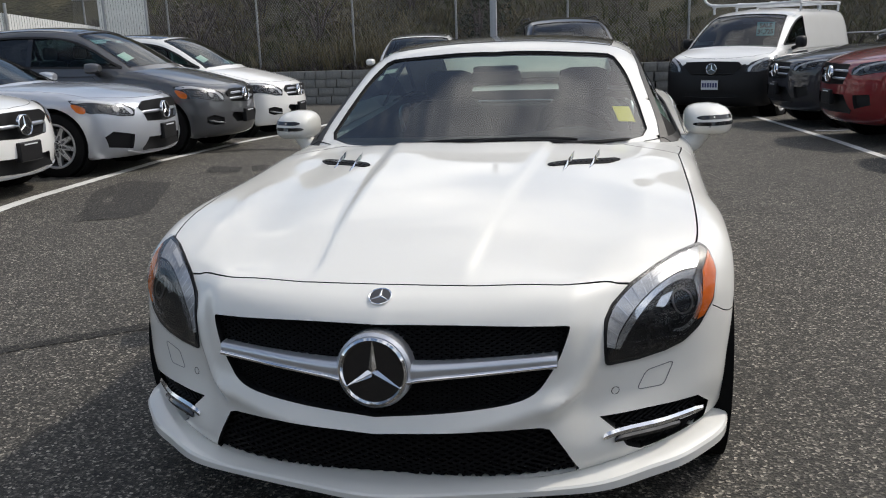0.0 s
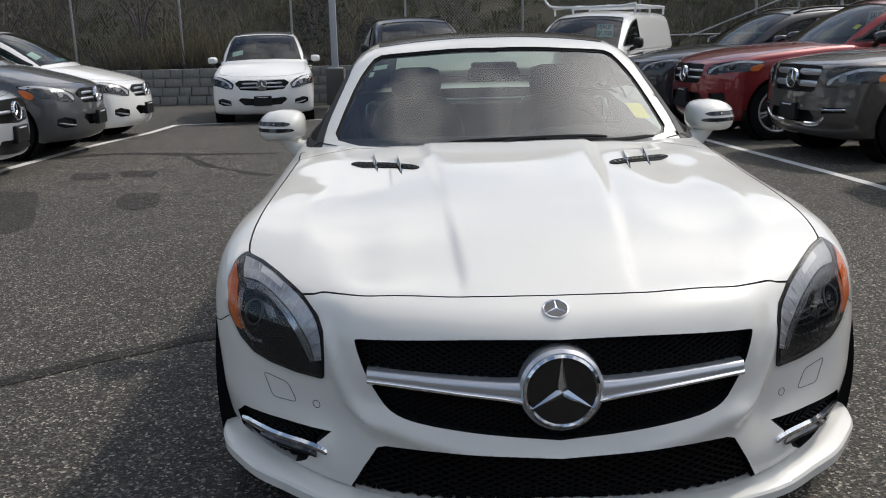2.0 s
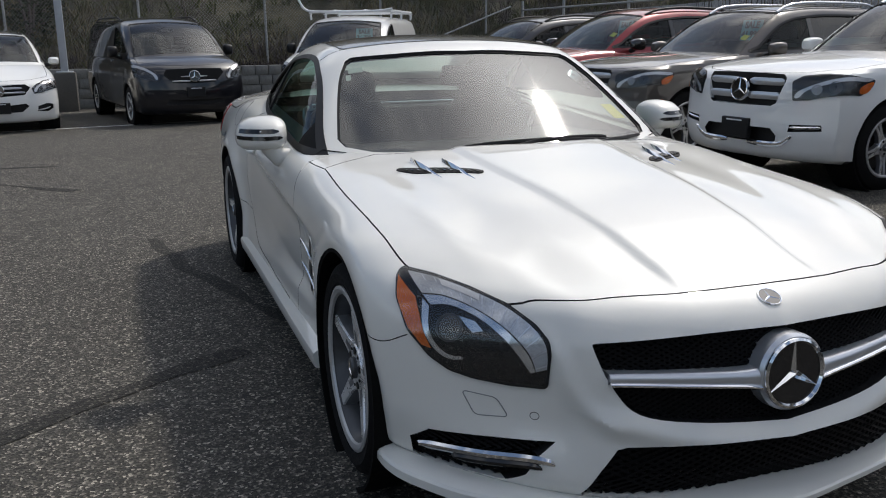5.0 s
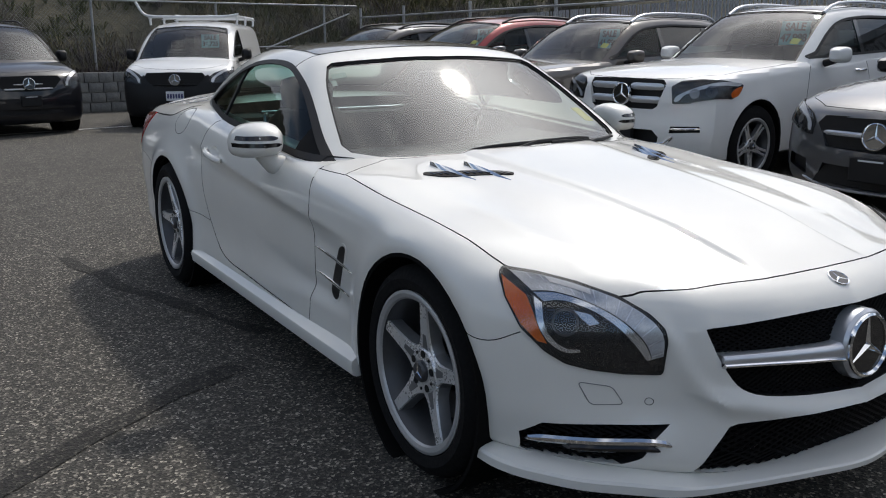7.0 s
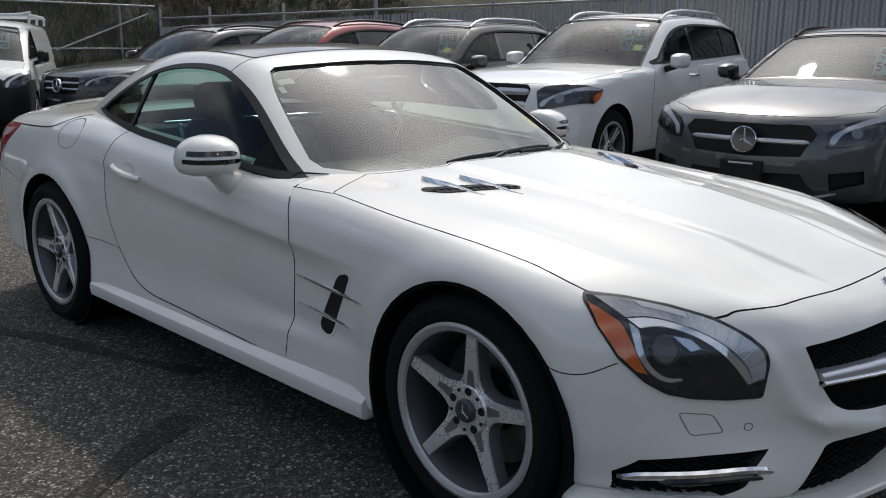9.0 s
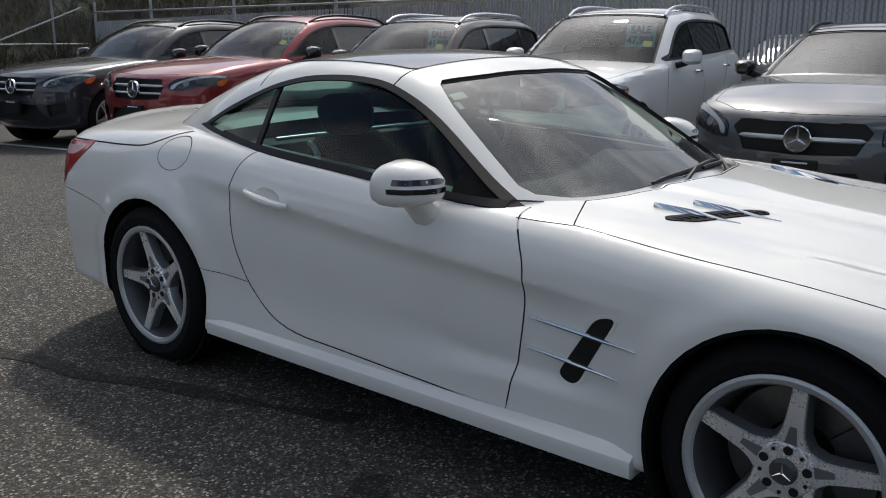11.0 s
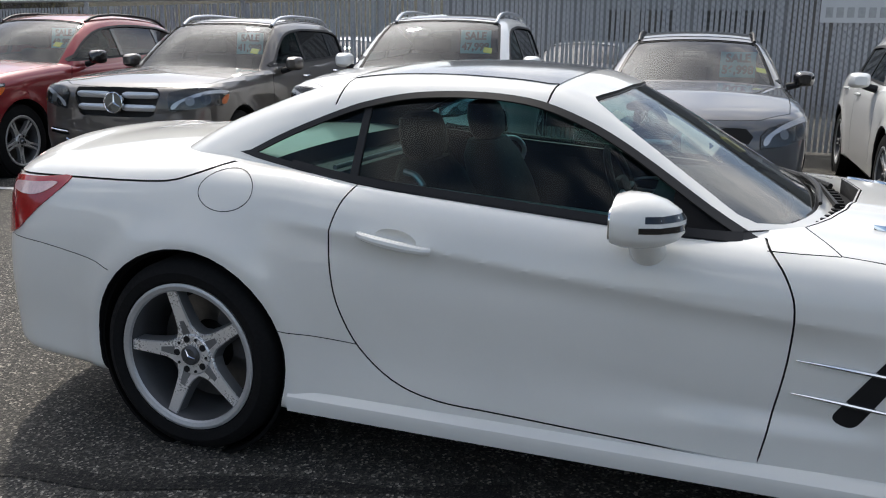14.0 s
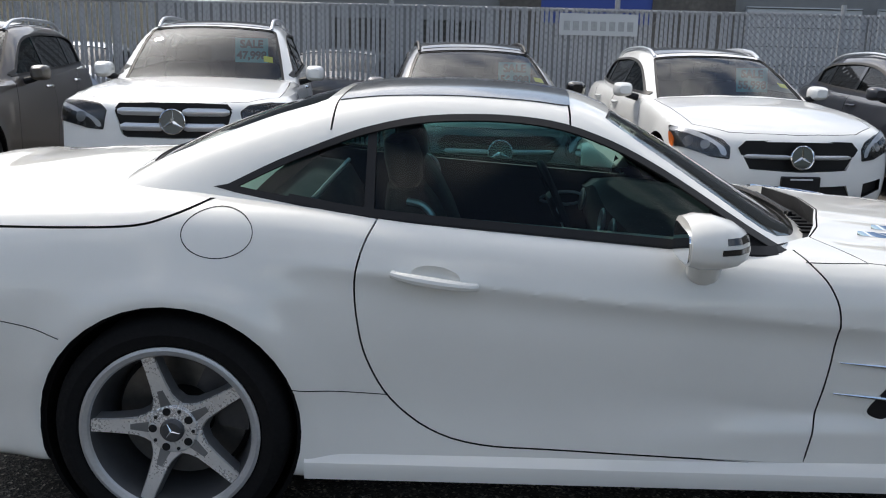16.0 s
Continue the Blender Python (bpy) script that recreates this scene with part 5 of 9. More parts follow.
def build_mirrors(car):
    for s in (-1, 1):
        base = new("door_mirror")
        base.parent = car
        rows = []
        # housing: rounded sections from the glass side to the front
        for y, (x0, x1, z0, z1) in ((1.200, (0.845, 1.005, 0.862, 0.962)), (1.175, (0.840, 1.015, 0.856, 0.970)), (1.135, (0.842, 1.012, 0.856, 0.968)), (1.095, (0.85, 0.995, 0.862, 0.956)), (1.065, (0.868, 0.96, 0.874, 0.936)), (1.052, (0.89, 0.93, 0.89, 0.918))):
            ring = []
            for k in range(24):
                a = 2 * math.pi * k / 24
                c, d = math.cos(a), math.sin(a)
                e = 0.62
                ring.append((s * ((x0 + x1) / 2 + (x1 - x0) / 2 * math.copysign(abs(c) ** e, c)), y, (z0 + z1) / 2 + (z1 - z0) / 2 * math.copysign(abs(d) ** e, d) - 0.03 * max(0, c) * (1 if d > 0 else 0.2) * 0.6))
            rows.append(ring)
        bm = bmesh.new()
        V = shell_grid(bm, rows)
        bm.faces.new(V[-1]), bm.faces.new(V[0][::-1])
        bmesh.ops.recalc_face_normals(bm, faces=bm.faces[:])
        shell_ob = part("housing", mesh_of(bm, angle=50), M_WHITE, base)
        bm = bmesh.new()
        prism(bm, rounded([(s * 0.855, 0.872), (s * 0.995, 0.870), (s * 0.995, 0.935), (s * 0.865, 0.950)], 0.02), "y", 1.199, 1.205)
        part("mirror_glass", mesh_of(bm), M_MIRROR, base)
        bm = bmesh.new()
        tube(bm, [(s * 0.80, 1.13, 0.800), (s * 0.865, 1.135, 0.818), (s * 0.905, 1.14, 0.868)], [0.048, 0.041, 0.040], 14)
        for v in bm.verts:
            v.co.y = 1.13 + (v.co.y - 1.13) * 1.15
        part("stalk", mesh_of(bm), M_WHITE, base)
        tree = BVHTree.FromPolygons([v.co.copy() for v in shell_ob.data.vertices], [tuple(p.vertices) for p in shell_ob.data.polygons])
        for z0, z1, a0, a1 in ((0.918, 0.932, -30, 84), (0.896, 0.909, -38, 92)):
            bm = bmesh.new()
            rows = []
            for az in np.linspace(a0, a1, 18):
                ca, sa = math.cos(radians(az)), math.sin(radians(az))
                near = min(1.0, (az - a0) / 14 + 0.25)
                zm, zh = (z0 + z1) / 2, (z1 - z0) / 2 * near
                row = []
                for z, o in ((zm - zh, 0.0016), (zm + zh, 0.0016), (zm + zh, -0.006), (zm - zh, -0.006)):
                    hit = tree.ray_cast(Vector((s * 0.925, 1.135, z)), Vector((s * sa, -ca, 0)))[0]
                    row.append(tuple(hit + Vector((s * sa, -ca, 0)) * o))
                rows.append(row)
            V = shell_grid(bm, rows)
            bm.faces.new(V[0]), bm.faces.new(V[-1][::-1])
            bmesh.ops.recalc_face_normals(bm, faces=bm.faces[:])
            part("indicator_strip", mesh_of(bm), M_GLOSSBLACK, base)
        grow = Matrix.Translation((s * 0.922, 1.125, 0.905)) @ Matrix.Diagonal((1.16, 1.20, 1.18, 1)) @ Matrix.Translation((-s * 0.922, -1.125, -0.905))
        for ob in base.children:
            if not ob.name.startswith("stalk"):
                ob.data.transform(grow)


def seat(car, x):
    s = new("seat")
    s.parent = car
    bm = bmesh.new()
    box(bm, x - 0.25, x + 0.25, 1.30, 1.82, 0.36, 0.50, 0.06, 3)
    part("cushion", mesh_of(bm), M_LEATHER, s)
    bm = bmesh.new()
    rows = []
    for z, y, w, d in ((0.46, 1.80, 0.24, 0.10), (0.60, 1.84, 0.25, 0.11), (0.78, 1.90, 0.25, 0.10), (0.90, 1.945, 0.215, 0.085), (0.96, 1.965, 0.15, 0.06)):
        rows.append([(x + w * math.copysign(abs(math.cos(a)) ** 0.6, math.cos(a)), y + d * math.copysign(abs(math.sin(a)) ** 0.7, math.sin(a)), z) for a in np.linspace(0, 2 * math.pi, 20, endpoint=False)])
    V = shell_grid(bm, rows)
    bm.faces.new(V[-1]), bm.faces.new(V[0][::-1])
    bmesh.ops.recalc_face_normals(bm, faces=bm.faces[:])
    part("backrest", mesh_of(bm, angle=50), M_LEATHER, s)
    bm = bmesh.new()
    rows = []
    for z, y, w, d in ((0.95, 1.965, 0.08, 0.035), (0.985, 1.965, 0.125, 0.055), (1.05, 1.975, 0.135, 0.06), (1.10, 1.985, 0.12, 0.05), (1.115, 1.985, 0.07, 0.03)):
        rows.append([(x + w * math.copysign(abs(math.cos(a)) ** 0.6, math.cos(a)), y + d * math.copysign(abs(math.sin(a)) ** 0.7, math.sin(a)), z) for a in np.linspace(0, 2 * math.pi, 20, endpoint=False)])
    V = shell_grid(bm, rows)
    bm.faces.new(V[-1]), bm.faces.new(V[0][::-1])
    bmesh.ops.recalc_face_normals(bm, faces=bm.faces[:])
    part("headrest", mesh_of(bm, angle=50), M_LEATHER, s)
    bm = bmesh.new()
    sx = x + (0.24 if x > 0 else -0.24)
    tube(bm, spline([(sx, 1.90, 0.80), (sx * 1.02, 1.87, 0.88), (sx * 1.01, 1.90, 0.93), (sx * 0.97, 1.95, 0.94)], 5), 0.011, 8)
    part("belt_guide", mesh_of(bm), M_SATIN, s)


def build_cabin(car):
    bm = bmesh.new()
    box(bm, -0.69, 0.69, 0.96, 2.39, 0.305, 0.32)
    part("cabin_floor", mesh_of(bm), M_CARPET, car)
    for s in (-1, 1):
        bm = bmesh.new()
        rows = []
        for y in np.linspace(0.96, 2.36, 12):
            zt = float(curve1(ROADSTER["edge"])(y))
            rows.append([(s * 0.685, y, 0.32), (s * 0.655, y, 0.50), (s * 0.665, y, 0.70), (s * 0.70, y, zt - 0.02), (s * 0.745, y, zt - 0.004), (s * 0.75, y, zt - 0.02), (s * 0.70, y, 0.32)])
        V = shell_grid(bm, rows)
        bmesh.ops.recalc_face_normals(bm, faces=bm.faces[:])
        part("door_lining", mesh_of(bm), M_LEATHER, car)
        bm = bmesh.new()
        tube(bm, spline([(s * 0.648, 1.20, 0.76), (s * 0.635, 1.27, 0.79), (s * 0.635, 1.36, 0.785), (s * 0.65, 1.42, 0.75), (s * 0.64, 1.30, 0.735), (s * 0.648, 1.20, 0.76)], 4), 0.007, 6)
        part("inner_door_handle", mesh_of(bm), M_SATIN, car)
    # dashboard, with a hood over the dials and four round vents
    bm = bmesh.new()
    rows = []
    for x in np.linspace(-0.70, 0.70, 29):
        hump = 0.045 * math.exp(-((x - 0.36) / 0.17) ** 2)
        fwd_ = 0.06 * (1 - (x / 0.7) ** 2)
        rows.append([(x, 0.84 - fwd_, 0.78), (x, 0.90 - fwd_, 0.842), (x, 1.06, 0.855 + hump * 0.6), (x, 1.19, 0.845 + hump), (x, 1.235, 0.815 + hump), (x, 1.225, 0.70), (x, 1.17, 0.52), (x, 0.95, 0.45)])
    V = shell_grid(bm, rows)
    bm.faces.new(V[0]), bm.faces.new(V[-1][::-1])
    bmesh.ops.recalc_face_normals(bm, faces=bm.faces[:])
    dash = part("dashboard", mesh_of(bm, angle=50), M_DASH, car)
    for x in (-0.58, -0.11, 0.10, 0.60):
        bm = lathe(bmesh.new(), [(0.030, 0.0), (0.046, 0.004), (0.050, 0.014), (0.042, 0.018), (0.030, 0.010)], 24, "y")
        ob = part("air_vent", mesh_of(bm), M_SATIN, dash)
        ob.matrix_local = pose(x, 1.232, 0.765, 8, 0, 0)
    bm = bmesh.new()
    box(bm, -0.13, 0.13, 1.20, 2.20, 0.32, 0.56, 0.04, 3)
    part("centre_console", mesh_of(bm), M_DASH, car)
    for x in (-0.36, 0.36):
        seat(car, x)
    # steering wheel
    wheel_ = part("steering_wheel", mesh_of(lathe(bmesh.new(), [(0.185 + 0.015 * math.cos(a), 0.015 * math.sin(a)) for a in np.linspace(0, 2 * math.pi, 10, endpoint=False)], 40, "y")), M_LEATHER, car)
    wheel_.matrix_local = pose(0.36, 1.38, 0.775, -24, 0, 0)
    bm = bmesh.new()
    box(bm, -0.07, 0.07, -0.02, 0.03, -0.06, 0.06, 0.02, 2)
    part("hub", mesh_of(bm), M_DASH, wheel_)
    for a in (0.0, math.pi, -math.pi / 2):
        bm = bmesh.new()
        tube(bm, [(0.05 * math.cos(a), 0.0, 0.05 * math.sin(a)), (0.18 * math.cos(a), 0.0, 0.18 * math.sin(a))], 0.014, 8)
        part("spoke", mesh_of(bm), M_SATIN, wheel_)
    # rear bulkhead, parcel shelf, bright wind-deflector rail
    bm = bmesh.new()
    rows = [[(x, 2.14, 0.34), (x, 2.20, 0.80), (x, 2.26, 0.90), (x, 2.50, 0.93), (x, 2.74, 0.94), (x, 2.74, 0.90), (x, 2.30, 0.36)] for x in np.linspace(-0.66, 0.66, 8)]
    V = shell_grid(bm, rows)
    bm.faces.new(V[0]), bm.faces.new(V[-1][::-1])
    bmesh.ops.recalc_face_normals(bm, faces=bm.faces[:])
    part("rear_bulkhead", mesh_of(bm), M_DASH, car)
    bm = bmesh.new()
    tube(bm, [(-0.50, 2.245, 0.925), (0.50, 2.245, 0.925)], 0.009, 8)
    part("deflector_rail", mesh_of(bm), M_SATIN, car)
    bm = bmesh.new()
    lining = onto(lambda x, y, z: cab(x, y, z) + 0.03, "z", 0.86, 1)
    part("headliner", mesh_of(panel(shrink(oriented(ROOF), -0.015), 0.08, lining, -0.006)), M_DASH, car)
    # inner mirror and its sensor pod
    bm = bmesh.new()
    box(bm, -0.115, 0.115, 1.275, 1.302, 1.070, 1.135, 0.022, 3)
    pod = part("inner_mirror", mesh_of(bm), M_GLOSSBLACK, car)
    bm = bmesh.new()
    box(bm, -0.10, 0.10, 1.235, 1.33, 1.128, 1.155, 0.012, 2)
    part("sensor_pod", mesh_of(bm), M_TRIM, pod)
    # cowl, wipers, yellow tag
    topz = onto(low, "z", 0.5, 1)
    bm = bmesh.new()
    prism(bm, shrink(oriented(both(WELL)), 0.006), "z", 0.834, 0.842)
    cowl = part("cowl", mesh_of(bm), M_GRILLE, car)
    for i in range(15):
        x = -0.42 + 0.06 * i
        bm = bmesh.new()
        box(bm, x - 0.012, x + 0.012, 0.60 + 0.22 * x * x, 0.655 + 0.28 * x * x, 0.842, 0.850, 0.002, 1)
        part("rib", mesh_of(bm), M_GRILLE, cowl)
    up = onto(cab, "z", 0.70, 1)
    for line in ([(-0.24, 0.690), (0.08, 0.690), (0.40, 0.742)], [(0.16, 0.688), (0.42, 0.728), (0.60, 0.812)]):
        q = spline(line, 8)
        P = up(np.array([p[0] for p in q]), np.array([p[1] for p in q]))
        bm = bmesh.new()
        tube(bm, [(p[0], p[1] - 0.004, p[2] + 0.008) for p in P], [0.006 + 0.004 * math.sin(math.pi * i / (len(P) - 1)) for i in range(len(P))], 6)
        w = part("wiper", mesh_of(bm), M_TRIM, car)
        bm = bmesh.new()
        tube(bm, [(P[0][0] + 0.10, P[0][1] - 0.060, P[0][2] - 0.014), (P[len(P) // 2][0], P[len(P) // 2][1] - 0.012, P[len(P) // 2][2] + 0.012)], [0.010, 0.007], 6)
        part("arm", mesh_of(bm), M_TRIM, w)
    for q in ([(-0.535, 1.275), (-0.475, 1.262), (-0.470, 1.292), (-0.530, 1.305)], [(-0.555, 1.235), (-0.535, 1.230), (-0.528, 1.262), (-0.548, 1.268)]):
        part("sticker", mesh_of(panel(oriented(q), 0.05, up, -0.014, 0.002)), M_PAPER, car, "small pale sticker on the windscreen")
    tag = oriented([(0.560, 0.930), (0.628, 0.955), (0.600, 1.035), (0.532, 1.008)])
    part("yellow_tag", mesh_of(panel(tag, 0.05, up, -0.012, 0.002)), M_NOTE, car)
    bm = bmesh.new()
    box(bm, -0.60, 0.60, -0.6, 3.3, 0.14, 0.20)
    part("underbody", mesh_of(bm), M_CARPET, car)


build_roadster()


# ---------------------------------------------------------------- the other parked cars
BODY_CACHE = {}


def lamp_tools(f, o, d):
    """Places an outline of front (x, z) and side (y, z) points on a car's right front corner."""
    d = Vector(d).normalized()
    u = Vector((0, 0, 1)).cross(d).normalized()
    v, o = d.cross(u), Vector(o)

    def uv(kind, a, b):
        p = onto(f, "y", 0.1, -1)(np.array([a]), np.array([b]))[0] if kind == "f" else onto(f, "x", -0.1, -1)(np.array([a]), np.array([b]))[0]
        q = Vector(p) - o
        return (q.dot(u), q.dot(v))

    def place(side):
        def go(a, b):
            a, b = np.asarray(a, float), np.asarray(b, float)
            O = np.array(o)[None, :] + a[:, None] * np.array(u)[None, :] + b[:, None] * np.array(v)[None, :]
            P = solve(f, O, np.tile(np.array(d), (len(a), 1)), 2.0)
            return P * np.array((-1, 1, 1)) if side > 0 else P
        go.out = Vector((d.x * -side, d.y, d.z))
        return go
    return uv, place


def car_meshes(kind, T):
    """The skins of one kind of car, built once: painted pieces, shell, glass, lamps."""
    if kind in BODY_CACHE:
        return BODY_CACHE[kind]
    f, g = car_shape(T)
    wb, R, yr = T["wheelbase"], T["R"], T["rear"][2][1]
    zmid = T["zmid"]
    body = ring_solid(f, -0.15, yr - 0.55, zmid, 0.95, 0.55, ring=96, along=66, ends=22)
    c = bmesh.new()
    for wy in (0.0, wb):
        for lo_, hi_ in ((-1.3, -0.58), (0.58, 1.3)):
            prism(c, arch(wy, R + 0.045, R + 0.01, 32), "x", lo_, hi_)
    y0, y1 = T["cab"]
    prism(c, [(-0.66, y0), (0.66, y0), (0.66, y1), (-0.66, y1)], "z", 0.45, 2.2)
    body = cut(body, c)
    c = bmesh.new()
    for poly in T["mouths"]:
        if min(abs(p[0]) for p in poly) > 0.02:
            prism(c, oriented(poly), "y", -1.6, -0.40), prism(c, oriented(mirrored(poly)), "y", -1.6, -0.40)
        else:
            prism(c, oriented(poly), "y", -1.6, T["nose"][2][1] + T.get("mouth_depth", 0.10))
    body = cut(body, c)
    c = bmesh.new()
    hood = oriented(T["hood"])
    ring_prism(c, shrink(hood, -0.003), shrink(hood, 0.003), "z", T["edge"][0][1] - 0.12, 1.6)
    for lo_, hi_ in ((-1.3, -0.70), (0.70, 1.3)):
        for line in T["doors"]:
            prism(c, ribbon(spline(line, 4), 0.006), "x", lo_, hi_)
    body = cut(body, c)
    cz = T.get("cladding", 0.0)
    pieces = split(body, [
        ("bonnet", lambda C, N: inside(hood, C[:, 0], C[:, 1]) & (C[:, 2] > T["edge"][0][1] - 0.08)),
        ("cladding", lambda C, N: (C[:, 2] < cz) & (C[:, 1] < T.get("clad_to", 9))),
    ], M_WHITE2, M_TRIM, f, 0.008)
    shell = ring_solid(g, T["cab"][0] + 0.5, T["cab"][1] - 0.3, T["gz"] - 0.1, 0.8, 0.6, ring=76, along=40, ends=14)
    c = bmesh.new()
    c.from_mesh(ring_solid(lambda x, y, z: g(x, y, z) + 0.03, T["cab"][0] + 0.5, T["cab"][1] - 0.3, T["gz"] - 0.1, 0.8, 0.6, ring=56, along=28, ends=10))
    shell = cut(shell, c)
    roof, edge = curve1(T["roof"]), curve1(T["edge"])
    wa, wz = T["glass_y"]
    ys = np.linspace(wa, wz, 22)
    side = [(y, float(edge(y)) + 0.035) for y in ys[::-1]] + [(y, max(float(roof(y - T["bow"] * 0.45)) - T.get("header", 0.115), float(edge(y)) + 0.045)) for y in ys]
    side = oriented(rounded(side, 0.02, 2))
    ws = oriented(T["screen"])
    bl = oriented(T["backlight"])
    c = bmesh.new()
    prism(c, [(-2, -2), (2, -2), (2, 8), (-2, 8)], "z", -1.0, T["gz"] - 0.06)
    for lo_, hi_ in ((-1.3, -0.40), (0.40, 1.3)):
        prism(c, side, "x", lo_, hi_)
    prism(c, ws, "z", T["gz"] - 0.2, 2.4)
    prism(c, bl, "z" if T.get("back_axis", "z") == "z" else "y", *((T["gz"] - 0.2, 2.4) if T.get("back_axis", "z") == "z" else (T["cab"][1] - 0.5, 6.0)))
    shell = cut(shell, c)
    shells = split(shell, [], M_WHITE2, M_TRIM, g, 0.008)
    up = onto(g, "z", T["gz"] - 0.12, 1)
    meshes = {"body": pieces["rest"], "bonnet": pieces["bonnet"]}
    for i, piece in enumerate(islands(shells["rest"])):
        meshes["shell_%d" % i] = piece
    if "cladding" in pieces:
        meshes["cladding"] = pieces["cladding"]
    meshes["screen"] = mesh_of(panel(shrink(ws, -0.012), 0.08, up, -0.012))
    meshes["screen_seal"] = mesh_of(panel_ring(shrink(ws, -0.004), shrink(ws, 0.022), up, -0.008))
    if T.get("roof_panel"):
        meshes["roof_panel"] = mesh_of(panel(oriented(T["roof_panel"]), 0.1, up, 0.004, 0.01))
    if T.get("back_axis", "z") == "z":
        meshes["backlight"] = mesh_of(panel(shrink(bl, -0.012), 0.1, up, -0.010))
    else:
        meshes["backlight"] = mesh_of(panel(shrink(bl, -0.012), 0.1, onto(g, "y", T["cab"][1] - 0.5, 1), -0.010))
    for s, tag in ((-1, "r"), (1, "l")):
        at = onto(g, "x", 0.1 * s, s)
        cuts = [wa - 1] + T["pillars"] + [wz + 1]
        for i in range(len(cuts) - 1):
            poly = clip_y(clip_y(shrink(side, 0.004), cuts[i] + 0.03, 1), cuts[i + 1] - 0.03, -1)
            if len(poly) > 3:
                meshes["pane_%s%d" % (tag, i)] = mesh_of(panel(poly if s > 0 else poly[::-1], 0.08, at, -0.014))
        for i, y in enumerate(T["pillars"]):
            zb = float(edge(y)) + 0.03
            zt = float(roof(y)) - T.get("header", 0.115) + 0.01
            poly = oriented([(y - 0.034, zb), (y + 0.034, zb), (y + 0.034, zt), (y - 0.034, zt)])
            meshes["pillar_%s%d" % (tag, i)] = mesh_of(panel(poly if s > 0 else poly[::-1], 0.06, at, -0.008, 0.012))
        meshes["seal_" + tag] = mesh_of(panel_ring(shrink(side, -0.010), shrink(side, 0.014), at, 0.003))
    uv, place = lamp_tools(f, T["lamp_o"], T["lamp_d"])
    lamp = oriented([tuple(p) for p in rounded([uv(*q) for q in T["lamp"]], 0.014, 3)])
    U = np.array(lamp)
    (u0, v0), (u1, v1) = U.min(0), U.max(0)
    ex = lambda q: (u0 + q[0] * (u1 - u0), v0 + q[1] * (v1 - v0))
    for s, tag in ((-1, "r"), (1, "l")):
        at = place(s)
        flip = (lambda q: q) if s < 0 else (lambda q: q[::-1])
        meshes["lamp_" + tag] = mesh_of(panel(flip(lamp), 0.05, at, 0.004))
        meshes["lens_" + tag] = mesh_of(panel(flip(lamp), 0.05, at, 0.012))
        meshes["lampseal_" + tag] = mesh_of(panel_ring(shrink(lamp, -0.003), shrink(lamp, 0.007), at, 0.005))
        for nm, pl in (("guide", T["guide"]), ("amber", T["amber"])):
            if pl:
                meshes[nm + "_" + tag] = mesh_of(panel(flip(oriented([ex(q) for q in spline(pl, 4, True)])), 0.05, at, 0.007))
        for i, e in enumerate(T["eyes"]):
            cc = ex(e[:2])
            circ = [(cc[0] + e[2] * math.cos(a), cc[1] + e[2] * math.sin(a)) for a in np.linspace(0, 2 * math.pi, 20, endpoint=False)]
            meshes["eye%d_%s" % (i, tag)] = mesh_of(panel(flip(circ), 0.05, at, 0.008))
    fw = onto(f, "y", 0.1, -1)
    meshes["_fw"], meshes["_f"], meshes["_g"], meshes["_up"] = fw, f, g, up
    meshes["_back"] = []
    for poly in T["mouths"]:
        yb = T["nose"][2][1] + T.get("mouth_depth", 0.10)
        if min(abs(p[0]) for p in poly) > 0.02:
            for q in (poly, mirrored(poly)):
                meshes["_back"].append(mesh_of(panel(shrink(oriented(q), -0.008), 0.06, fw, -0.035, 0.006)))
        else:
            bm = bmesh.new()
            prism(bm, oriented(shrink(oriented(poly), -0.01)), "y", yb - 0.012, yb - 0.002)
            meshes["_back"].append(mesh_of(bm))
    BODY_CACHE[kind] = meshes
    return meshes


def repaint(ob, paint):
    for sl in ob.material_slots:
        if sl.material in (M_WHITE2,):
            sl.link = "OBJECT"
            sl.material = paint


def placed(name, me, mt, parent, label=""):
    """A shared mesh under a car, its material on the object."""
    if not me.materials:
        me.materials.append(mt)
    ob = new(name, me)
    ob.parent = parent
    if me.materials[0] is not mt and mt is not None:
        ob.material_slots[0].link = "OBJECT"
        ob.material_slots[0].material = mt
    return tagged(ob, label)


def bar_mesh(bm, pts, hh, depth):
    blade(bm, [Vector(p) for p in pts], hh, depth)


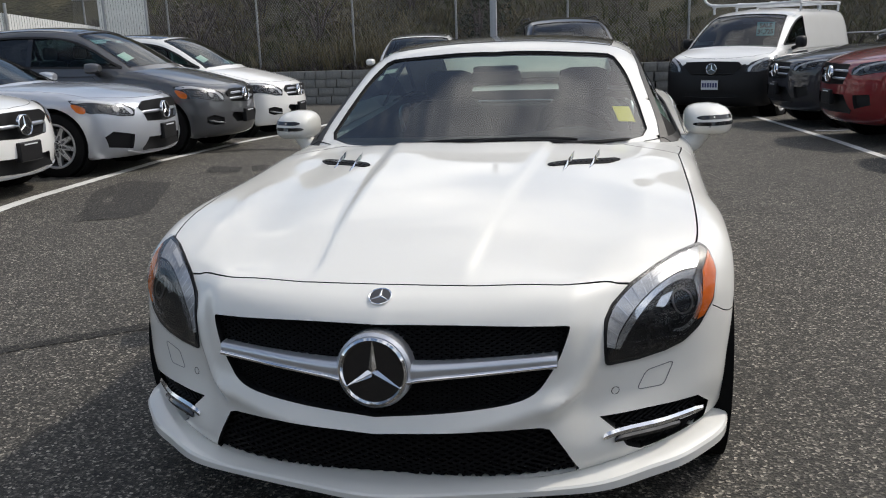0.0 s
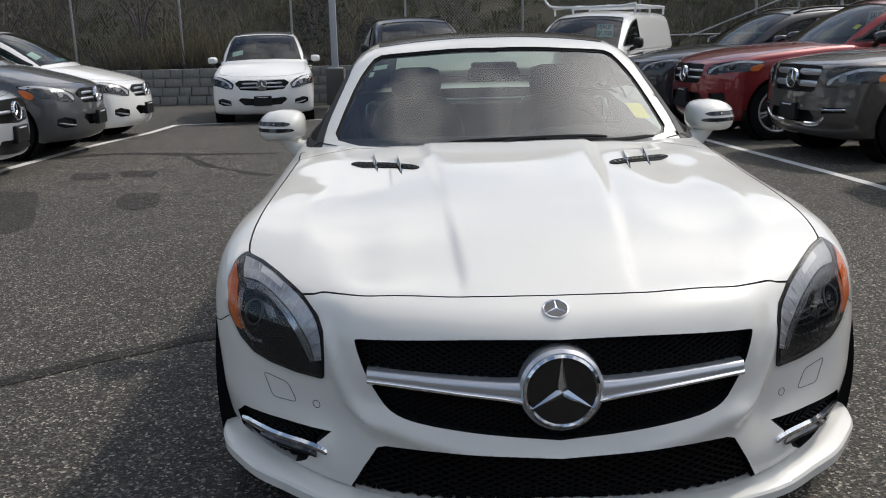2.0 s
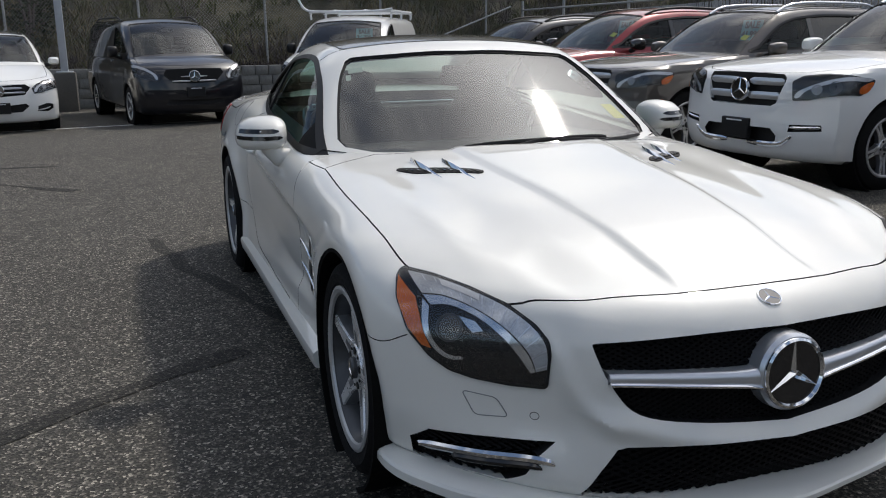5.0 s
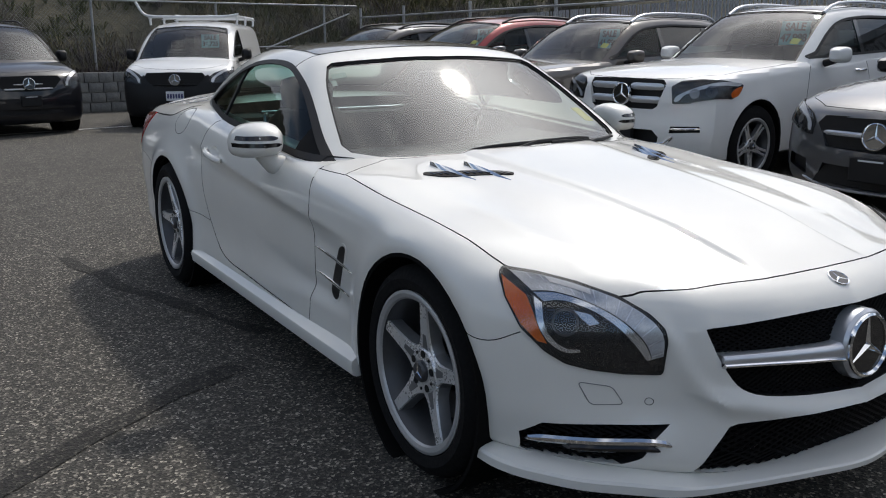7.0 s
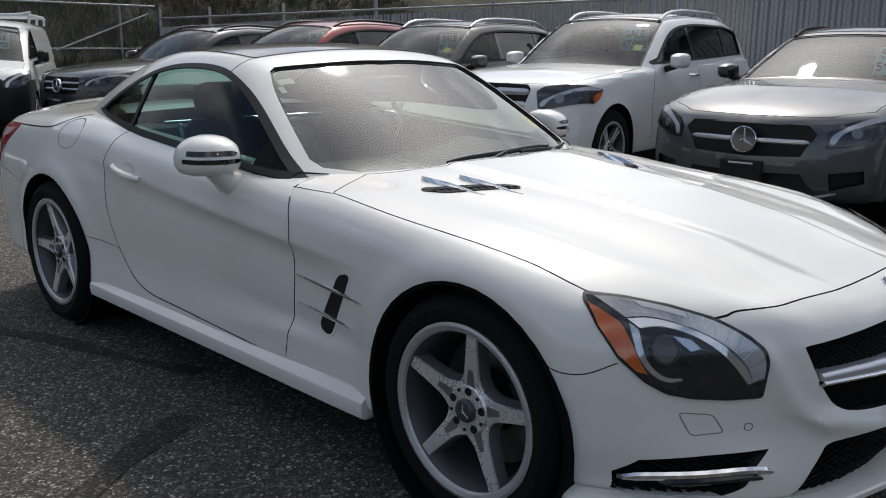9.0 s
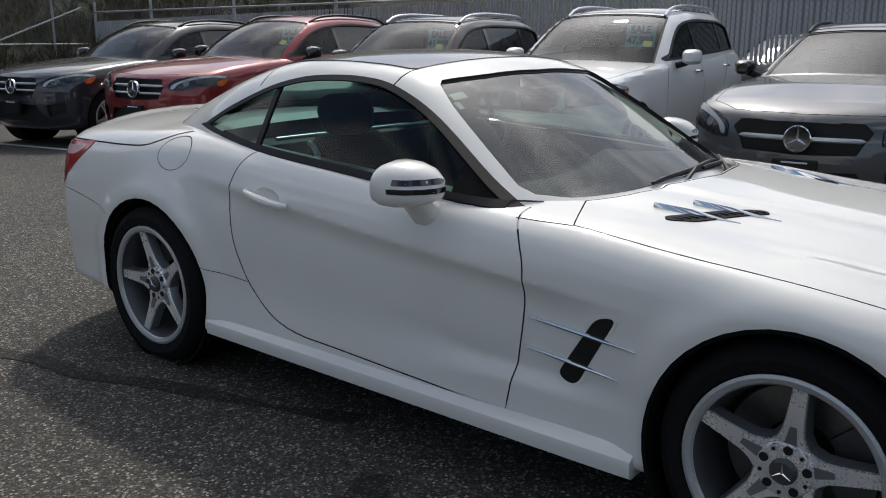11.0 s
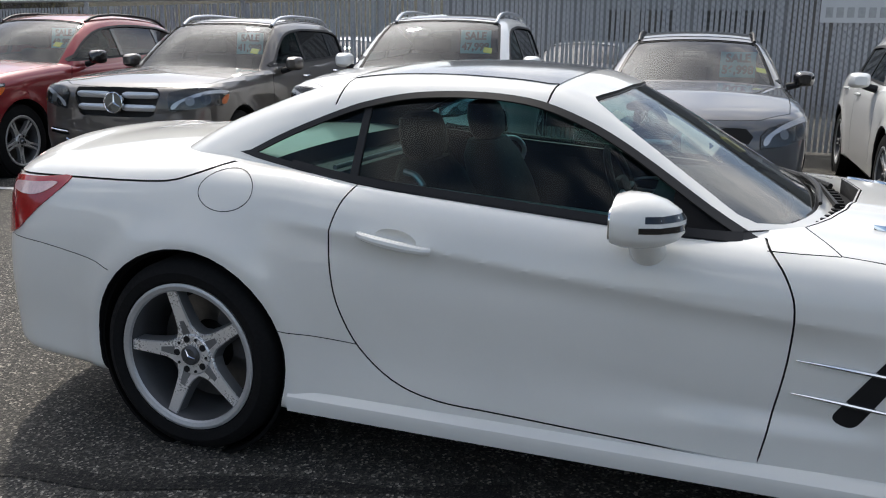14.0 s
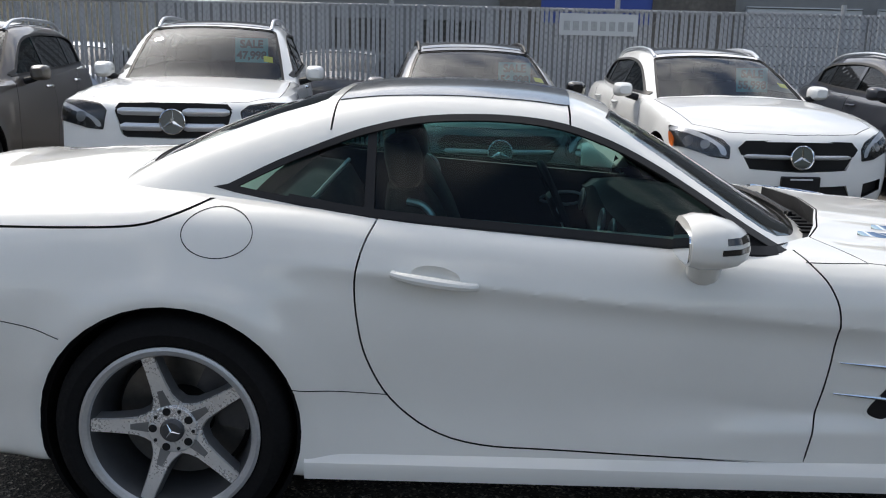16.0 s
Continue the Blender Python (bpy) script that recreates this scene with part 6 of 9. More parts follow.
def generic_car(name, kind, T, paint, m, label, category="car", wheels=("five", (5, False)), tag=None, note=False, plate="holder", tyre_rim=0.68, group="parked cars", grille_mt=None, dark_glass=True):
    car = thing(name, m, label, category, group)
    M = car_meshes(kind, T)
    grille_mt = grille_mt or M_SATIN
    for key, nm in [("body", "body"), ("bonnet", "bonnet"), ("cladding", "bumper_cladding")] + [(k, "roof_frame") for k in M if k.startswith("shell_")]:
        if key in M:
            ob = new(nm, M[key])
            ob.parent = car
            if key == "cladding":
                ob.material_slots[0].link = "OBJECT"
                ob.material_slots[0].material = M_TRIM
            else:
                repaint(ob, paint)
    placed("windscreen", M["screen"], M_SHIELD_SKY, car).visible_shadow = False
    placed("windscreen_seal", M["screen_seal"], M_TRIM, car)
    placed("rear_window", M["backlight"], M_DARKPANE, car)
    if "roof_panel" in M:
        placed("roof_panel", M["roof_panel"], M_ROOFGLASS, car)
    for tag_ in ("r", "l"):
        i = 0
        while "pane_%s%d" % (tag_, i) in M:
            mt = M_PANE if i == 0 or not dark_glass else M_DARKPANE
            placed("side_window", M["pane_%s%d" % (tag_, i)], mt, car)
            i += 1
        for i in range(len(T["pillars"])):
            placed("pillar_trim", M["pillar_%s%d" % (tag_, i)], M_GLOSSBLACK, car)
        placed("window_seal", M["seal_" + tag_], T.get("seal_mt", M_TRIM), car)
        lamp = placed("headlight", M["lamp_" + tag_], M_BOWLGREY, car)
        placed("seal", M["lampseal_" + tag_], M_TRIM, lamp)
        placed("light_guide", M["guide_" + tag_], M_DRL, lamp)
        if "amber_" + tag_ in M:
            placed("amber_reflector", M["amber_" + tag_], M_AMBER, lamp)
        for i in range(len(T["eyes"])):
            placed("projector", M["eye%d_%s" % (i, tag_)], M_ALLOYGREY if i % 2 else M_GLOSSBLACK, lamp)
        placed("cover_lens", M["lens_" + tag_], M_LENS, lamp).visible_shadow = False
    fw = M["_fw"]
    for me in M["_back"]:
        placed("grille_back", me, M_TRIM, car)
    # grille bars
    for z, w, hh in T["bars"]:
        n = 11
        for s in (-1, 1):
            xs = np.linspace(0.07 * s, w * s, n)
            P = fw(xs, np.full(n, z) + T.get("bar_rise", 0.0) * np.abs(xs))
            bm = bmesh.new()
            bar_mesh(bm, [(p[0], p[1] + 0.012, p[2]) for p in P], hh, 0.03)
            part("grille_bar", mesh_of(bm, angle=30), grille_mt, car)
    ez, er = T["emblem"]
    p = fw(np.array([0.0]), np.array([ez]))[0]
    emblem(car, Matrix.Translation((0, p[1] - 0.012, p[2])) @ pose(0, 0, 0, -6, 0, 0), er)
    for line, hh, mt in T.get("trims", ()):
        for s in (-1, 1):
            q = spline(line, 4)
            P = fw(np.array([s * p[0] for p in q]), np.array([p[1] for p in q]))
            bm = bmesh.new()
            bar_mesh(bm, [(p[0], p[1] - 0.004, p[2]) for p in P], hh, 0.03)
            part("bumper_trim", mesh_of(bm, angle=30), mt, car)
    if plate:
        pz = T["plate_z"]
        yy = float(fw(np.array([0.0]), np.array([pz]))[0][1])
        bm = bmesh.new()
        box(bm, -0.155, 0.155, yy - 0.03, yy + 0.03, pz - 0.085, pz + 0.085, 0.008, 1)
        pl = part("plate_holder", mesh_of(bm), M_TRIM, car)
        if plate == "plate":
            bm = bmesh.new()
            box(bm, -0.15, 0.15, yy - 0.036, yy - 0.03, pz - 0.078, pz + 0.078, 0.004, 1)
            part("number_plate", mesh_of(bm), M_PLATE, pl)
            for i in range(6):
                bm = bmesh.new()
                x = -0.115 + 0.046 * i
                box(bm, x - 0.016, x + 0.016, yy - 0.039, yy - 0.036, pz - 0.04, pz + 0.035)
                part("plate_bar", mesh_of(bm), M_PLATEINK, pl)
        else:
            bm = bmesh.new()
            box(bm, -0.09, 0.09, yy - 0.033, yy - 0.03, pz + 0.058, pz + 0.070)
            part("lettering_bar", mesh_of(bm), M_PLATE, pl)
    # wheels
    R = T["R"]
    for s in (-1, 1):
        for j, wy in enumerate((0.0, T["wheelbase"])):
            wheel(car, s, wy, T["track"], R, R * tyre_rim, 0.235, wheels[0], wheels[1], turn=0.37 * (j + 1) + (0.2 if s > 0 else 0))
            bm = lathe(bmesh.new(), [(R + 0.044, -0.17), (R + 0.044, 0.12), (0.10, 0.12), (0.10, 0.11), (R + 0.03, 0.11), (R + 0.03, -0.17)], 36)
            ob = part("wheel_liner", mesh_of(bm), M_CARPET, car)
            ob.matrix_local = pose(s * (T["track"] - 0.05), wy, R + 0.01, 0, 0, 0 if s < 0 else 180)
    # mirrors
    mx, my, mz, mh = T["mirror"]
    for s in (-1, 1):
        base = new("door_mirror")
        base.parent = car
        rows = []
        for dy, k in ((0.075, 0.94), (0.05, 1.0), (0.0, 1.0), (-0.05, 0.86), (-0.085, 0.55)):
            ring = []
            for a in np.linspace(0, 2 * math.pi, 20, endpoint=False):
                c_, d_ = math.cos(a), math.sin(a)
                ring.append((s * (mx + 0.095 + 0.090 * k * math.copysign(abs(c_) ** 0.6, c_)), my + dy, mz + mh * k * math.copysign(abs(d_) ** 0.6, d_)))
            rows.append(ring)
        bm = bmesh.new()
        V = shell_grid(bm, rows)
        bm.faces.new(V[-1]), bm.faces.new(V[0][::-1])
        bmesh.ops.recalc_face_normals(bm, faces=bm.faces[:])
        me = mesh_of(bm, angle=50)
        part("housing", me, T.get("mirror_mt") or paint, base)
        bm = bmesh.new()
        prism(bm, rounded([(s * (mx + 0.02), mz - mh * 0.75), (s * (mx + 0.165), mz - mh * 0.75), (s * (mx + 0.165), mz + mh * 0.7), (s * (mx + 0.02), mz + mh * 0.75)], 0.02), "y", my + 0.074, my + 0.079)
        part("mirror_glass", mesh_of(bm), M_MIRROR, base)
        bm = bmesh.new()
        tube(bm, [(s * (mx - 0.05), my + 0.01, mz - mh * 1.1), (s * (mx + 0.06), my, mz - mh * 0.7)], [0.035, 0.03], 10)
        part("stalk", mesh_of(bm), M_TRIM, base)
    # handles
    for y, z in T["handles"]:
        for s in (-1, 1):
            at = onto(M["_f"], "x", 0.1 * s, s)
            n = 8
            P = at(np.linspace(y, y + 0.20, n), np.full(n, z))
            bm = bmesh.new()
            tube(bm, [(p[0] + s * (0.004 + 0.03 * math.sin(math.pi * i / (n - 1)) ** 0.5), p[1], p[2]) for i, p in enumerate(P)], 0.013, 8)
            part("handle", mesh_of(bm), T.get("handle_mt") or paint, car)
    # roof rails
    if T.get("rails"):
        ya, yb, xr, rise = T["rails"]
        up = M["_up"]
        for s in (-1, 1):
            n = 15
            ys_ = np.linspace(ya, yb, n)
            P = up(np.full(n, s * xr), ys_)
            h_ = [rise * min(1, math.sin(math.pi * i / (n - 1)) * 3.2) for i in range(n)]
            bm = bmesh.new()
            tube(bm, [(p[0], p[1], p[2] + h) for p, h in zip(P, h_)], 0.017, 8)
            part("roof_rail", mesh_of(bm), T.get("rail_mt", M_SATIN), car)
    # simple dark cabin: floor, dash, seats
    y0, y1 = T["cab"]
    gzv = T["gz"]
    bm = bmesh.new()
    box(bm, -0.655, 0.655, y0 + 0.005, y1 - 0.005, 0.452, 0.47)
    part("cabin_floor", mesh_of(bm), M_CARPET, car)
    bm = bmesh.new()
    box(bm, -0.655, 0.655, y0 + 0.02, y0 + T.get("dash", 0.45), gzv - 0.35, gzv - 0.06, 0.05, 3)
    part("dashboard", mesh_of(bm), M_DASH, car)
    for x in (-0.36, 0.36):
        for y in T["seats"]:
            st = new("seat")
            st.parent = car
            bm = bmesh.new()
            box(bm, x - 0.23, x + 0.23, y - 0.1, y + 0.1, 0.5, gzv + 0.14, 0.07, 3)
            part("backrest", mesh_of(bm), M_LEATHER, st)
            bm = bmesh.new()
            box(bm, x - 0.12, x + 0.12, y - 0.02, y + 0.08, gzv + 0.15, gzv + 0.32, 0.045, 3)
            part("headrest", mesh_of(bm), M_LEATHER, st)
    x, y = T["rear_mirror"]
    z = float(M["_up"](np.array([x]), np.array([y]))[0][2])
    bm = bmesh.new()
    box(bm, -0.11, 0.11, y + 0.03, y + 0.055, z - 0.13, z - 0.07, 0.02, 2)
    part("inner_mirror", mesh_of(bm), M_GLOSSBLACK, car)
    # price card and yellow tag behind the windscreen
    if tag:
        price_card(car, T, M, tag)
    if T.get("paper"):
        x0, y0n = T["paper"]
        q = oriented([(x0, y0n), (x0 + 0.20, y0n), (x0 + 0.20, y0n + 0.13), (x0, y0n + 0.13)])
        part("paper_card", mesh_of(panel(q, 0.06, M["_up"], -0.02, 0.002)), M_PAPER, car, "pale paper card behind the windscreen")
    if note:
        x0, y0n = T["note"]
        q = oriented([(x0, y0n), (x0 + 0.085, y0n + 0.01), (x0 + 0.078, y0n + 0.085), (x0 - 0.007, y0n + 0.075)])
        part("yellow_tag", mesh_of(panel(q, 0.05, M["_up"], -0.02, 0.002)), M_NOTE, car)
    return car


def lettering(text, size, material, name="lettering"):
    """Flat text as a mesh, centred, in the plane of x and y."""
    cu = bpy.data.curves.new("text", "FONT")
    cu.body, cu.size, cu.align_x, cu.align_y, cu.extrude = text, size, "CENTER", "CENTER", 0.0006
    cu.offset = 0.004 * size / 0.1
    ob = new("text", cu)
    bpy.context.view_layer.update()
    me = bpy.data.meshes.new_from_object(ob.evaluated_get(bpy.context.evaluated_depsgraph_get()))
    bpy.data.objects.remove(ob), bpy.data.curves.remove(cu)
    me.materials.clear()
    me.materials.append(material)
    me.name = name
    return me


def price_card(car, T, M, text):
    """A pale blue card behind the windscreen with a word and a price."""
    x, y, w, h = T["card"]
    p = Vector(M["_up"](np.array([x]), np.array([y + 0.12]))[0]) - Vector((0, 0, h / 2 + 0.03))
    vdir = Vector((0, 0.2, 0.98)).normalized()
    n = Vector((1, 0, 0)).cross(vdir).normalized()
    rot = Matrix((Vector((1, 0, 0)), vdir, n)).transposed().to_4x4()
    m = Matrix.Translation(p) @ rot
    bm = bmesh.new()
    box(bm, -w / 2, w / 2, -h / 2, h / 2, -0.001, 0.001)
    card = part("price_card", mesh_of(bm), M_TAG, car, "pale blue price card with dark lettering")
    card.matrix_local = m
    for word, yy, size in ((text[0], h * 0.24, h * 0.44), (text[1], -h * 0.22, h * 0.44)):
        t = part("lettering", lettering(word, size, M_INK), None, card)
        t.matrix_local = Matrix.Translation((0, yy, 0.003))


def hood_poly(w0, yf, w1, yc, ycen, bulge):
    """A bonnet outline in (x, y): front edge, sides, cowl."""
    return both(spline([(0.0, yf), (w0 * 0.6, yf + bulge * 0.35), (w0, yf + bulge)], 3) + spline([(w1 * 0.97, yf + bulge + 0.22), (w1, (yf + yc) / 2), (w1 * 0.985, yc)], 3) + [(w1 * 0.6, (yc + ycen) / 2), (0.0, ycen)])


def screen_poly(y0, y1, w0, w1, b0, b1):
    return both(spline([(0.0, y0), (w0 * 0.6, y0 + b0 * 0.36), (w0, y0 + b0)], 4) + spline([(w0 * 0.985, y0 + b0 + 0.06), ((w0 + w1) / 2, (y0 + b0 + y1 + b1) / 2), (w1, y1 + b1 - 0.03)], 3) + spline([(w1 * 0.95, y1 + b1), (w1 * 0.5, y1 + b1 * 0.3), (0.0, y1)], 3))


SUV_SIDE = [(0.18, -0.06), (0.28, -0.02), (0.40, -0.012), (0.65, 0.0), (0.85, -0.004), (0.98, -0.022), (1.08, -0.05), (1.2, -0.09), (1.5, -0.2)]
GUIDE = [(0.03, 0.95), (0.3, 0.86), (0.62, 0.66), (0.9, 0.36), (0.96, 0.12), (0.90, 0.10), (0.80, 0.36), (0.55, 0.56), (0.28, 0.72), (0.08, 0.80)]
AMBER = [(0.01, 0.80), (0.08, 0.74), (0.17, 0.50), (0.16, 0.30), (0.07, 0.42)]

SUV_A = dict(   # square-cut compact off-roader
    wheelbase=2.755, R=0.365, flare=0.014, xe=0.80, nplan=0.28, npow=2.6, rplan=0.18, r_nose=0.10, r_top=0.06, zmid=0.70,
    width=[(-0.85, 0.86), (-0.4, 0.90), (0.0, 0.905), (0.6, 0.89), (2.0, 0.895), (2.75, 0.905), (3.4, 0.885), (3.8, 0.86)], side=SUV_SIDE,
    edge=[(-0.9, 0.93), (-0.6, 0.965), (-0.2, 1.02), (0.3, 1.06), (0.75, 1.085), (1.4, 1.105), (2.4, 1.14), (3.3, 1.17), (3.8, 1.16)],
    crown=[(-0.9, 0.02), (-0.4, 0.04), (0.5, 0.045), (1.0, 0.02), (3.8, 0.02)],
    nose=[(0.2, -0.66), (0.34, -0.76), (0.50, -0.80), (0.66, -0.785), (0.80, -0.775), (0.92, -0.75), (0.99, -0.68), (1.04, -0.5), (1.1, -0.2)],
    rear=[(0.2, 3.6), (0.4, 3.72), (0.6, 3.73), (1.0, 3.70), (1.2, 3.66)], sill=[(-0.9, 0.24), (0.4, 0.26), (2.3, 0.26), (3.8, 0.30)],
    roof=[(0.45, 1.0), (0.72, 1.12), (1.0, 1.31), (1.3, 1.50), (1.5, 1.585), (1.75, 1.63), (2.2, 1.655), (2.9, 1.645), (3.3, 1.60), (3.5, 1.52), (3.62, 1.35), (3.72, 1.12), (3.85, 0.9)],
    bow=0.12, mid=2.2, rbow=0.2, roofcrown=0.035, gx=0.835, gz=1.09, tumble=0.34, r_roof=0.10, taper=[(0.5, -0.03), (0.9, 0.0), (2.8, 0.0), (3.5, -0.06), (3.8, -0.12)],
    cab=(0.85, 3.45), glass_y=(0.93, 3.42), pillars=[1.93, 2.86], doors=[[(0.95, 1.10), (0.86, 1.0), (0.80, 0.75), (0.82, 0.40)], [(1.93, 1.12), (1.95, 0.8), (1.94, 0.40)], [(2.95, 1.15), (2.80, 1.0), (2.62, 0.82)]],
    hood=hood_poly(0.56, -0.70, 0.80, 0.74, 0.66, 0.10), screen=screen_poly(0.70, 1.50, 0.73, 0.60, 0.11, 0.05), backlight=[(-0.55, 1.22), (0.55, 1.22), (0.52, 1.50), (-0.52, 1.50)], back_axis="y",
    mouths=[both([(0.0, 0.955), (0.40, 0.950), (0.44, 0.90), (0.385, 0.725), (0.34, 0.70), (0.0, 0.695)]), both([(0.0, 0.52), (0.36, 0.52), (0.42, 0.46), (0.40, 0.40), (0.0, 0.395)]), [(0.52, 0.50), (0.78, 0.52), (0.77, 0.57), (0.53, 0.56)]],
    bars=[(0.895, 0.42, 0.030), (0.780, 0.40, 0.030)], emblem=(0.825, 0.098), plate_z=0.50, track=0.775,
    trims=[([(0.12, 0.385), (0.42, 0.39), (0.56, 0.47)], 0.022, M_CHROME), ([(0.53, 0.535), (0.66, 0.54), (0.78, 0.55)], 0.012, M_CHROME)],
    lamp_o=(-0.40, -0.20, 0.80), lamp_d=(-0.60, -0.75, 0.2),
    lamp=[("s", -0.24, 0.915), ("f", -0.72, 0.965), ("f", -0.56, 0.945), ("f", -0.50, 0.90), ("f", -0.53, 0.755), ("f", -0.66, 0.765), ("s", -0.40, 0.80), ("s", -0.28, 0.86)], guide=GUIDE, amber=AMBER, eyes=[(0.45, 0.45, 0.05), (0.68, 0.38, 0.042)],
    mirror=(0.90, 1.12, 1.155, 0.075), handles=[(1.68, 1.0), (2.66, 1.03)], handle_mt=M_CHROME, rails=(1.55, 3.35, 0.55, 0.05), seats=[1.95, 2.75], rear_mirror=(0.0, 1.38), card=(0.37, 1.24, 0.32, 0.24), note=(0.52, 1.02), dash=0.42, header=0.13,
    roof_panel=both([(0.0, 1.56), (0.50, 1.60), (0.545, 1.66), (0.55, 3.1), (0.48, 3.2), (0.0, 3.22)]))

SUV_B = dict(   # large rounded off-roader
    wheelbase=2.915, R=0.385, flare=0.018, xe=0.84, nplan=0.34, npow=2.5, rplan=0.25, r_nose=0.12, r_top=0.09, zmid=0.75,
    width=[(-0.9, 0.90), (-0.4, 0.945), (0.0, 0.955), (0.6, 0.935), (2.0, 0.94), (2.9, 0.955), (3.6, 0.92), (4.0, 0.88)], side=[(z + 0.06, d) for z, d in SUV_SIDE],
    edge=[(-0.95, 0.93), (-0.6, 1.00), (-0.2, 1.07), (0.3, 1.12), (0.8, 1.15), (1.5, 1.17), (2.5, 1.21), (3.5, 1.24), (4.0, 1.22)],
    crown=[(-0.95, 0.02), (-0.4, 0.05), (0.5, 0.055), (1.0, 0.02), (4.0, 0.02)],
    nose=[(0.2, -0.70), (0.36, -0.82), (0.55, -0.86), (0.72, -0.855), (0.88, -0.835), (0.98, -0.78), (1.04, -0.66), (1.1, -0.45), (1.18, -0.1)],
    rear=[(0.2, 3.8), (0.4, 3.93), (0.6, 3.95), (1.0, 3.92), (1.3, 3.85)], sill=[(-0.9, 0.24), (0.4, 0.28), (2.4, 0.28), (4.0, 0.32)],
    roof=[(0.45, 1.05), (0.75, 1.19), (1.05, 1.39), (1.35, 1.56), (1.6, 1.655), (1.9, 1.71), (2.4, 1.74), (3.1, 1.715), (3.5, 1.64), (3.75, 1.50), (3.9, 1.30), (4.05, 1.05)],
    bow=0.13, mid=2.3, rbow=0.3, roofcrown=0.04, gx=0.865, gz=1.16, tumble=0.38, r_roof=0.12, taper=[(0.5, -0.03), (0.9, 0.0), (2.9, 0.0), (3.6, -0.07), (4.0, -0.14)],
    cab=(0.9, 3.6), glass_y=(0.98, 3.58), pillars=[2.05, 2.98], doors=[[(1.0, 1.16), (0.9, 1.05), (0.84, 0.8), (0.88, 0.42)], [(2.05, 1.19), (2.07, 0.8), (2.05, 0.42)], [(3.1, 1.22), (2.95, 1.0), (2.74, 0.85)]],
    hood=hood_poly(0.54, -0.72, 0.83, 0.80, 0.70, 0.10), screen=screen_poly(0.74, 1.60, 0.76, 0.62, 0.12, 0.05), backlight=[(-0.55, 1.28), (0.55, 1.28), (0.52, 1.55), (-0.52, 1.55)], back_axis="y",
    mouths=[both([(0.0, 0.955), (0.40, 0.945), (0.455, 0.86), (0.38, 0.72), (0.0, 0.705)]), both([(0.0, 0.60), (0.42, 0.60), (0.54, 0.42), (0.50, 0.385), (0.0, 0.38)]), [(0.60, 0.44), (0.82, 0.50), (0.80, 0.62), (0.58, 0.60)]],
    bars=[(0.875, 0.43, 0.014), (0.785, 0.42, 0.014)], emblem=(0.83, 0.10), plate_z=0.56, track=0.80,
    trims=[], lamp_o=(-0.42, -0.2, 0.86), lamp_d=(-0.6, -0.75, 0.25),
    lamp=[("s", -0.22, 0.985), ("f", -0.74, 0.985), ("f", -0.58, 0.955), ("f", -0.515, 0.90), ("f", -0.52, 0.835), ("f", -0.66, 0.83), ("s", -0.42, 0.865), ("s", -0.28, 0.93)], guide=GUIDE, amber=AMBER, eyes=[(0.45, 0.45, 0.045), (0.68, 0.38, 0.038)],
    mirror=(0.945, 1.20, 1.235, 0.08), mirror_mt=M_GLOSSBLACK, handles=[(1.80, 1.06), (2.78, 1.09)], rails=(1.7, 3.5, 0.57, 0.035), rail_mt=M_TRIM, seats=[2.05, 2.9], rear_mirror=(0.0, 1.48), card=(0.42, 1.36, 0.32, 0.24), note=(0.54, 1.10), dash=0.45, header=0.14)

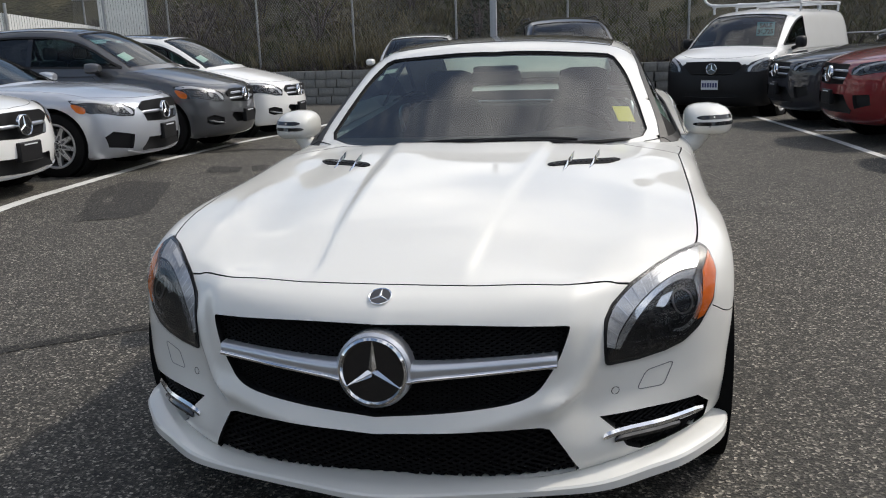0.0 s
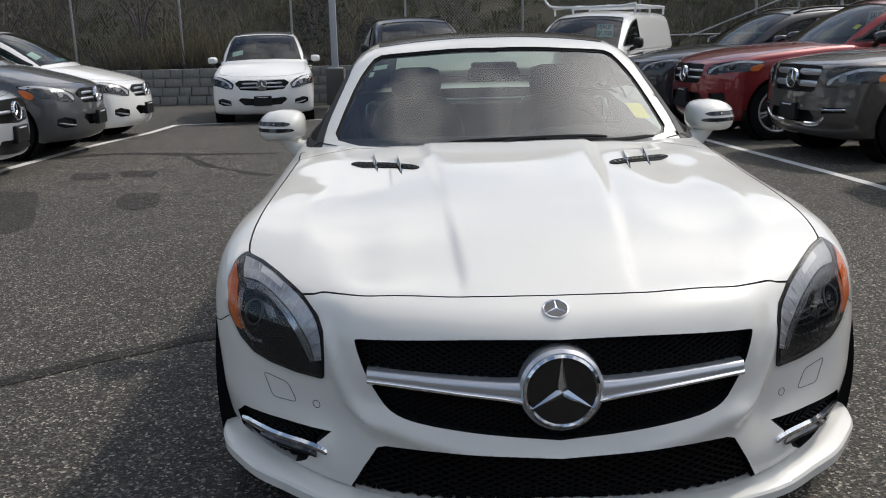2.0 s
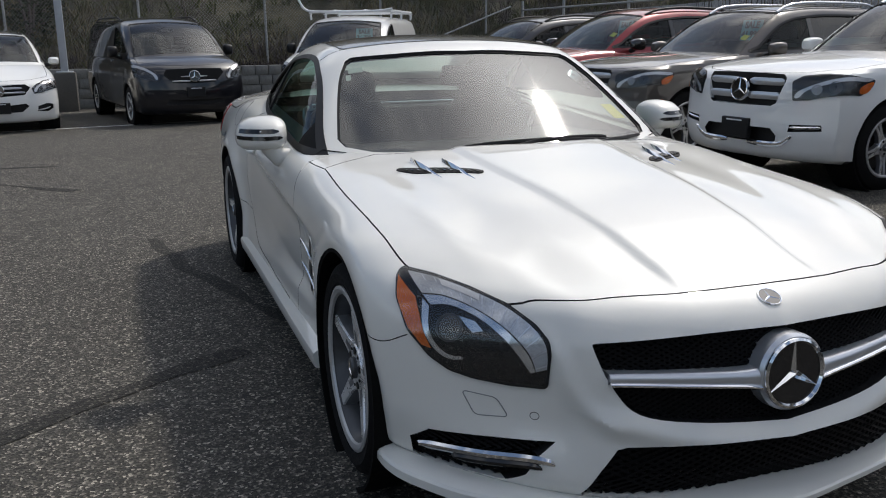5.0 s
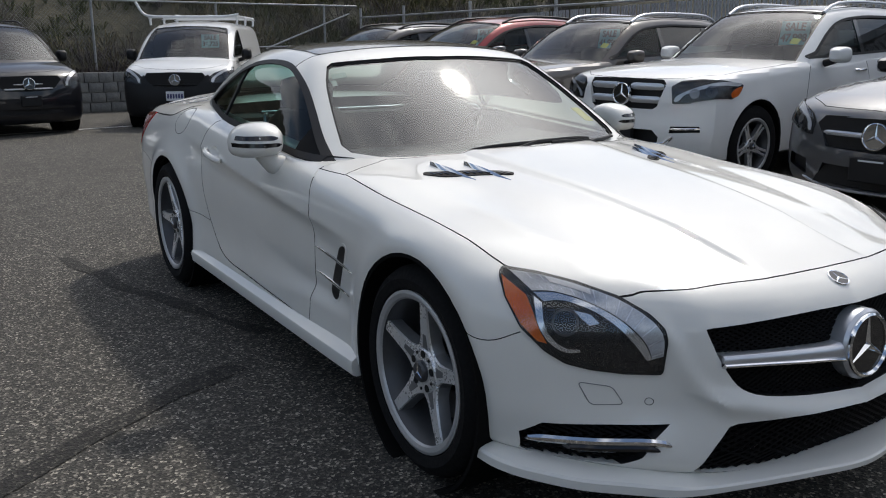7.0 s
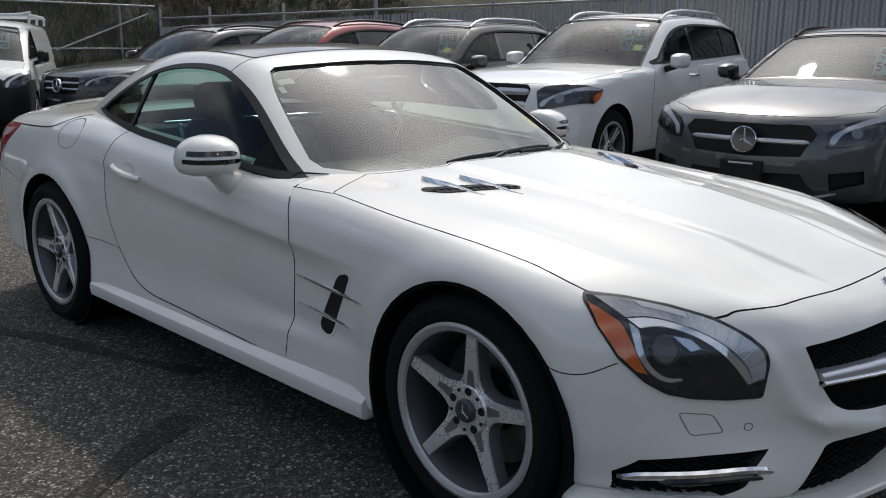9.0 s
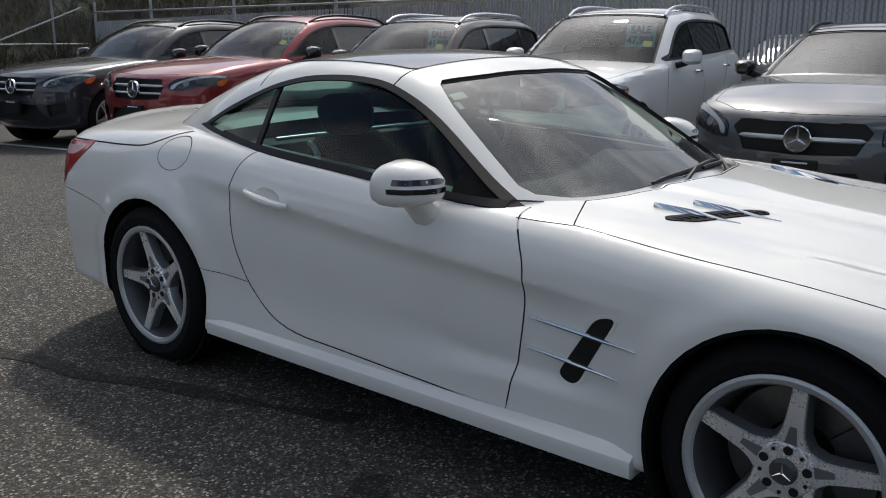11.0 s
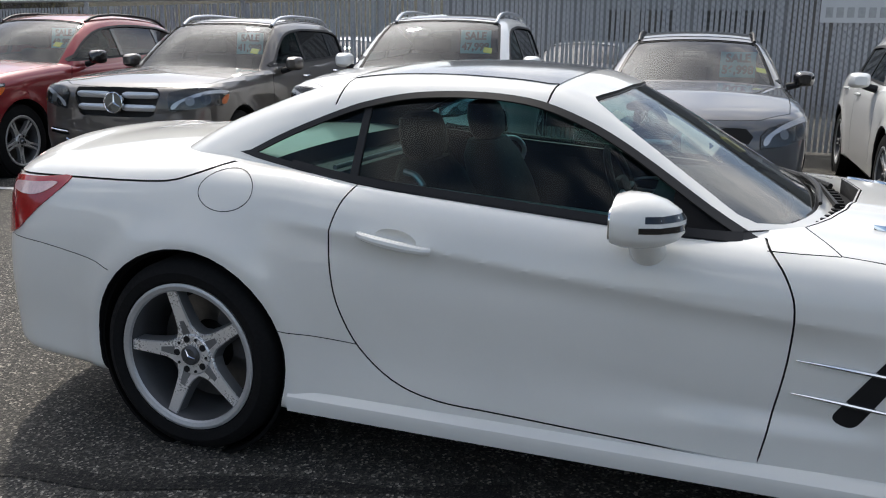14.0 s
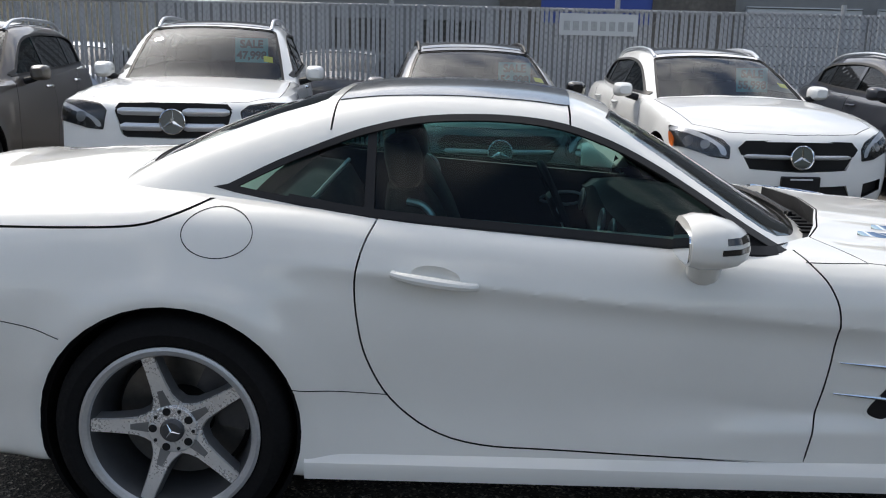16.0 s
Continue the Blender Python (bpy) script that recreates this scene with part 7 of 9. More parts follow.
HATCH = dict(   # low crossover
    wheelbase=2.70, R=0.345, flare=0.016, xe=0.78, nplan=0.42, npow=2.3, rplan=0.28, r_nose=0.12, r_top=0.08, zmid=0.62,
    width=[(-0.9, 0.84), (-0.4, 0.88), (0.0, 0.895), (0.6, 0.875), (2.0, 0.88), (2.7, 0.895), (3.2, 0.86), (3.6, 0.80)], side=[(z - 0.08, d) for z, d in SUV_SIDE],
    edge=[(-0.95, 0.77), (-0.65, 0.83), (-0.3, 0.895), (0.2, 0.945), (0.75, 0.985), (1.4, 1.0), (2.2, 1.03), (3.0, 1.07), (3.6, 1.06)],
    crown=[(-0.95, 0.02), (-0.4, 0.045), (0.5, 0.05), (1.0, 0.02), (3.6, 0.02)],
    nose=[(0.16, -0.76), (0.30, -0.86), (0.45, -0.885), (0.60, -0.87), (0.72, -0.835), (0.80, -0.77), (0.86, -0.62), (0.92, -0.35), (1.0, 0.0)],
    rear=[(0.2, 3.35), (0.4, 3.50), (0.6, 3.54), (0.9, 3.50), (1.1, 3.42)], sill=[(-0.9, 0.19), (0.4, 0.22), (2.2, 0.22), (3.6, 0.28)],
    roof=[(0.35, 0.90), (0.62, 1.03), (0.9, 1.17), (1.2, 1.31), (1.45, 1.40), (1.75, 1.455), (2.1, 1.475), (2.6, 1.455), (3.0, 1.38), (3.25, 1.27), (3.45, 1.12), (3.6, 0.95)],
    bow=0.14, mid=2.0, rbow=0.3, roofcrown=0.04, gx=0.80, gz=0.99, tumble=0.42, r_roof=0.11, taper=[(0.4, -0.03), (0.8, 0.0), (2.5, 0.0), (3.1, -0.08), (3.6, -0.18)],
    cab=(0.80, 3.15), glass_y=(0.85, 3.02), pillars=[1.90, 2.62], doors=[[(0.90, 1.01), (0.80, 0.90), (0.74, 0.65), (0.78, 0.34)], [(1.90, 1.03), (1.92, 0.7), (1.90, 0.34)], [(2.78, 1.05), (2.66, 0.9), (2.42, 0.72)]],
    hood=hood_poly(0.52, -0.76, 0.77, 0.70, 0.60, 0.10), screen=screen_poly(0.62, 1.42, 0.71, 0.57, 0.12, 0.05), backlight=screen_poly(3.05, 3.36, 0.48, 0.52, -0.04, -0.03),
    mouths=[both([(0.0, 0.745), (0.42, 0.74), (0.47, 0.69), (0.39, 0.53), (0.0, 0.515)]), both([(0.0, 0.40), (0.40, 0.41), (0.48, 0.27), (0.0, 0.245)]), [(0.58, 0.30), (0.78, 0.36), (0.77, 0.45), (0.57, 0.42)]],
    bars=[(0.628, 0.44, 0.017)], emblem=(0.630, 0.095), plate_z=0.40, track=0.765,
    trims=[([(0.0, 0.225), (0.4, 0.235), (0.62, 0.28)], 0.012, M_SATIN)], lamp_o=(-0.40, -0.22, 0.64), lamp_d=(-0.6, -0.75, 0.3),
    lamp=[("s", -0.26, 0.815), ("f", -0.70, 0.785), ("f", -0.58, 0.745), ("f", -0.53, 0.69), ("f", -0.535, 0.60), ("f", -0.66, 0.61), ("s", -0.44, 0.665), ("s", -0.32, 0.745)], guide=GUIDE, amber=AMBER, eyes=[(0.42, 0.42, 0.045), (0.66, 0.36, 0.038)],
    mirror=(0.875, 1.0, 1.055, 0.068), handles=[(1.66, 0.90), (2.42, 0.925)], rails=(1.5, 3.0, 0.54, 0.028), seats=[1.85, 2.6], rear_mirror=(0.0, 1.30), card=(0.40, 1.15, 0.32, 0.24), note=(0.56, 0.93), dash=0.42, header=0.125,
    roof_panel=both([(0.0, 1.52), (0.50, 1.56), (0.51, 2.4), (0.48, 2.85), (0.0, 2.9)]))

COMPACT = dict(HATCH,   # tall hatchback
    zmid=0.64,
    edge=[(-0.95, 0.80), (-0.65, 0.86), (-0.3, 0.94), (0.2, 1.03), (0.5, 1.075), (1.4, 1.10), (2.2, 1.13), (3.0, 1.16), (3.6, 1.14)],
    nose=[(0.16, -0.72), (0.30, -0.80), (0.45, -0.825), (0.62, -0.81), (0.76, -0.775), (0.84, -0.70), (0.90, -0.55), (0.98, -0.28), (1.06, 0.0)],
    roof=[(0.02, 0.96), (0.30, 1.13), (0.6, 1.32), (0.9, 1.49), (1.15, 1.585), (1.45, 1.635), (1.9, 1.655), (2.5, 1.635), (2.95, 1.565), (3.25, 1.45), (3.42, 1.26), (3.58, 0.98)],
    gz=1.08, gx=0.81, tumble=0.36, cab=(0.52, 3.15), glass_y=(0.52, 3.05), pillars=[1.80, 2.60],
    hood=hood_poly(0.50, -0.66, 0.77, 0.40, 0.30, 0.11), screen=screen_poly(0.30, 1.13, 0.71, 0.58, 0.13, 0.05),
    mouths=[both([(0.0, 0.795), (0.40, 0.79), (0.46, 0.75), (0.38, 0.635), (0.0, 0.615)]), both([(0.0, 0.47), (0.38, 0.50), (0.43, 0.46), (0.32, 0.37), (0.0, 0.36)]), [(0.55, 0.37), (0.70, 0.36), (0.79, 0.40), (0.79, 0.47), (0.70, 0.49), (0.56, 0.45)]],
    bars=[(0.745, 0.42, 0.015), (0.675, 0.39, 0.015)], emblem=(0.712, 0.092), plate_z=0.44,
    trims=[([(0.56, 0.385), (0.66, 0.40), (0.75, 0.425)], 0.010, M_SATIN)],
    lamp=[("s", -0.20, 0.86), ("f", -0.68, 0.84), ("f", -0.56, 0.79), ("f", -0.49, 0.73), ("f", -0.52, 0.65), ("f", -0.64, 0.66), ("s", -0.40, 0.71), ("s", -0.28, 0.79)],
    mirror=(0.875, 0.78, 1.12, 0.066), roof_panel=both([(0.0, 1.19), (0.50, 1.235), (0.545, 1.30), (0.55, 2.4), (0.50, 2.85), (0.0, 2.9)]), rails=None, rear_mirror=(0.0, 1.0), paper=(-0.58, 0.52), card=(-0.38, 0.52, 0.32, 0.24), seats=[1.7, 2.5], lamp_o=(-0.40, -0.18, 0.68))

SEDAN = dict(HATCH,   # long-bonnet saloon
    wheelbase=2.84, R=0.34, zmid=0.58, nplan=0.45,
    width=[(-0.9, 0.85), (-0.4, 0.885), (0.0, 0.90), (0.6, 0.885), (2.0, 0.89), (2.84, 0.90), (3.4, 0.87), (3.9, 0.80)],
    edge=[(-0.95, 0.73), (-0.65, 0.795), (-0.3, 0.855), (0.2, 0.90), (0.75, 0.925), (1.4, 0.945), (2.2, 0.97), (3.0, 1.00), (3.8, 0.98)],
    crown=[(-0.95, 0.02), (-0.4, 0.045), (0.5, 0.05), (1.0, 0.02), (2.6, 0.02), (3.1, 0.06), (3.9, 0.07)],
    nose=[(0.14, -0.74), (0.26, -0.82), (0.42, -0.85), (0.60, -0.835), (0.71, -0.80), (0.78, -0.73), (0.835, -0.58), (0.90, -0.3), (0.98, 0.0)],
    rear=[(0.2, 3.65), (0.4, 3.83), (0.6, 3.85), (0.9, 3.82), (1.05, 3.76)], sill=[(-0.9, 0.17), (0.4, 0.20), (2.3, 0.20), (3.9, 0.25)],
    roof=[(0.45, 0.85), (0.72, 0.98), (1.0, 1.12), (1.3, 1.27), (1.55, 1.36), (1.85, 1.42), (2.2, 1.435), (2.6, 1.405), (2.95, 1.30), (3.25, 1.14), (3.45, 1.03), (3.7, 0.88)],
    gz=0.93, gx=0.80, tumble=0.44, cab=(0.85, 3.05), glass_y=(0.95, 3.08), pillars=[1.95, 2.70],
    doors=[[(0.98, 0.95), (0.88, 0.85), (0.84, 0.6), (0.88, 0.30)], [(1.97, 0.97), (2.0, 0.65), (1.97, 0.30)], [(2.9, 1.0), (2.80, 0.85), (2.55, 0.65)]],
    hood=hood_poly(0.50, -0.70, 0.78, 0.80, 0.70, 0.12), screen=screen_poly(0.72, 1.52, 0.71, 0.57, 0.12, 0.05), backlight=screen_poly(2.72, 3.30, 0.55, 0.60, 0.03, -0.06),
    mouths=[both([(0.0, 0.745), (0.36, 0.742), (0.43, 0.70), (0.36, 0.54), (0.0, 0.52)]), both([(0.0, 0.36), (0.36, 0.37), (0.44, 0.24), (0.0, 0.215)]), [(0.56, 0.27), (0.80, 0.31), (0.83, 0.42), (0.76, 0.47), (0.55, 0.42)]],
    bars=[(0.635, 0.39, 0.016)], emblem=(0.637, 0.095), plate_z=0.41,
    trims=[([(0.0, 0.195), (0.4, 0.205), (0.62, 0.25)], 0.012, M_SATIN)],
    lamp=[("s", -0.22, 0.800), ("f", -0.70, 0.765), ("f", -0.56, 0.725), ("f", -0.49, 0.675), ("f", -0.52, 0.610), ("f", -0.66, 0.62), ("s", -0.44, 0.665), ("s", -0.30, 0.735)],
    mirror=(0.885, 1.10, 0.995, 0.066), handles=[(1.72, 0.84), (2.52, 0.865)], rails=None, rear_mirror=(0.0, 1.40), card=(0.40, 1.20, 0.32, 0.24), note=(0.5, 1.0), roof_panel=None, lamp_o=(-0.40, -0.22, 0.58))

VAN = dict(   # mid-size panel van
    wheelbase=3.20, R=0.345, flare=0.010, xe=0.84, nplan=0.30, npow=2.6, rplan=0.10, r_nose=0.12, r_top=0.08, zmid=0.75,
    width=[(-0.9, 0.90), (-0.4, 0.935), (0.0, 0.945), (0.6, 0.94), (3.2, 0.945), (4.0, 0.93), (4.3, 0.90)], side=[(z + 0.05, d) for z, d in SUV_SIDE],
    edge=[(-0.98, 0.98), (-0.7, 1.06), (-0.4, 1.13), (0.0, 1.18), (0.4, 1.20), (1.5, 1.21), (4.3, 1.21)],
    crown=[(-0.98, 0.03), (-0.5, 0.06), (0.1, 0.05), (0.6, 0.02), (4.3, 0.02)],
    nose=[(0.18, -0.80), (0.34, -0.89), (0.55, -0.91), (0.75, -0.89), (0.92, -0.84), (1.02, -0.74), (1.10, -0.56), (1.18, -0.25), (1.26, 0.1)],
    rear=[(0.2, 4.1), (0.4, 4.22), (0.6, 4.24), (1.0, 4.22), (1.3, 4.20)], sill=[(-0.9, 0.22), (0.4, 0.26), (2.7, 0.26), (4.3, 0.30)],
    roof=[(-0.42, 1.05), (-0.18, 1.20), (0.1, 1.38), (0.4, 1.57), (0.65, 1.70), (0.9, 1.79), (1.2, 1.85), (1.7, 1.88), (3.4, 1.88), (3.95, 1.86), (4.12, 1.75), (4.2, 1.4), (4.26, 1.1)],
    bow=0.14, mid=2.4, rbow=0.2, roofcrown=0.035, gx=0.89, gz=1.20, tumble=0.16, r_roof=0.12, taper=[(-0.4, -0.06), (0.2, -0.01), (0.8, 0.0), (3.9, 0.0), (4.3, -0.04)],
    cab=(0.2, 4.0), glass_y=(0.18, 1.35), pillars=[], doors=[[(0.12, 1.20), (0.22, 0.9), (0.42, 0.6), (0.42, 0.4)], [(1.40, 1.25), (1.42, 0.8), (1.40, 0.4)]],
    hood=hood_poly(0.58, -0.72, 0.82, 0.0, -0.12, 0.14), screen=screen_poly(-0.14, 0.86, 0.80, 0.66, 0.14, 0.06), backlight=[(-0.6, 1.30), (0.6, 1.30), (0.58, 1.6), (-0.58, 1.6)], back_axis="y",
    mouths=[both([(0.0, 0.985), (0.46, 0.975), (0.50, 0.92), (0.36, 0.76), (0.0, 0.745)]), both([(0.0, 0.47), (0.45, 0.47), (0.50, 0.40), (0.0, 0.38)])], mouth_depth=0.07,
    bars=[(0.930, 0.46, 0.013), (0.860, 0.43, 0.013), (0.785, 0.38, 0.013)], emblem=(0.865, 0.095), plate_z=0.60, track=0.82, trims=[],
    lamp_o=(-0.45, -0.2, 0.88), lamp_d=(-0.62, -0.72, 0.25),
    lamp=[("s", -0.30, 1.06), ("f", -0.80, 1.03), ("f", -0.62, 0.96), ("f", -0.56, 0.88), ("f", -0.58, 0.80), ("f", -0.70, 0.80), ("s", -0.50, 0.85), ("s", -0.40, 0.96)], guide=GUIDE, amber=None, eyes=[(0.5, 0.42, 0.06)],
    mirror=(0.945, 0.50, 1.27, 0.10), mirror_mt=M_TRIM, handles=[(1.18, 1.10)], rails=None, seats=[1.25], rear_mirror=(0.0, 0.72), card=(0.38, 0.48, 0.32, 0.24), note=(0.5, 0.1), dash=0.4, header=0.15)
VAN_CLAD = dict(VAN, cladding=0.93, clad_to=0.0)

# the row along the slatted fence, all facing the lane
ROW = "cars along the slatted fence"
def ground_z(y, x=0.0):
    """The lot falls gently to the back and lies a little higher under the far row."""
    return float(np.where(y > 4, -0.02 * (y - 3.0), -0.005 * max(y - 2, 0) ** 2) + 0.055 * sstep(3.0, 4.5, -x) * sstep(1.0, 4.0, y) * (1 - sstep(8.5, 12.0, y)))


def stand(nose_x, nose_y, heading, overhang):
    """The pose of a car whose nose is at that spot and which faces heading (degrees; 0 is -y, -90 is -x)."""
    a = radians(heading)
    fx, fy = math.sin(a), -math.cos(a)
    x, y = nose_x - fx * overhang, nose_y - fy * overhang
    cx, cy = x - fx * 1.4, y - fy * 1.4
    return pose(x, y, ground_z(cy, cx), 0, 0, heading)


TWIN, FIVE = ("twin", (5, True)), ("five", (5, False))
generic_car("suv", "suv_b", SUV_B, M_BLUEBLACK, stand(2.75, 11.55, -80, 0.86), "black large off-roader with black grille, parked nose to the lane", group=ROW, wheels=TWIN)
generic_car("suv", "suv_b", SUV_B, M_RED, stand(3.00, 8.98, -83, 0.86), "dark red large off-roader with black roof rails and blue price card", group=ROW, wheels=TWIN, tag=("SALE", "48,998"), note=True)
generic_car("suv", "suv_a", SUV_A, M_BROWN, stand(3.43, 6.53, -83, 0.80), "grey-brown boxy off-roader with silver roof rails and price card", group=ROW, wheels=TWIN, tag=("SALE", "41,998"), note=True)
generic_car("suv", "suv_a", SUV_A, M_WHITE2, stand(3.53, 3.92, -84, 0.80), "white boxy off-roader with silver roof rails and price card", group=ROW, wheels=TWIN, tag=("SALE", "47,998"), note=True)
generic_car("crossover", "hatch", dict(HATCH, mirror_mt=M_GLOSSBLACK, rail_mt=M_TRIM), M_GREY, stand(3.55, 1.42, -86, 0.88), "dark grey low crossover with black grille and price card", group=ROW, wheels=TWIN, tag=("SALE", "56,998"), note=True)
generic_car("crossover", "hatch", HATCH, M_WHITE2, stand(3.66, -0.94, -87, 0.88), "white low crossover with black grille and price card", group=ROW, wheels=TWIN, tag=("SALE", "55,998"), note=True)
generic_car("crossover", "hatch", HATCH, M_BLUEBLACK, stand(4.0, -3.55, -88, 0.88), "dark blue-grey crossover with silver roof rails", group=ROW, wheels=TWIN)
# the row on the other side
LEFT = "cars on the far side of the lane"
generic_car("saloon", "sedan", SEDAN, M_WHITE2, stand(-4.58, 4.05, 92, 0.85), "white saloon with silver grille and dark plate holder", group=LEFT, wheels=TWIN)
generic_car("saloon", "sedan", SEDAN, M_SILVER, stand(-4.45, 6.25, 94, 0.85), "silver saloon with black mesh grille and multi-spoke wheels", group=LEFT, wheels=("many", (10, False)), grille_mt=M_SATIN)
generic_car("hatchback", "compact", COMPACT, M_GREY, stand(-4.42, 8.35, 93, 0.82), "dark grey tall hatchback with silver grille", group=LEFT, wheels=TWIN)
generic_car("hatchback", "compact", COMPACT, M_WHITE2, stand(-4.62, 10.85, 91, 0.82), "white tall hatchback with silver grille and dark roof", group=LEFT, wheels=TWIN)
# the row in front of the stone wall
BACKROW = "cars in front of the stone wall"
generic_car("hatchback", "compact", COMPACT, M_WHITE2, stand(-3.30, 13.05, 8, 0.82), "white tall hatchback with black roof facing the lane", group=BACKROW, wheels=TWIN, plate="holder")
generic_car("van", "van", dict(VAN, rails=(1.3, 3.8, 0.68, 0.05), rail_mt=M_TRIM), M_BLACK, stand(-0.28, 13.3, 11, 0.91), "black passenger van with chrome grille bars and roof rails", group=BACKROW, wheels=TWIN, grille_mt=M_ALLOY)
white_van = generic_car("van", "van_clad", VAN_CLAD, M_WHITE2, stand(1.95, 13.15, -27, 0.91), "white panel van with black bumper and ladder rack", group=BACKROW, wheels=("ten", (5, True)), grille_mt=M_TRIM, plate="plate", tag=("SALE", "36,725"))


# ---------------------------------------------------------------- ground, walls, fences, hill
def sheet(xs, ys, height):
    bm = bmesh.new()
    shell_grid(bm, [[(x, y, height(x, y)) for x in xs] for y in ys], False)
    bmesh.ops.recalc_face_normals(bm, faces=bm.faces[:])
    if bm.faces[:][0].normal.z < 0:
        bmesh.ops.reverse_faces(bm, faces=bm.faces[:])
    return bm


def asphalt(name, tone=1.0, fresh=0.0):
    """Old asphalt: pale chips in dark binder, worn and stained in broad patches."""
    m, n, l, b = nodes_of(name)
    tc = n.new("ShaderNodeTexCoord")
    v, big, mid, fine = n.new("ShaderNodeTexVoronoi"), n.new("ShaderNodeTexNoise"), n.new("ShaderNodeTexNoise"), n.new("ShaderNodeTexNoise")
    v.inputs["Scale"].default_value, big.inputs["Scale"].default_value, mid.inputs["Scale"].default_value, fine.inputs["Scale"].default_value = 122, 0.35, 3.0, 160
    big.inputs["Detail"].default_value, mid.inputs["Detail"].default_value, fine.inputs["Detail"].default_value = 5, 6, 3
    for t in (v, big, mid, fine):
        l.new(tc.outputs["Object"], t.inputs["Vector"])
    sep = n.new("ShaderNodeSeparateColor")
    l.new(v.outputs["Color"], sep.inputs[0])
    chips = n.new("ShaderNodeValToRGB")
    e = chips.color_ramp.elements
    e[0].position, e[0].color = 0.0, (0.024 * tone, 0.023 * tone, 0.021 * tone, 1)
    e[1].position, e[1].color = 1.0, (0.46 * tone, 0.42 * tone, 0.35 * tone, 1)
    for pos, c in ((0.45, 0.043), (0.72, 0.080), (0.91, 0.17)):
        k = chips.color_ramp.elements.new(pos)
        k.color = (c * tone, c * tone * 0.93, c * tone * 0.79, 1)
    l.new(sep.outputs[0], chips.inputs["Fac"])
    m1 = n.new("ShaderNodeMapRange")
    m1.inputs["From Min"].default_value, m1.inputs["From Max"].default_value = 0.3, 0.7
    m1.inputs["To Min"].default_value, m1.inputs["To Max"].default_value = 0.72, 1.25
    add = n.new("ShaderNodeMath")
    add.operation = "MULTIPLY_ADD"
    add.inputs[1].default_value = 0.5
    l.new(mid.outputs["Fac"], add.inputs[0])
    half_ = n.new("ShaderNodeMath")
    half_.operation, half_.inputs[1].default_value = "MULTIPLY", 0.5
    l.new(big.outputs["Fac"], half_.inputs[0]), l.new(half_.outputs[0], add.inputs[2])
    l.new(add.outputs[0], m1.inputs["Value"])
    clump = n.new("ShaderNodeTexNoise")
    clump.inputs["Scale"].default_value, clump.inputs["Detail"].default_value = 24, 3
    l.new(tc.outputs["Object"], clump.inputs["Vector"])
    cm = n.new("ShaderNodeMapRange")
    cm.inputs["From Min"].default_value, cm.inputs["From Max"].default_value = 0.3, 0.7
    cm.inputs["To Min"].default_value, cm.inputs["To Max"].default_value = 0.74, 1.28
    l.new(clump.outputs["Fac"], cm.inputs["Value"])
    both_ = n.new("ShaderNodeMath")
    both_.operation = "MULTIPLY"
    l.new(m1.outputs[0], both_.inputs[0]), l.new(cm.outputs[0], both_.inputs[1])
    mul = n.new("ShaderNodeMixRGB")
    mul.blend_type, mul.inputs[0].default_value = "MULTIPLY", 1
    l.new(chips.outputs[0], mul.inputs[1]), l.new(both_.outputs[0], mul.inputs[2])
    l.new(mul.outputs[0], b.inputs["Base Color"])
    b.inputs["Roughness"].default_value = 0.82
    b.inputs["Specular IOR Level"].default_value = 0.4
    bp = n.new("ShaderNodeBump")
    bp.inputs["Strength"].default_value, bp.inputs["Distance"].default_value = 0.9, 0.004
    hs = n.new("ShaderNodeMath")
    l.new(v.outputs["Distance"], hs.inputs[0]), l.new(fine.outputs["Fac"], hs.inputs[1])
    l.new(hs.outputs[0], bp.inputs["Height"]), l.new(bp.outputs[0], b.inputs["Normal"])
    return m


M_ASPHALT = asphalt("old_asphalt", 0.9)
M_SEALED = asphalt("oil_stained_asphalt", 0.40)
M_CRACK = asphalt("sealed_crack_binder", 0.30)
M_LINE = plain("worn_white_road_paint", (0.62, 0.62, 0.60), 0.75, grain=0.25, scale=45, bump=0.3)
M_STONE = plain("split_face_block", (0.20, 0.20, 0.19), 0.95, grain=0.35, scale=26, bump=1.0)
# shade between blocks and along door seams is put into this dark colour
M_JOINTSHADE = plain("shadowed_joint", (0.05, 0.05, 0.048), 0.95, grain=0.2)
M_CONCRETE = plain("grey_concrete", (0.11, 0.107, 0.10), 0.9, grain=0.2, scale=18, bump=0.4)
M_GALV = plain("galvanised_steel", (0.38, 0.39, 0.40), 0.5, metal=0.6, grain=0.2, scale=24)
M_WIRE = plain("weathered_fence_wire", (0.17, 0.175, 0.18), 0.6, metal=0.4, grain=0.2, scale=20)
M_POLE = plain("grey_painted_pole", (0.40, 0.43, 0.47), 0.5, grain=0.1, scale=12)
M_SLAT = plain("grey_privacy_slat", (0.44, 0.45, 0.47), 0.55, grain=0.15, scale=10)
M_SLATW = plain("pale_privacy_slat", (0.78, 0.78, 0.75), 0.6, grain=0.15, scale=10)

XS = [-400, -120, -50, -25, -15, -10, -6, -4.5, -4.1, -3.75, -3.4, -3, 0, 3, 6, 10, 15, 25, 50, 120, 400]
YS = [-400, -120, -40, -15, -8, -4, 0, 1, 2, 2.3, 2.6, 3, 3.4, 3.7, 4, 4.5, 5, 6, 7, 8, 8.5, 9, 9.5, 10, 10.5, 11, 11.5, 12, 13, 15, 20, 22, 30, 60, 150, 400]
ground = part("ground", mesh_of(sheet(XS, YS, lambda x, y: ground_z(min(y, 24), x))), M_ASPHALT, None, "worn grey asphalt with pale stone chips", "ground", kind="structure")


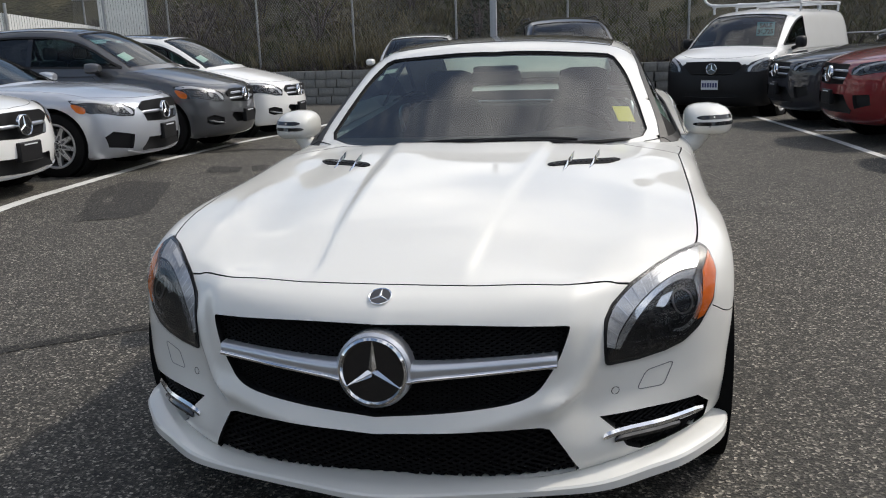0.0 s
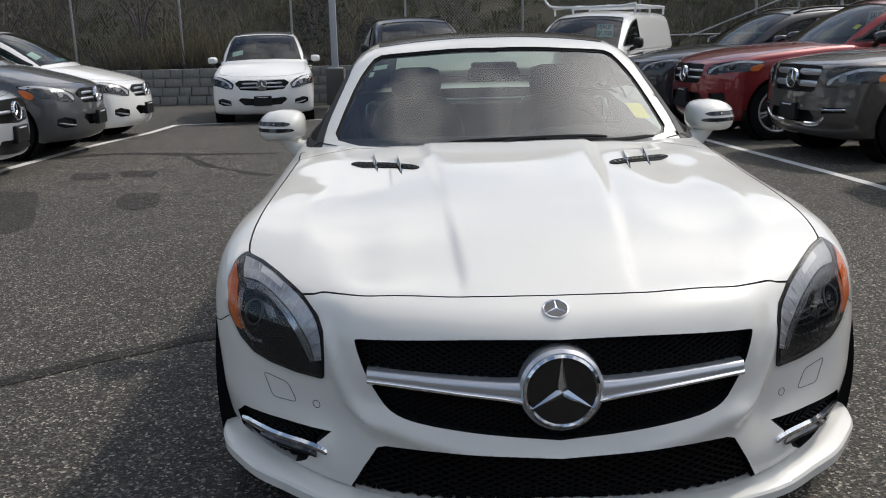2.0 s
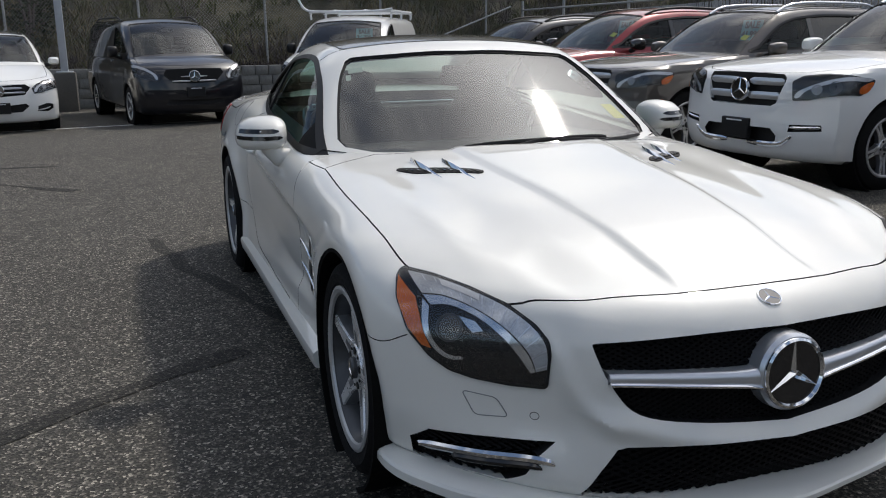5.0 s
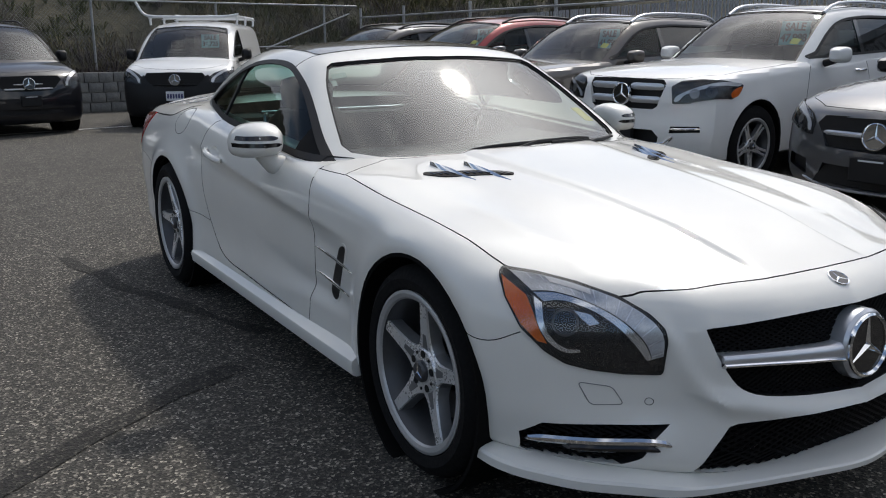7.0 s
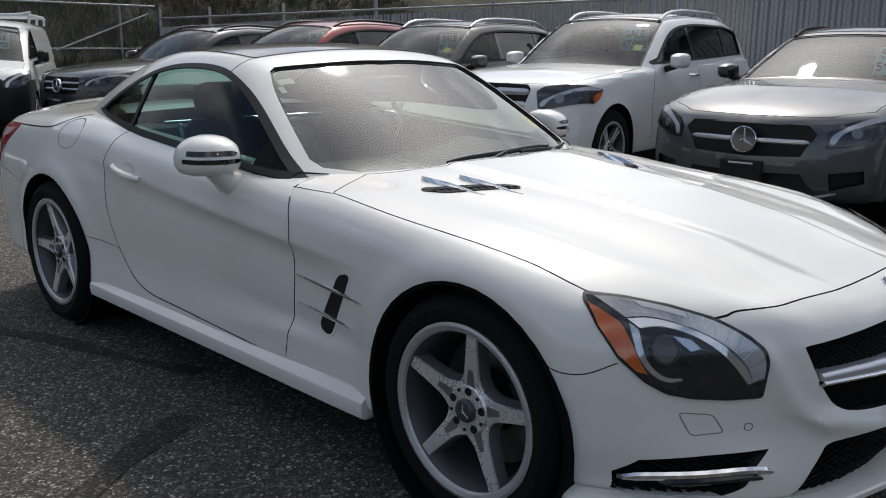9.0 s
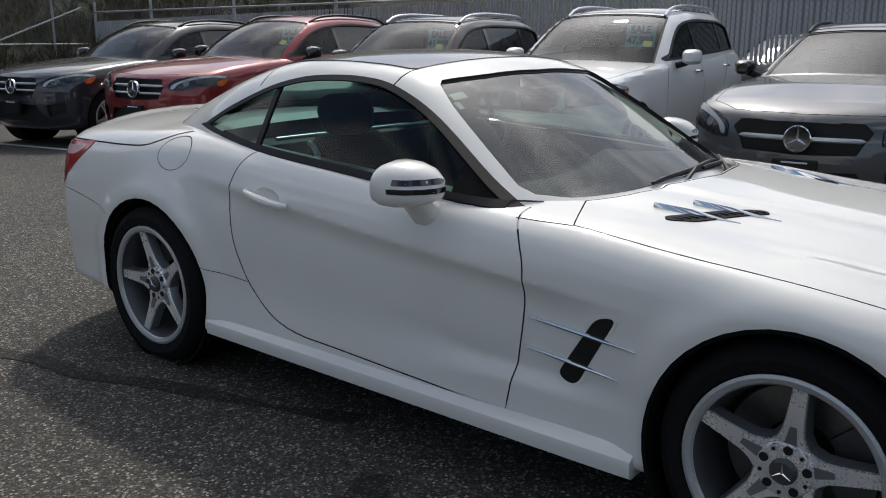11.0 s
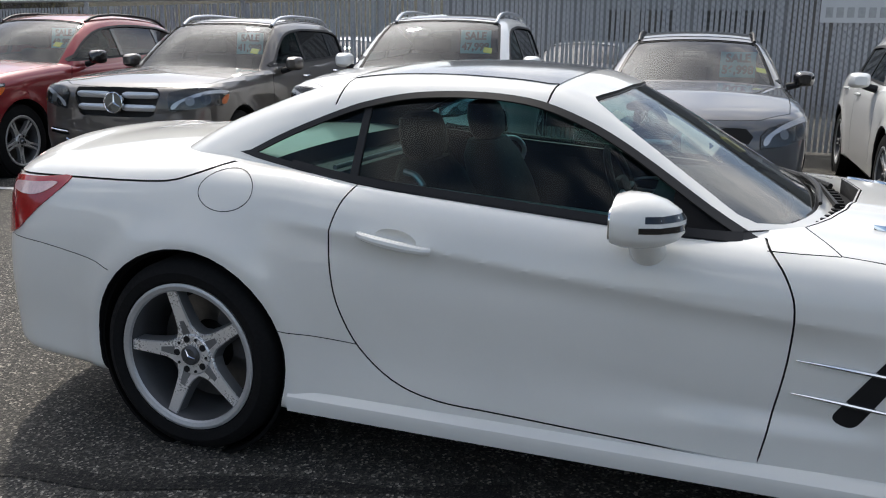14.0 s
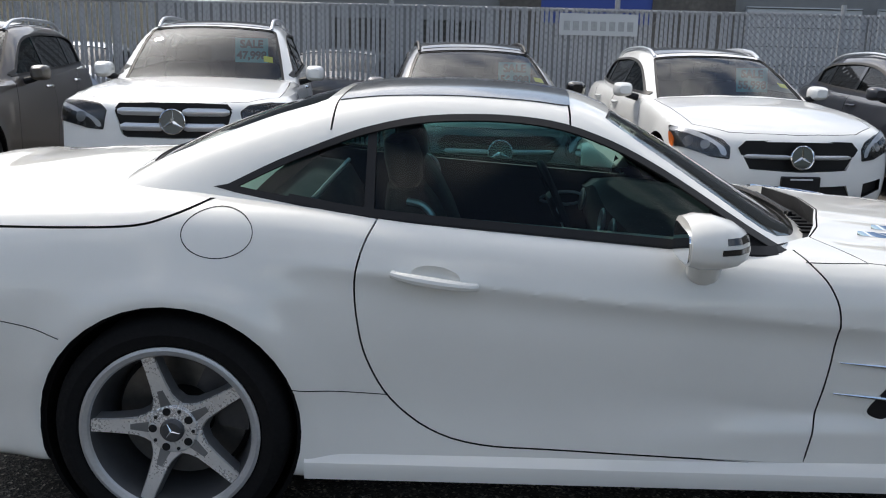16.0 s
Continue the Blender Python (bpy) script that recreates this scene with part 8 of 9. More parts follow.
def strip(name, line, w, mt, label, cat="marking", lift=0.004, rag=0.0):
    """A painted or sealed band along a line on the ground."""
    P = [Vector(p) for p in line]
    q = []
    for a, b in zip(P, P[1:]):
        k = max(1, int((b - a).length / 0.25))
        q += [a + (b - a) * i / k for i in range(k)]
    q.append(P[-1])
    bm = bmesh.new()
    rows = []
    for i, p in enumerate(q):
        d = (q[min(i + 1, len(q) - 1)] - q[max(i - 1, 0)]).normalized()
        e = Vector((-d.y, d.x)) * w / 2
        j = rag * (noise.noise((p.x * 3, p.y * 3, w)) )
        k = rag * (noise.noise((p.x * 3, p.y * 3, 9.0)))
        a, b = p + e * (1 + j), p - e * (1 + k)
        rows.append([(a.x, a.y, ground_z(a.y, a.x) + lift), (b.x, b.y, ground_z(b.y, b.x) + lift)])
    shell_grid(bm, rows, False)
    bmesh.ops.recalc_face_normals(bm, faces=bm.faces[:])
    if bm.faces[:][0].normal.z < 0:
        bmesh.ops.reverse_faces(bm, faces=bm.faces[:])
    return part(name, mesh_of(bm), mt, None, label, cat, kind="structure")


strip("line_1", [(-4.15, 1.5), (-4.55, 4.0), (-4.86, 6.6), (-4.86, 8.7), (-4.90, 13.15)], 0.125, M_LINE, "worn white parking line on asphalt", rag=0.15)
strip("line_2", [(3.40, -6.0), (3.42, 3.0), (3.36, 5.0), (3.12, 9.0), (2.72, 13.4)], 0.10, M_LINE, "worn white parking line on asphalt", rag=0.15)
strip("line_3", [(-4.90, 13.15), (-3.75, 13.36), (-1.7, 13.75), (1.6, 14.4)], 0.11, M_LINE, "worn white parking line on asphalt", rag=0.15)
strip("line_4", [(3.15, 10.35), (7.6, 10.75)], 0.09, M_LINE, "worn white stall line on asphalt", rag=0.15)
strip("crack_1", spline([(-2.6, -0.1), (-2.0, 0.55), (-1.45, 0.95), (-1.05, 1.17)], 6), 0.10, M_CRACK, "dark sealed crack in asphalt", "crack", 0.003, 0.9)
strip("crack_4", spline([(-1.36, 3.55), (-1.26, 3.05), (-1.13, 2.50), (-0.95, 1.95), (-0.80, 1.50)], 6), 0.085, M_CRACK, "dark sealed crack in asphalt", "crack", 0.003, 1.3)
strip("crack_2", spline([(-7.0, 7.0), (-4.94, 7.5), (-4.2, 8.0), (-3.3, 8.15), (-2.2, 8.1)], 6), 0.17, M_CRACK, "dark sealed crack in asphalt", "crack", 0.003, 1.2)
strip("crack_3", spline([(-3.3, 8.0), (-2.9, 7.2), (-2.5, 6.65), (-1.92, 6.05)], 6), 0.11, M_CRACK, "dark sealed crack in asphalt", "crack", 0.003, 1.2)


def stain(name, x, y, rx, ry, turn, label):
    bm = bmesh.new()
    c, s = math.cos(turn), math.sin(turn)
    ring = []
    for k in range(40):
        a = 2 * math.pi * k / 40
        r = 1 + 0.25 * noise.noise((math.cos(a) * 1.3 + x, math.sin(a) * 1.3 + y, 3))
        ring.append((rx * r * math.copysign(abs(math.cos(a)) ** 0.7, math.cos(a)), ry * r * math.copysign(abs(math.sin(a)) ** 0.7, math.sin(a))))
    vs = [bm.verts.new((x + c * p - s * q, y + s * p + c * q, ground_z(y + s * p + c * q, x + c * p - s * q) + 0.004)) for p, q in ring]
    f = bm.faces.new(vs)
    if f.normal.z < 0:
        f.normal_flip()
    part(name, mesh_of(bm), M_SEALED, None, label, "stain", kind="structure")


stain("stain_1", -3.75, 4.15, 0.30, 1.05, 0.36, "dark oil-stained patch on asphalt")
stain("stain_2", -2.80, 4.68, 0.17, 0.45, 0.3, "dark round oil stain on asphalt")
stain("stain_3", -3.75, 6.12, 0.19, 0.26, 0.3, "faint dark oil stain on asphalt")
stain("stain_4", -3.35, 6.38, 0.19, 0.26, 0.3, "faint dark oil stain on asphalt")

# stone retaining wall with split-face blocks
WALL = [(-16.0, 21.4), (-8.3, 20.5), (1.0, 19.4), (9.0, 19.6)]
wall_thing = thing("wall_back", Matrix.Identity(4), "low retaining wall of split-face grey blocks", "wall", kind="structure")


def along(line, s):
    for a, b in zip(line, line[1:]):
        a, b = Vector(a), Vector(b)
        d = (b - a).length
        if s <= d:
            return a + (b - a) * s / d, (b - a).normalized()
        s -= d
    return Vector(line[-1]), (Vector(line[-1]) - Vector(line[-2])).normalized()


def block_mesh(seed, w, h, d):
    """One split-face block with a rough, pillowed front to -y."""
    bm = bmesh.new()
    rnd = random.Random(seed)
    n, k = 5, 4
    rows = []
    for j in range(k):
        row = []
        for i in range(n):
            u, v = i / (n - 1), j / (k - 1)
            e = min(u, 1 - u, 1) * min(v, 1 - v, 1)
            row.append((w * (u - 0.5), -d / 2 - (0.035 * min(1, e * 9) + rnd.uniform(-0.008, 0.012) * (e > 0)), h * v))
        rows.append(row)
    V = shell_grid(bm, rows, False)
    back = [bm.verts.new(p) for p in ((-w / 2, d / 2, 0), (w / 2, d / 2, 0), (w / 2, d / 2, h), (-w / 2, d / 2, h))]
    bm.faces.new((V[0][0], *[v for v in V[0][1:]], back[1], back[0]))
    bm.faces.new((V[-1][-1], *[v for v in V[-1][::-1][1:]], back[3], back[2]))
    bm.faces.new((back[0], back[3], *[V[j][0] for j in range(k - 1, -1, -1)]))
    bm.faces.new((back[2], back[1], *[V[j][-1] for j in range(k)]))
    bmesh.ops.recalc_face_normals(bm, faces=bm.faces[:])
    return mesh_of(bm, "block", 40)


BLOCKS = [block_mesh(i, 0.44 if i % 3 else 0.30, 0.214, 0.3) for i in range(8)]
bm = bmesh.new()
core_rows = []
for s in np.linspace(0, 25.0, 40):
    p, d = along(WALL, s)
    nrm = Vector((-d.y, d.x))
    a, b = p + nrm * 0.05, p + nrm * 0.5
    z = ground_z(p.y)
    core_rows.append([(a.x, a.y, z - 0.1), (a.x, a.y, z + 0.88), (b.x, b.y, z + 0.88), (b.x, b.y, z - 0.1)])
shell_grid(bm, core_rows)
bmesh.ops.recalc_face_normals(bm, faces=bm.faces[:])
part("core", mesh_of(bm), M_JOINTSHADE, wall_thing)
rnd = random.Random(5)
for course in range(4):
    s = 0.2 * course
    while s < 24.6:
        k = rnd.randrange(8)
        w = 0.44 if k % 3 else 0.30
        p, d = along(WALL, s + w / 2)
        ob = new("block", BLOCKS[k])
        ob.parent = wall_thing
        ob.matrix_local = Matrix.Translation((p.x, p.y, ground_z(p.y) + 0.225 * course + 0.002)) @ pose(0, 0, 0, 0, 0, math.degrees(math.atan2(d.y, d.x)) + rnd.uniform(-0.6, 0.6))
        s += w + 0.02
for me in BLOCKS:
    me.materials.append(M_STONE)

# lamp pole on a concrete foot
pole = thing("lamp_post", pose(-2.62, 18.75, ground_z(18.75)), "grey square steel lamp post on a concrete foot", "lamp post")
bm = bmesh.new()
box(bm, -0.22, 0.22, -0.22, 0.22, -0.1, 0.84, 0.03, 2)
part("foot", mesh_of(bm), M_CONCRETE, pole)
bm = bmesh.new()
box(bm, -0.075, 0.075, -0.075, 0.075, 0.86, 8.0, 0.012, 2)
part("shaft", mesh_of(bm), M_POLE, pole)
bm = bmesh.new()
box(bm, -0.17, 0.17, -0.17, 0.17, 0.84, 0.865, 0.004, 1)
part("base_plate", mesh_of(bm), M_POLE, pole)

# chain-link fence behind the wall
FENCE = [(-16.0, 22.0), (-8.3, 21.1), (1.0, 20.0), (8.85, 20.15)]
chain = thing("chain_link_fence", Matrix.Identity(4), "galvanised chain-link fence on posts above the wall", "fence", kind="structure")
bm = bmesh.new()
F0, F1 = 0.50, 2.05
fence_top = curve1([(-16.0, 2.80), (-8.3, 2.62), (-3.0, 2.28), (1.0, 2.20), (8.85, 2.15)])
total = sum((Vector(b) - Vector(a)).length for a, b in zip(FENCE, FENCE[1:]))
post_mesh = mesh_of(tube(bmesh.new(), [(0, 0, -0.6), (0, 0, 2.45)], 0.030, 10), "post")
post_mesh.materials.append(M_GALV)
s = 0.4
while s < total:
    p, d = along(FENCE, s)
    ob = new("post", post_mesh)
    ob.parent = chain
    ob.matrix_local = Matrix.Translation((p.x, p.y, -0.40)) @ Matrix.Diagonal((1, 1, (fence_top(p.x) + 0.40) / 2.45, 1))
    s += 2.95
for nm, z, r in (("top_rail", F1, 0.021), ):
    bm = bmesh.new()
    tube(bm, [(*along(FENCE, q)[0], float(fence_top(along(FENCE, q)[0].x))) for q in np.linspace(0, total, 26)], r, 8)
    part(nm, mesh_of(bm), M_GALV, chain)


def wire_net(line, z0, z1, pitch, r, off=0.0):
    """Diagonal wires over a fence, as thin three-sided bars."""
    L = sum((Vector(b) - Vector(a)).length for a, b in zip(line, line[1:]))
    verts, faces, h = [], [], z1 - z0
    for sg in (1, -1):
        s = -h
        while s < L:
            a, b = max(s, 0), min(s + h, L)
            if b - a > 0.02:
                za, zb = (z0 + (a - s), z0 + (b - s)) if sg > 0 else (z1 - (a - s), z1 - (b - s))
                (pa, da), (pb, db) = along(line, a), along(line, b)
                k = len(verts)
                for p, z in ((pa, za), (pb, zb)):
                    verts.extend([(p.x, p.y + off - r, z), (p.x + r, p.y + off + r, z + r * sg * -1), (p.x - r, p.y + off + r, z + r * sg)])
                faces.extend([(k, k + 1, k + 4, k + 3), (k + 1, k + 2, k + 5, k + 4), (k + 2, k, k + 3, k + 5)])
            s += pitch
    me = bpy.data.meshes.new("wire_mesh")
    me.from_pydata(verts, [], faces)
    return me


net = wire_net(FENCE, F0, F1, 0.078, 0.0018, -0.035)
for v in net.vertices:
    v.co.z = F0 + (v.co.z - F0) * (float(fence_top(v.co.x)) - F0) / (F1 - F0)
part("wire_mesh", net, M_WIRE, chain, kind="stuff")
bm = bmesh.new()
tube(bm, [(8.6, 20.1, 1.95), (6.2, 20.08, 1.05)], 0.021, 8)
part("brace", mesh_of(bm), M_GALV, chain)
bm = bmesh.new()
tube(bm, [(8.7, 20.1, 1.1), (3.4, 20.02, 1.1)], 0.018, 8)
part("middle_rail", mesh_of(bm), M_GALV, chain)

# slatted fence along the row
SL_X, SL0, SL1 = 8.85, 0.03, 1.97
slat_fence = thing("slat_fence", Matrix.Identity(4), "tall chain-link fence filled with grey upright slats", "fence", kind="structure")
bm = bmesh.new()
box(bm, -0.004, 0.004, -0.021, 0.021, 0, SL1 - SL0, 0.0, 1)
slat_me = mesh_of(bm, "slat")
slat_me.materials.append(M_SLAT)
rnd = random.Random(11)
pitch = 0.066
count, rest = 0, bmesh.new()
y = -9.5
while y < 20.0:
    z = SL0 + ground_z(max(y, 0)) * 1.0
    tilt = rnd.uniform(-0.5, 0.5)
    if -7.5 < y < 12.2 and count < 300:
        ob = new("slat", slat_me)
        ob.parent = slat_fence
        ob.matrix_local = pose(SL_X, y, z, tilt, 0, rnd.uniform(-5, 5))
        count += 1
    else:
        box(rest, SL_X - 0.004, SL_X + 0.004, y - 0.021, y + 0.021, z, z + SL1 - SL0)
    y += pitch
part("slats", mesh_of(rest), M_SLAT, slat_fence, kind="stuff")
part("wire_mesh", wire_net([(SL_X - 0.012, -9.5), (SL_X - 0.012, 20.0)], SL0, SL1, 0.085, 0.0020), M_WIRE, slat_fence, kind="stuff")
for y in (-9.4, -6.4, -3.4, -0.4, 2.6, 5.6, 6.3, 8.6, 11.6, 14.6, 17.6, 20.0):
    bm = bmesh.new()
    tube(bm, [(SL_X + 0.05, y, -0.3), (SL_X + 0.05, y, SL1 + 0.12)], 0.035, 10)
    part("post", mesh_of(bm), M_GALV, slat_fence)
for z in (SL1 - 0.02,):
    bm = bmesh.new()
    tube(bm, [(SL_X + 0.03, -9.5, z), (SL_X + 0.03, 4, z - 0.01), (SL_X + 0.03, 20.0, z - 0.1)], 0.021, 8)
    part("top_rail", mesh_of(bm), M_GALV, slat_fence)

# pale slatted fence at the other end of the wall
pale = thing("slat_fence", Matrix.Identity(4), "pale slatted chain-link fence beside the wall", "fence", kind="structure")
bm = bmesh.new()
box(bm, -0.032, 0.032, -0.004, 0.004, 0, 1.0, 0.0, 1)
pale_me = mesh_of(bm, "slat")
pale_me.materials.append(M_SLATW)
PALE = [(-13.0, 20.9), (-14.3, 20.6), (-15.6, 17.0), (-17.0, 6.0)]
s = 0.0
while s < 15:
    p, d = along(PALE, s)
    h = 3.1 if s < 1.3 else 2.1 + 0.11 * s
    ob = new("slat", pale_me)
    ob.parent = pale
    ob.matrix_local = pose(p.x, p.y, ground_z(p.y) + 0.05, 0, 0, math.degrees(math.atan2(d.y, d.x))) @ Matrix.Diagonal((1, 1, h, 1))
    s += 0.075
for s in (0.0, 1.2, 4.2, 7.2, 10.2, 13.2):
    p, d = along(PALE, s)
    bm = bmesh.new()
    tube(bm, [(p.x + 0.06, p.y, -0.4), (p.x + 0.06, p.y, 3.1 if s < 2 else 2.1 + 0.11 * s)], 0.04, 10)
    part("post", mesh_of(bm), M_GALV, pale)

# grassy slope above the wall
def soil(name, cols, scale):
    m, n, l, b = nodes_of(name)
    tc = n.new("ShaderNodeTexCoord")
    a, c = n.new("ShaderNodeTexNoise"), n.new("ShaderNodeTexNoise")
    a.inputs["Scale"].default_value, a.inputs["Detail"].default_value = scale, 8
    c.inputs["Scale"].default_value, c.inputs["Detail"].default_value = scale * 9, 6
    l.new(tc.outputs["Object"], a.inputs["Vector"]), l.new(tc.outputs["Object"], c.inputs["Vector"])
    mx = n.new("ShaderNodeMath")
    mx.operation, mx.inputs[1].default_value = "MULTIPLY_ADD", 0.6
    l.new(c.outputs["Fac"], mx.inputs[0]), l.new(a.outputs["Fac"], mx.inputs[2])
    r = n.new("ShaderNodeValToRGB")
    r.color_ramp.elements[0].position, r.color_ramp.elements[1].position = 0.55, 1.05
    r.color_ramp.elements[0].color, r.color_ramp.elements[1].color = (*cols[0], 1), (*cols[-1], 1)
    for i, cc in enumerate(cols[1:-1]):
        k = r.color_ramp.elements.new(0.55 + 0.5 * (i + 1) / (len(cols) - 1))
        k.color = (*cc, 1)
    l.new(mx.outputs[0], r.inputs["Fac"]), l.new(r.outputs[0], b.inputs["Base Color"])
    b.inputs["Roughness"].default_value = 0.95
    bp = n.new("ShaderNodeBump")
    bp.inputs["Strength"].default_value, bp.inputs["Distance"].default_value = 1.0, 0.05
    l.new(c.outputs["Fac"], bp.inputs["Height"]), l.new(bp.outputs[0], b.inputs["Normal"])
    return m


def leafy(name, c0, c1):
    m, n, l, b = nodes_of(name)
    g = n.new("ShaderNodeNewGeometry")
    r = n.new("ShaderNodeValToRGB")
    r.color_ramp.elements[0].color, r.color_ramp.elements[1].color = (*c0, 1), (*c1, 1)
    l.new(g.outputs["Random Per Island"], r.inputs["Fac"]), l.new(r.outputs[0], b.inputs["Base Color"])
    b.inputs["Roughness"].default_value = 0.85
    b.inputs["Specular IOR Level"].default_value = 0.2
    return m


M_SOIL = soil("dry_slope_soil", [(0.020, 0.018, 0.012), (0.042, 0.040, 0.022), (0.080, 0.070, 0.040)], 0.8)
M_STRAW = leafy("dry_grass", (0.07, 0.062, 0.034), (0.21, 0.18, 0.105))
M_GREENGRASS = leafy("green_grass", (0.035, 0.045, 0.016), (0.11, 0.115, 0.05))
M_SHRUB = leafy("bare_twigs", (0.045, 0.038, 0.036), (0.13, 0.11, 0.105))
M_DARKSHRUB = leafy("dark_evergreen", (0.010, 0.018, 0.009), (0.035, 0.045, 0.022))


def hill_z(x, y):
    base = 20.9 - 0.105 * (x + 8) if x < 9 else 19.1
    t = max(0.0, y - base - 0.2)
    edge_ = 0.42
    z = edge_ + 0.62 * t ** 1.02 - 0.0035 * t * t * (t < 80)
    return min(z, 16.0) + (0.22 * noise.noise((x * 0.35, y * 0.35, 1)) + 0.10 * noise.noise((x * 1.3, y * 1.3, 4))) * min(1, t)


hx = list(np.linspace(-60, -20, 14)) + list(np.linspace(-18, 22, 54)) + list(np.linspace(25, 80, 14))
hy = [0.0, 0.35, 0.8, 1.4, 2.0, 2.8, 3.6, 4.6, 5.8, 7.2, 9, 11, 14, 18, 25, 35, 50]
bm = bmesh.new()
rows = []
for dy in hy:
    row = []
    for x in hx:
        base = (20.9 - 0.105 * (x + 8) if x < 9 else 19.1) - 0.5
        row.append((x, base + dy, hill_z(x, base + dy) if dy > 0 else 0.2))
    rows.append(row)
shell_grid(bm, rows, False)
bmesh.ops.recalc_face_normals(bm, faces=bm.faces[:])
if bm.faces[:][5].normal.z < 0:
    bmesh.ops.reverse_faces(bm, faces=bm.faces[:])
part("hillside", mesh_of(bm, angle=180), M_SOIL, None, "steep slope of dry grass and bare brush", "hillside", kind="structure")


def tufts(name, count, xr, tr, size, blades, mt, label, lean=0.5, width=0.012, seed=1, dens=None):
    """Tufts of narrow blades over the slope, as one mesh."""
    rnd = random.Random(seed)
    verts, faces = [], []
    for _ in range(count):
        x, t = rnd.uniform(*xr), tr[0] + (tr[1] - tr[0]) * rnd.random() ** 1.4
        if dens and noise.noise((x * 0.22 + seed, t * 0.3, seed)) < dens:
            continue
        y = (20.9 - 0.105 * (x + 8) if x < 9 else 19.1) - 0.1 + t
        z = hill_z(x, y)
        sc = size * rnd.uniform(0.5, 1.4)
        for _ in range(blades):
            a, ln = rnd.uniform(0, 6.283), sc * rnd.uniform(0.5, 1.1)
            r0 = rnd.uniform(0, 0.12) * sc * 2
            bx, by = x + math.cos(a) * r0, y + math.sin(a) * r0
            dx, dy = math.cos(a) * ln * lean * rnd.uniform(0.3, 1.2), math.sin(a) * ln * lean * rnd.uniform(0.3, 1.2)
            q = rnd.uniform(0, 6.283)
            wx, wy = math.cos(q) * width * rnd.uniform(0.6, 1.4), math.sin(q) * width
            k = len(verts)
            verts += [(bx - wx, by - wy, z - 0.03), (bx + wx, by + wy, z - 0.03), (bx + dx * 0.5 + wx * 0.7, by + dy * 0.5 + wy * 0.7, z + ln * 0.62), (bx + dx * 0.5 - wx * 0.7, by + dy * 0.5 - wy * 0.7, z + ln * 0.62), (bx + dx, by + dy, z + ln * (1 - 0.35 * lean))]
            faces += [(k, k + 1, k + 2, k + 3), (k + 3, k + 2, k + 4)]
    me = bpy.data.meshes.new(name)
    me.from_pydata(verts, [], faces)
    return part(name, me, mt, None, label, "vegetation", kind="stuff")


tufts("dry_grass", 5200, (-17, 20), (0.2, 9), 0.42, 9, M_STRAW, "tufts of dry straw-coloured grass on the slope", 0.9, 0.014, 3, -0.05)
tufts("green_grass", 4200, (-17, 20), (0.2, 9), 0.34, 9, M_GREENGRASS, "patches of dull green grass on the slope", 0.9, 0.016, 8, -0.1)
tufts("bare_brush", 1500, (-17, 20), (0.6, 9), 0.95, 14, M_SHRUB, "grey-brown bare brush on the slope", 0.9, 0.010, 21, 0.05)
tufts("tall_straw", 60, (-9, -5), (0.3, 1.2), 1.1, 16, M_STRAW, "tall dry stalks beside the fence", 0.45, 0.010, 31)
tufts("low_shrubs", 500, (-17, 20), (0.1, 0.9), 0.38, 22, M_SHRUB, "low grey shrubs along the wall", 1.3, 0.016, 41, 0.0)


# dark evergreen bush behind the fence
def bush(name, x, y, r, h, seed, mt, label, leaf=0.022):
    rnd = random.Random(seed)
    b = thing(name, pose(x, y, hill_z(x, y)), label, "bush")
    for k in range(5):
        bm = bmesh.new()
        a = k * 1.256
        tube(bm, [(0, 0, -0.1), (0.2 * r * math.cos(a), 0.2 * r * math.sin(a), h * 0.4), (0.6 * r * math.cos(a), 0.6 * r * math.sin(a), h * 0.8)], [0.04, 0.03, 0.012], 6)
        part("stem", mesh_of(bm), M_SHRUB, b)
    verts, faces = [], []
    for _ in range(2600):
        u, v, w = rnd.uniform(-1, 1), rnd.uniform(-1, 1), rnd.random() ** 0.8
        if u * u + v * v > 1 - w * 0.75:
            continue
        if noise.noise((u * 2.2, v * 2.2, w * 3 + seed)) < -0.22:
            continue
        px, py, pz = u * r, v * r, w * h
        q, ln = rnd.uniform(0, 6.283), rnd.uniform(0.08, 0.2)
        d = Vector((math.cos(q), math.sin(q), rnd.uniform(0.1, 1.2))).normalized() * ln
        e = Vector((-d.y, d.x, rnd.uniform(-0.05, 0.05))).normalized() * leaf
        k = len(verts)
        p = Vector((px, py, pz))
        verts += [tuple(p), tuple(p + d * 0.5 + e), tuple(p + d), tuple(p + d * 0.5 - e)]
        faces.append((k, k + 1, k + 2, k + 3))
    me = bpy.data.meshes.new("foliage")
    me.from_pydata(verts, [], faces)
    part("foliage", me, mt, b)


bush("evergreen_bush", -3.45, 21.5, 0.62, 2.3, 3, M_DARKSHRUB, "dark evergreen bush behind the chain-link fence", 0.055)
bush("evergreen_bush", -3.2, 22.2, 0.7, 2.2, 4, M_DARKSHRUB, "dark evergreen bush behind the chain-link fence", 0.055)
bush("bare_bush", -8.4, 22.6, 1.3, 1.7, 5, M_SHRUB, "bare grey bush on the slope")
bush("bare_bush", -12.2, 22.6, 1.2, 1.5, 6, M_SHRUB, "bare grey bush on the slope")
bush("bare_bush", -5.8, 23.6, 1.3, 1.7, 7, M_SHRUB, "bare grey bush on the slope")
bush("bare_bush", 4.2, 22.6, 1.2, 1.5, 8, M_SHRUB, "bare grey bush on the slope")

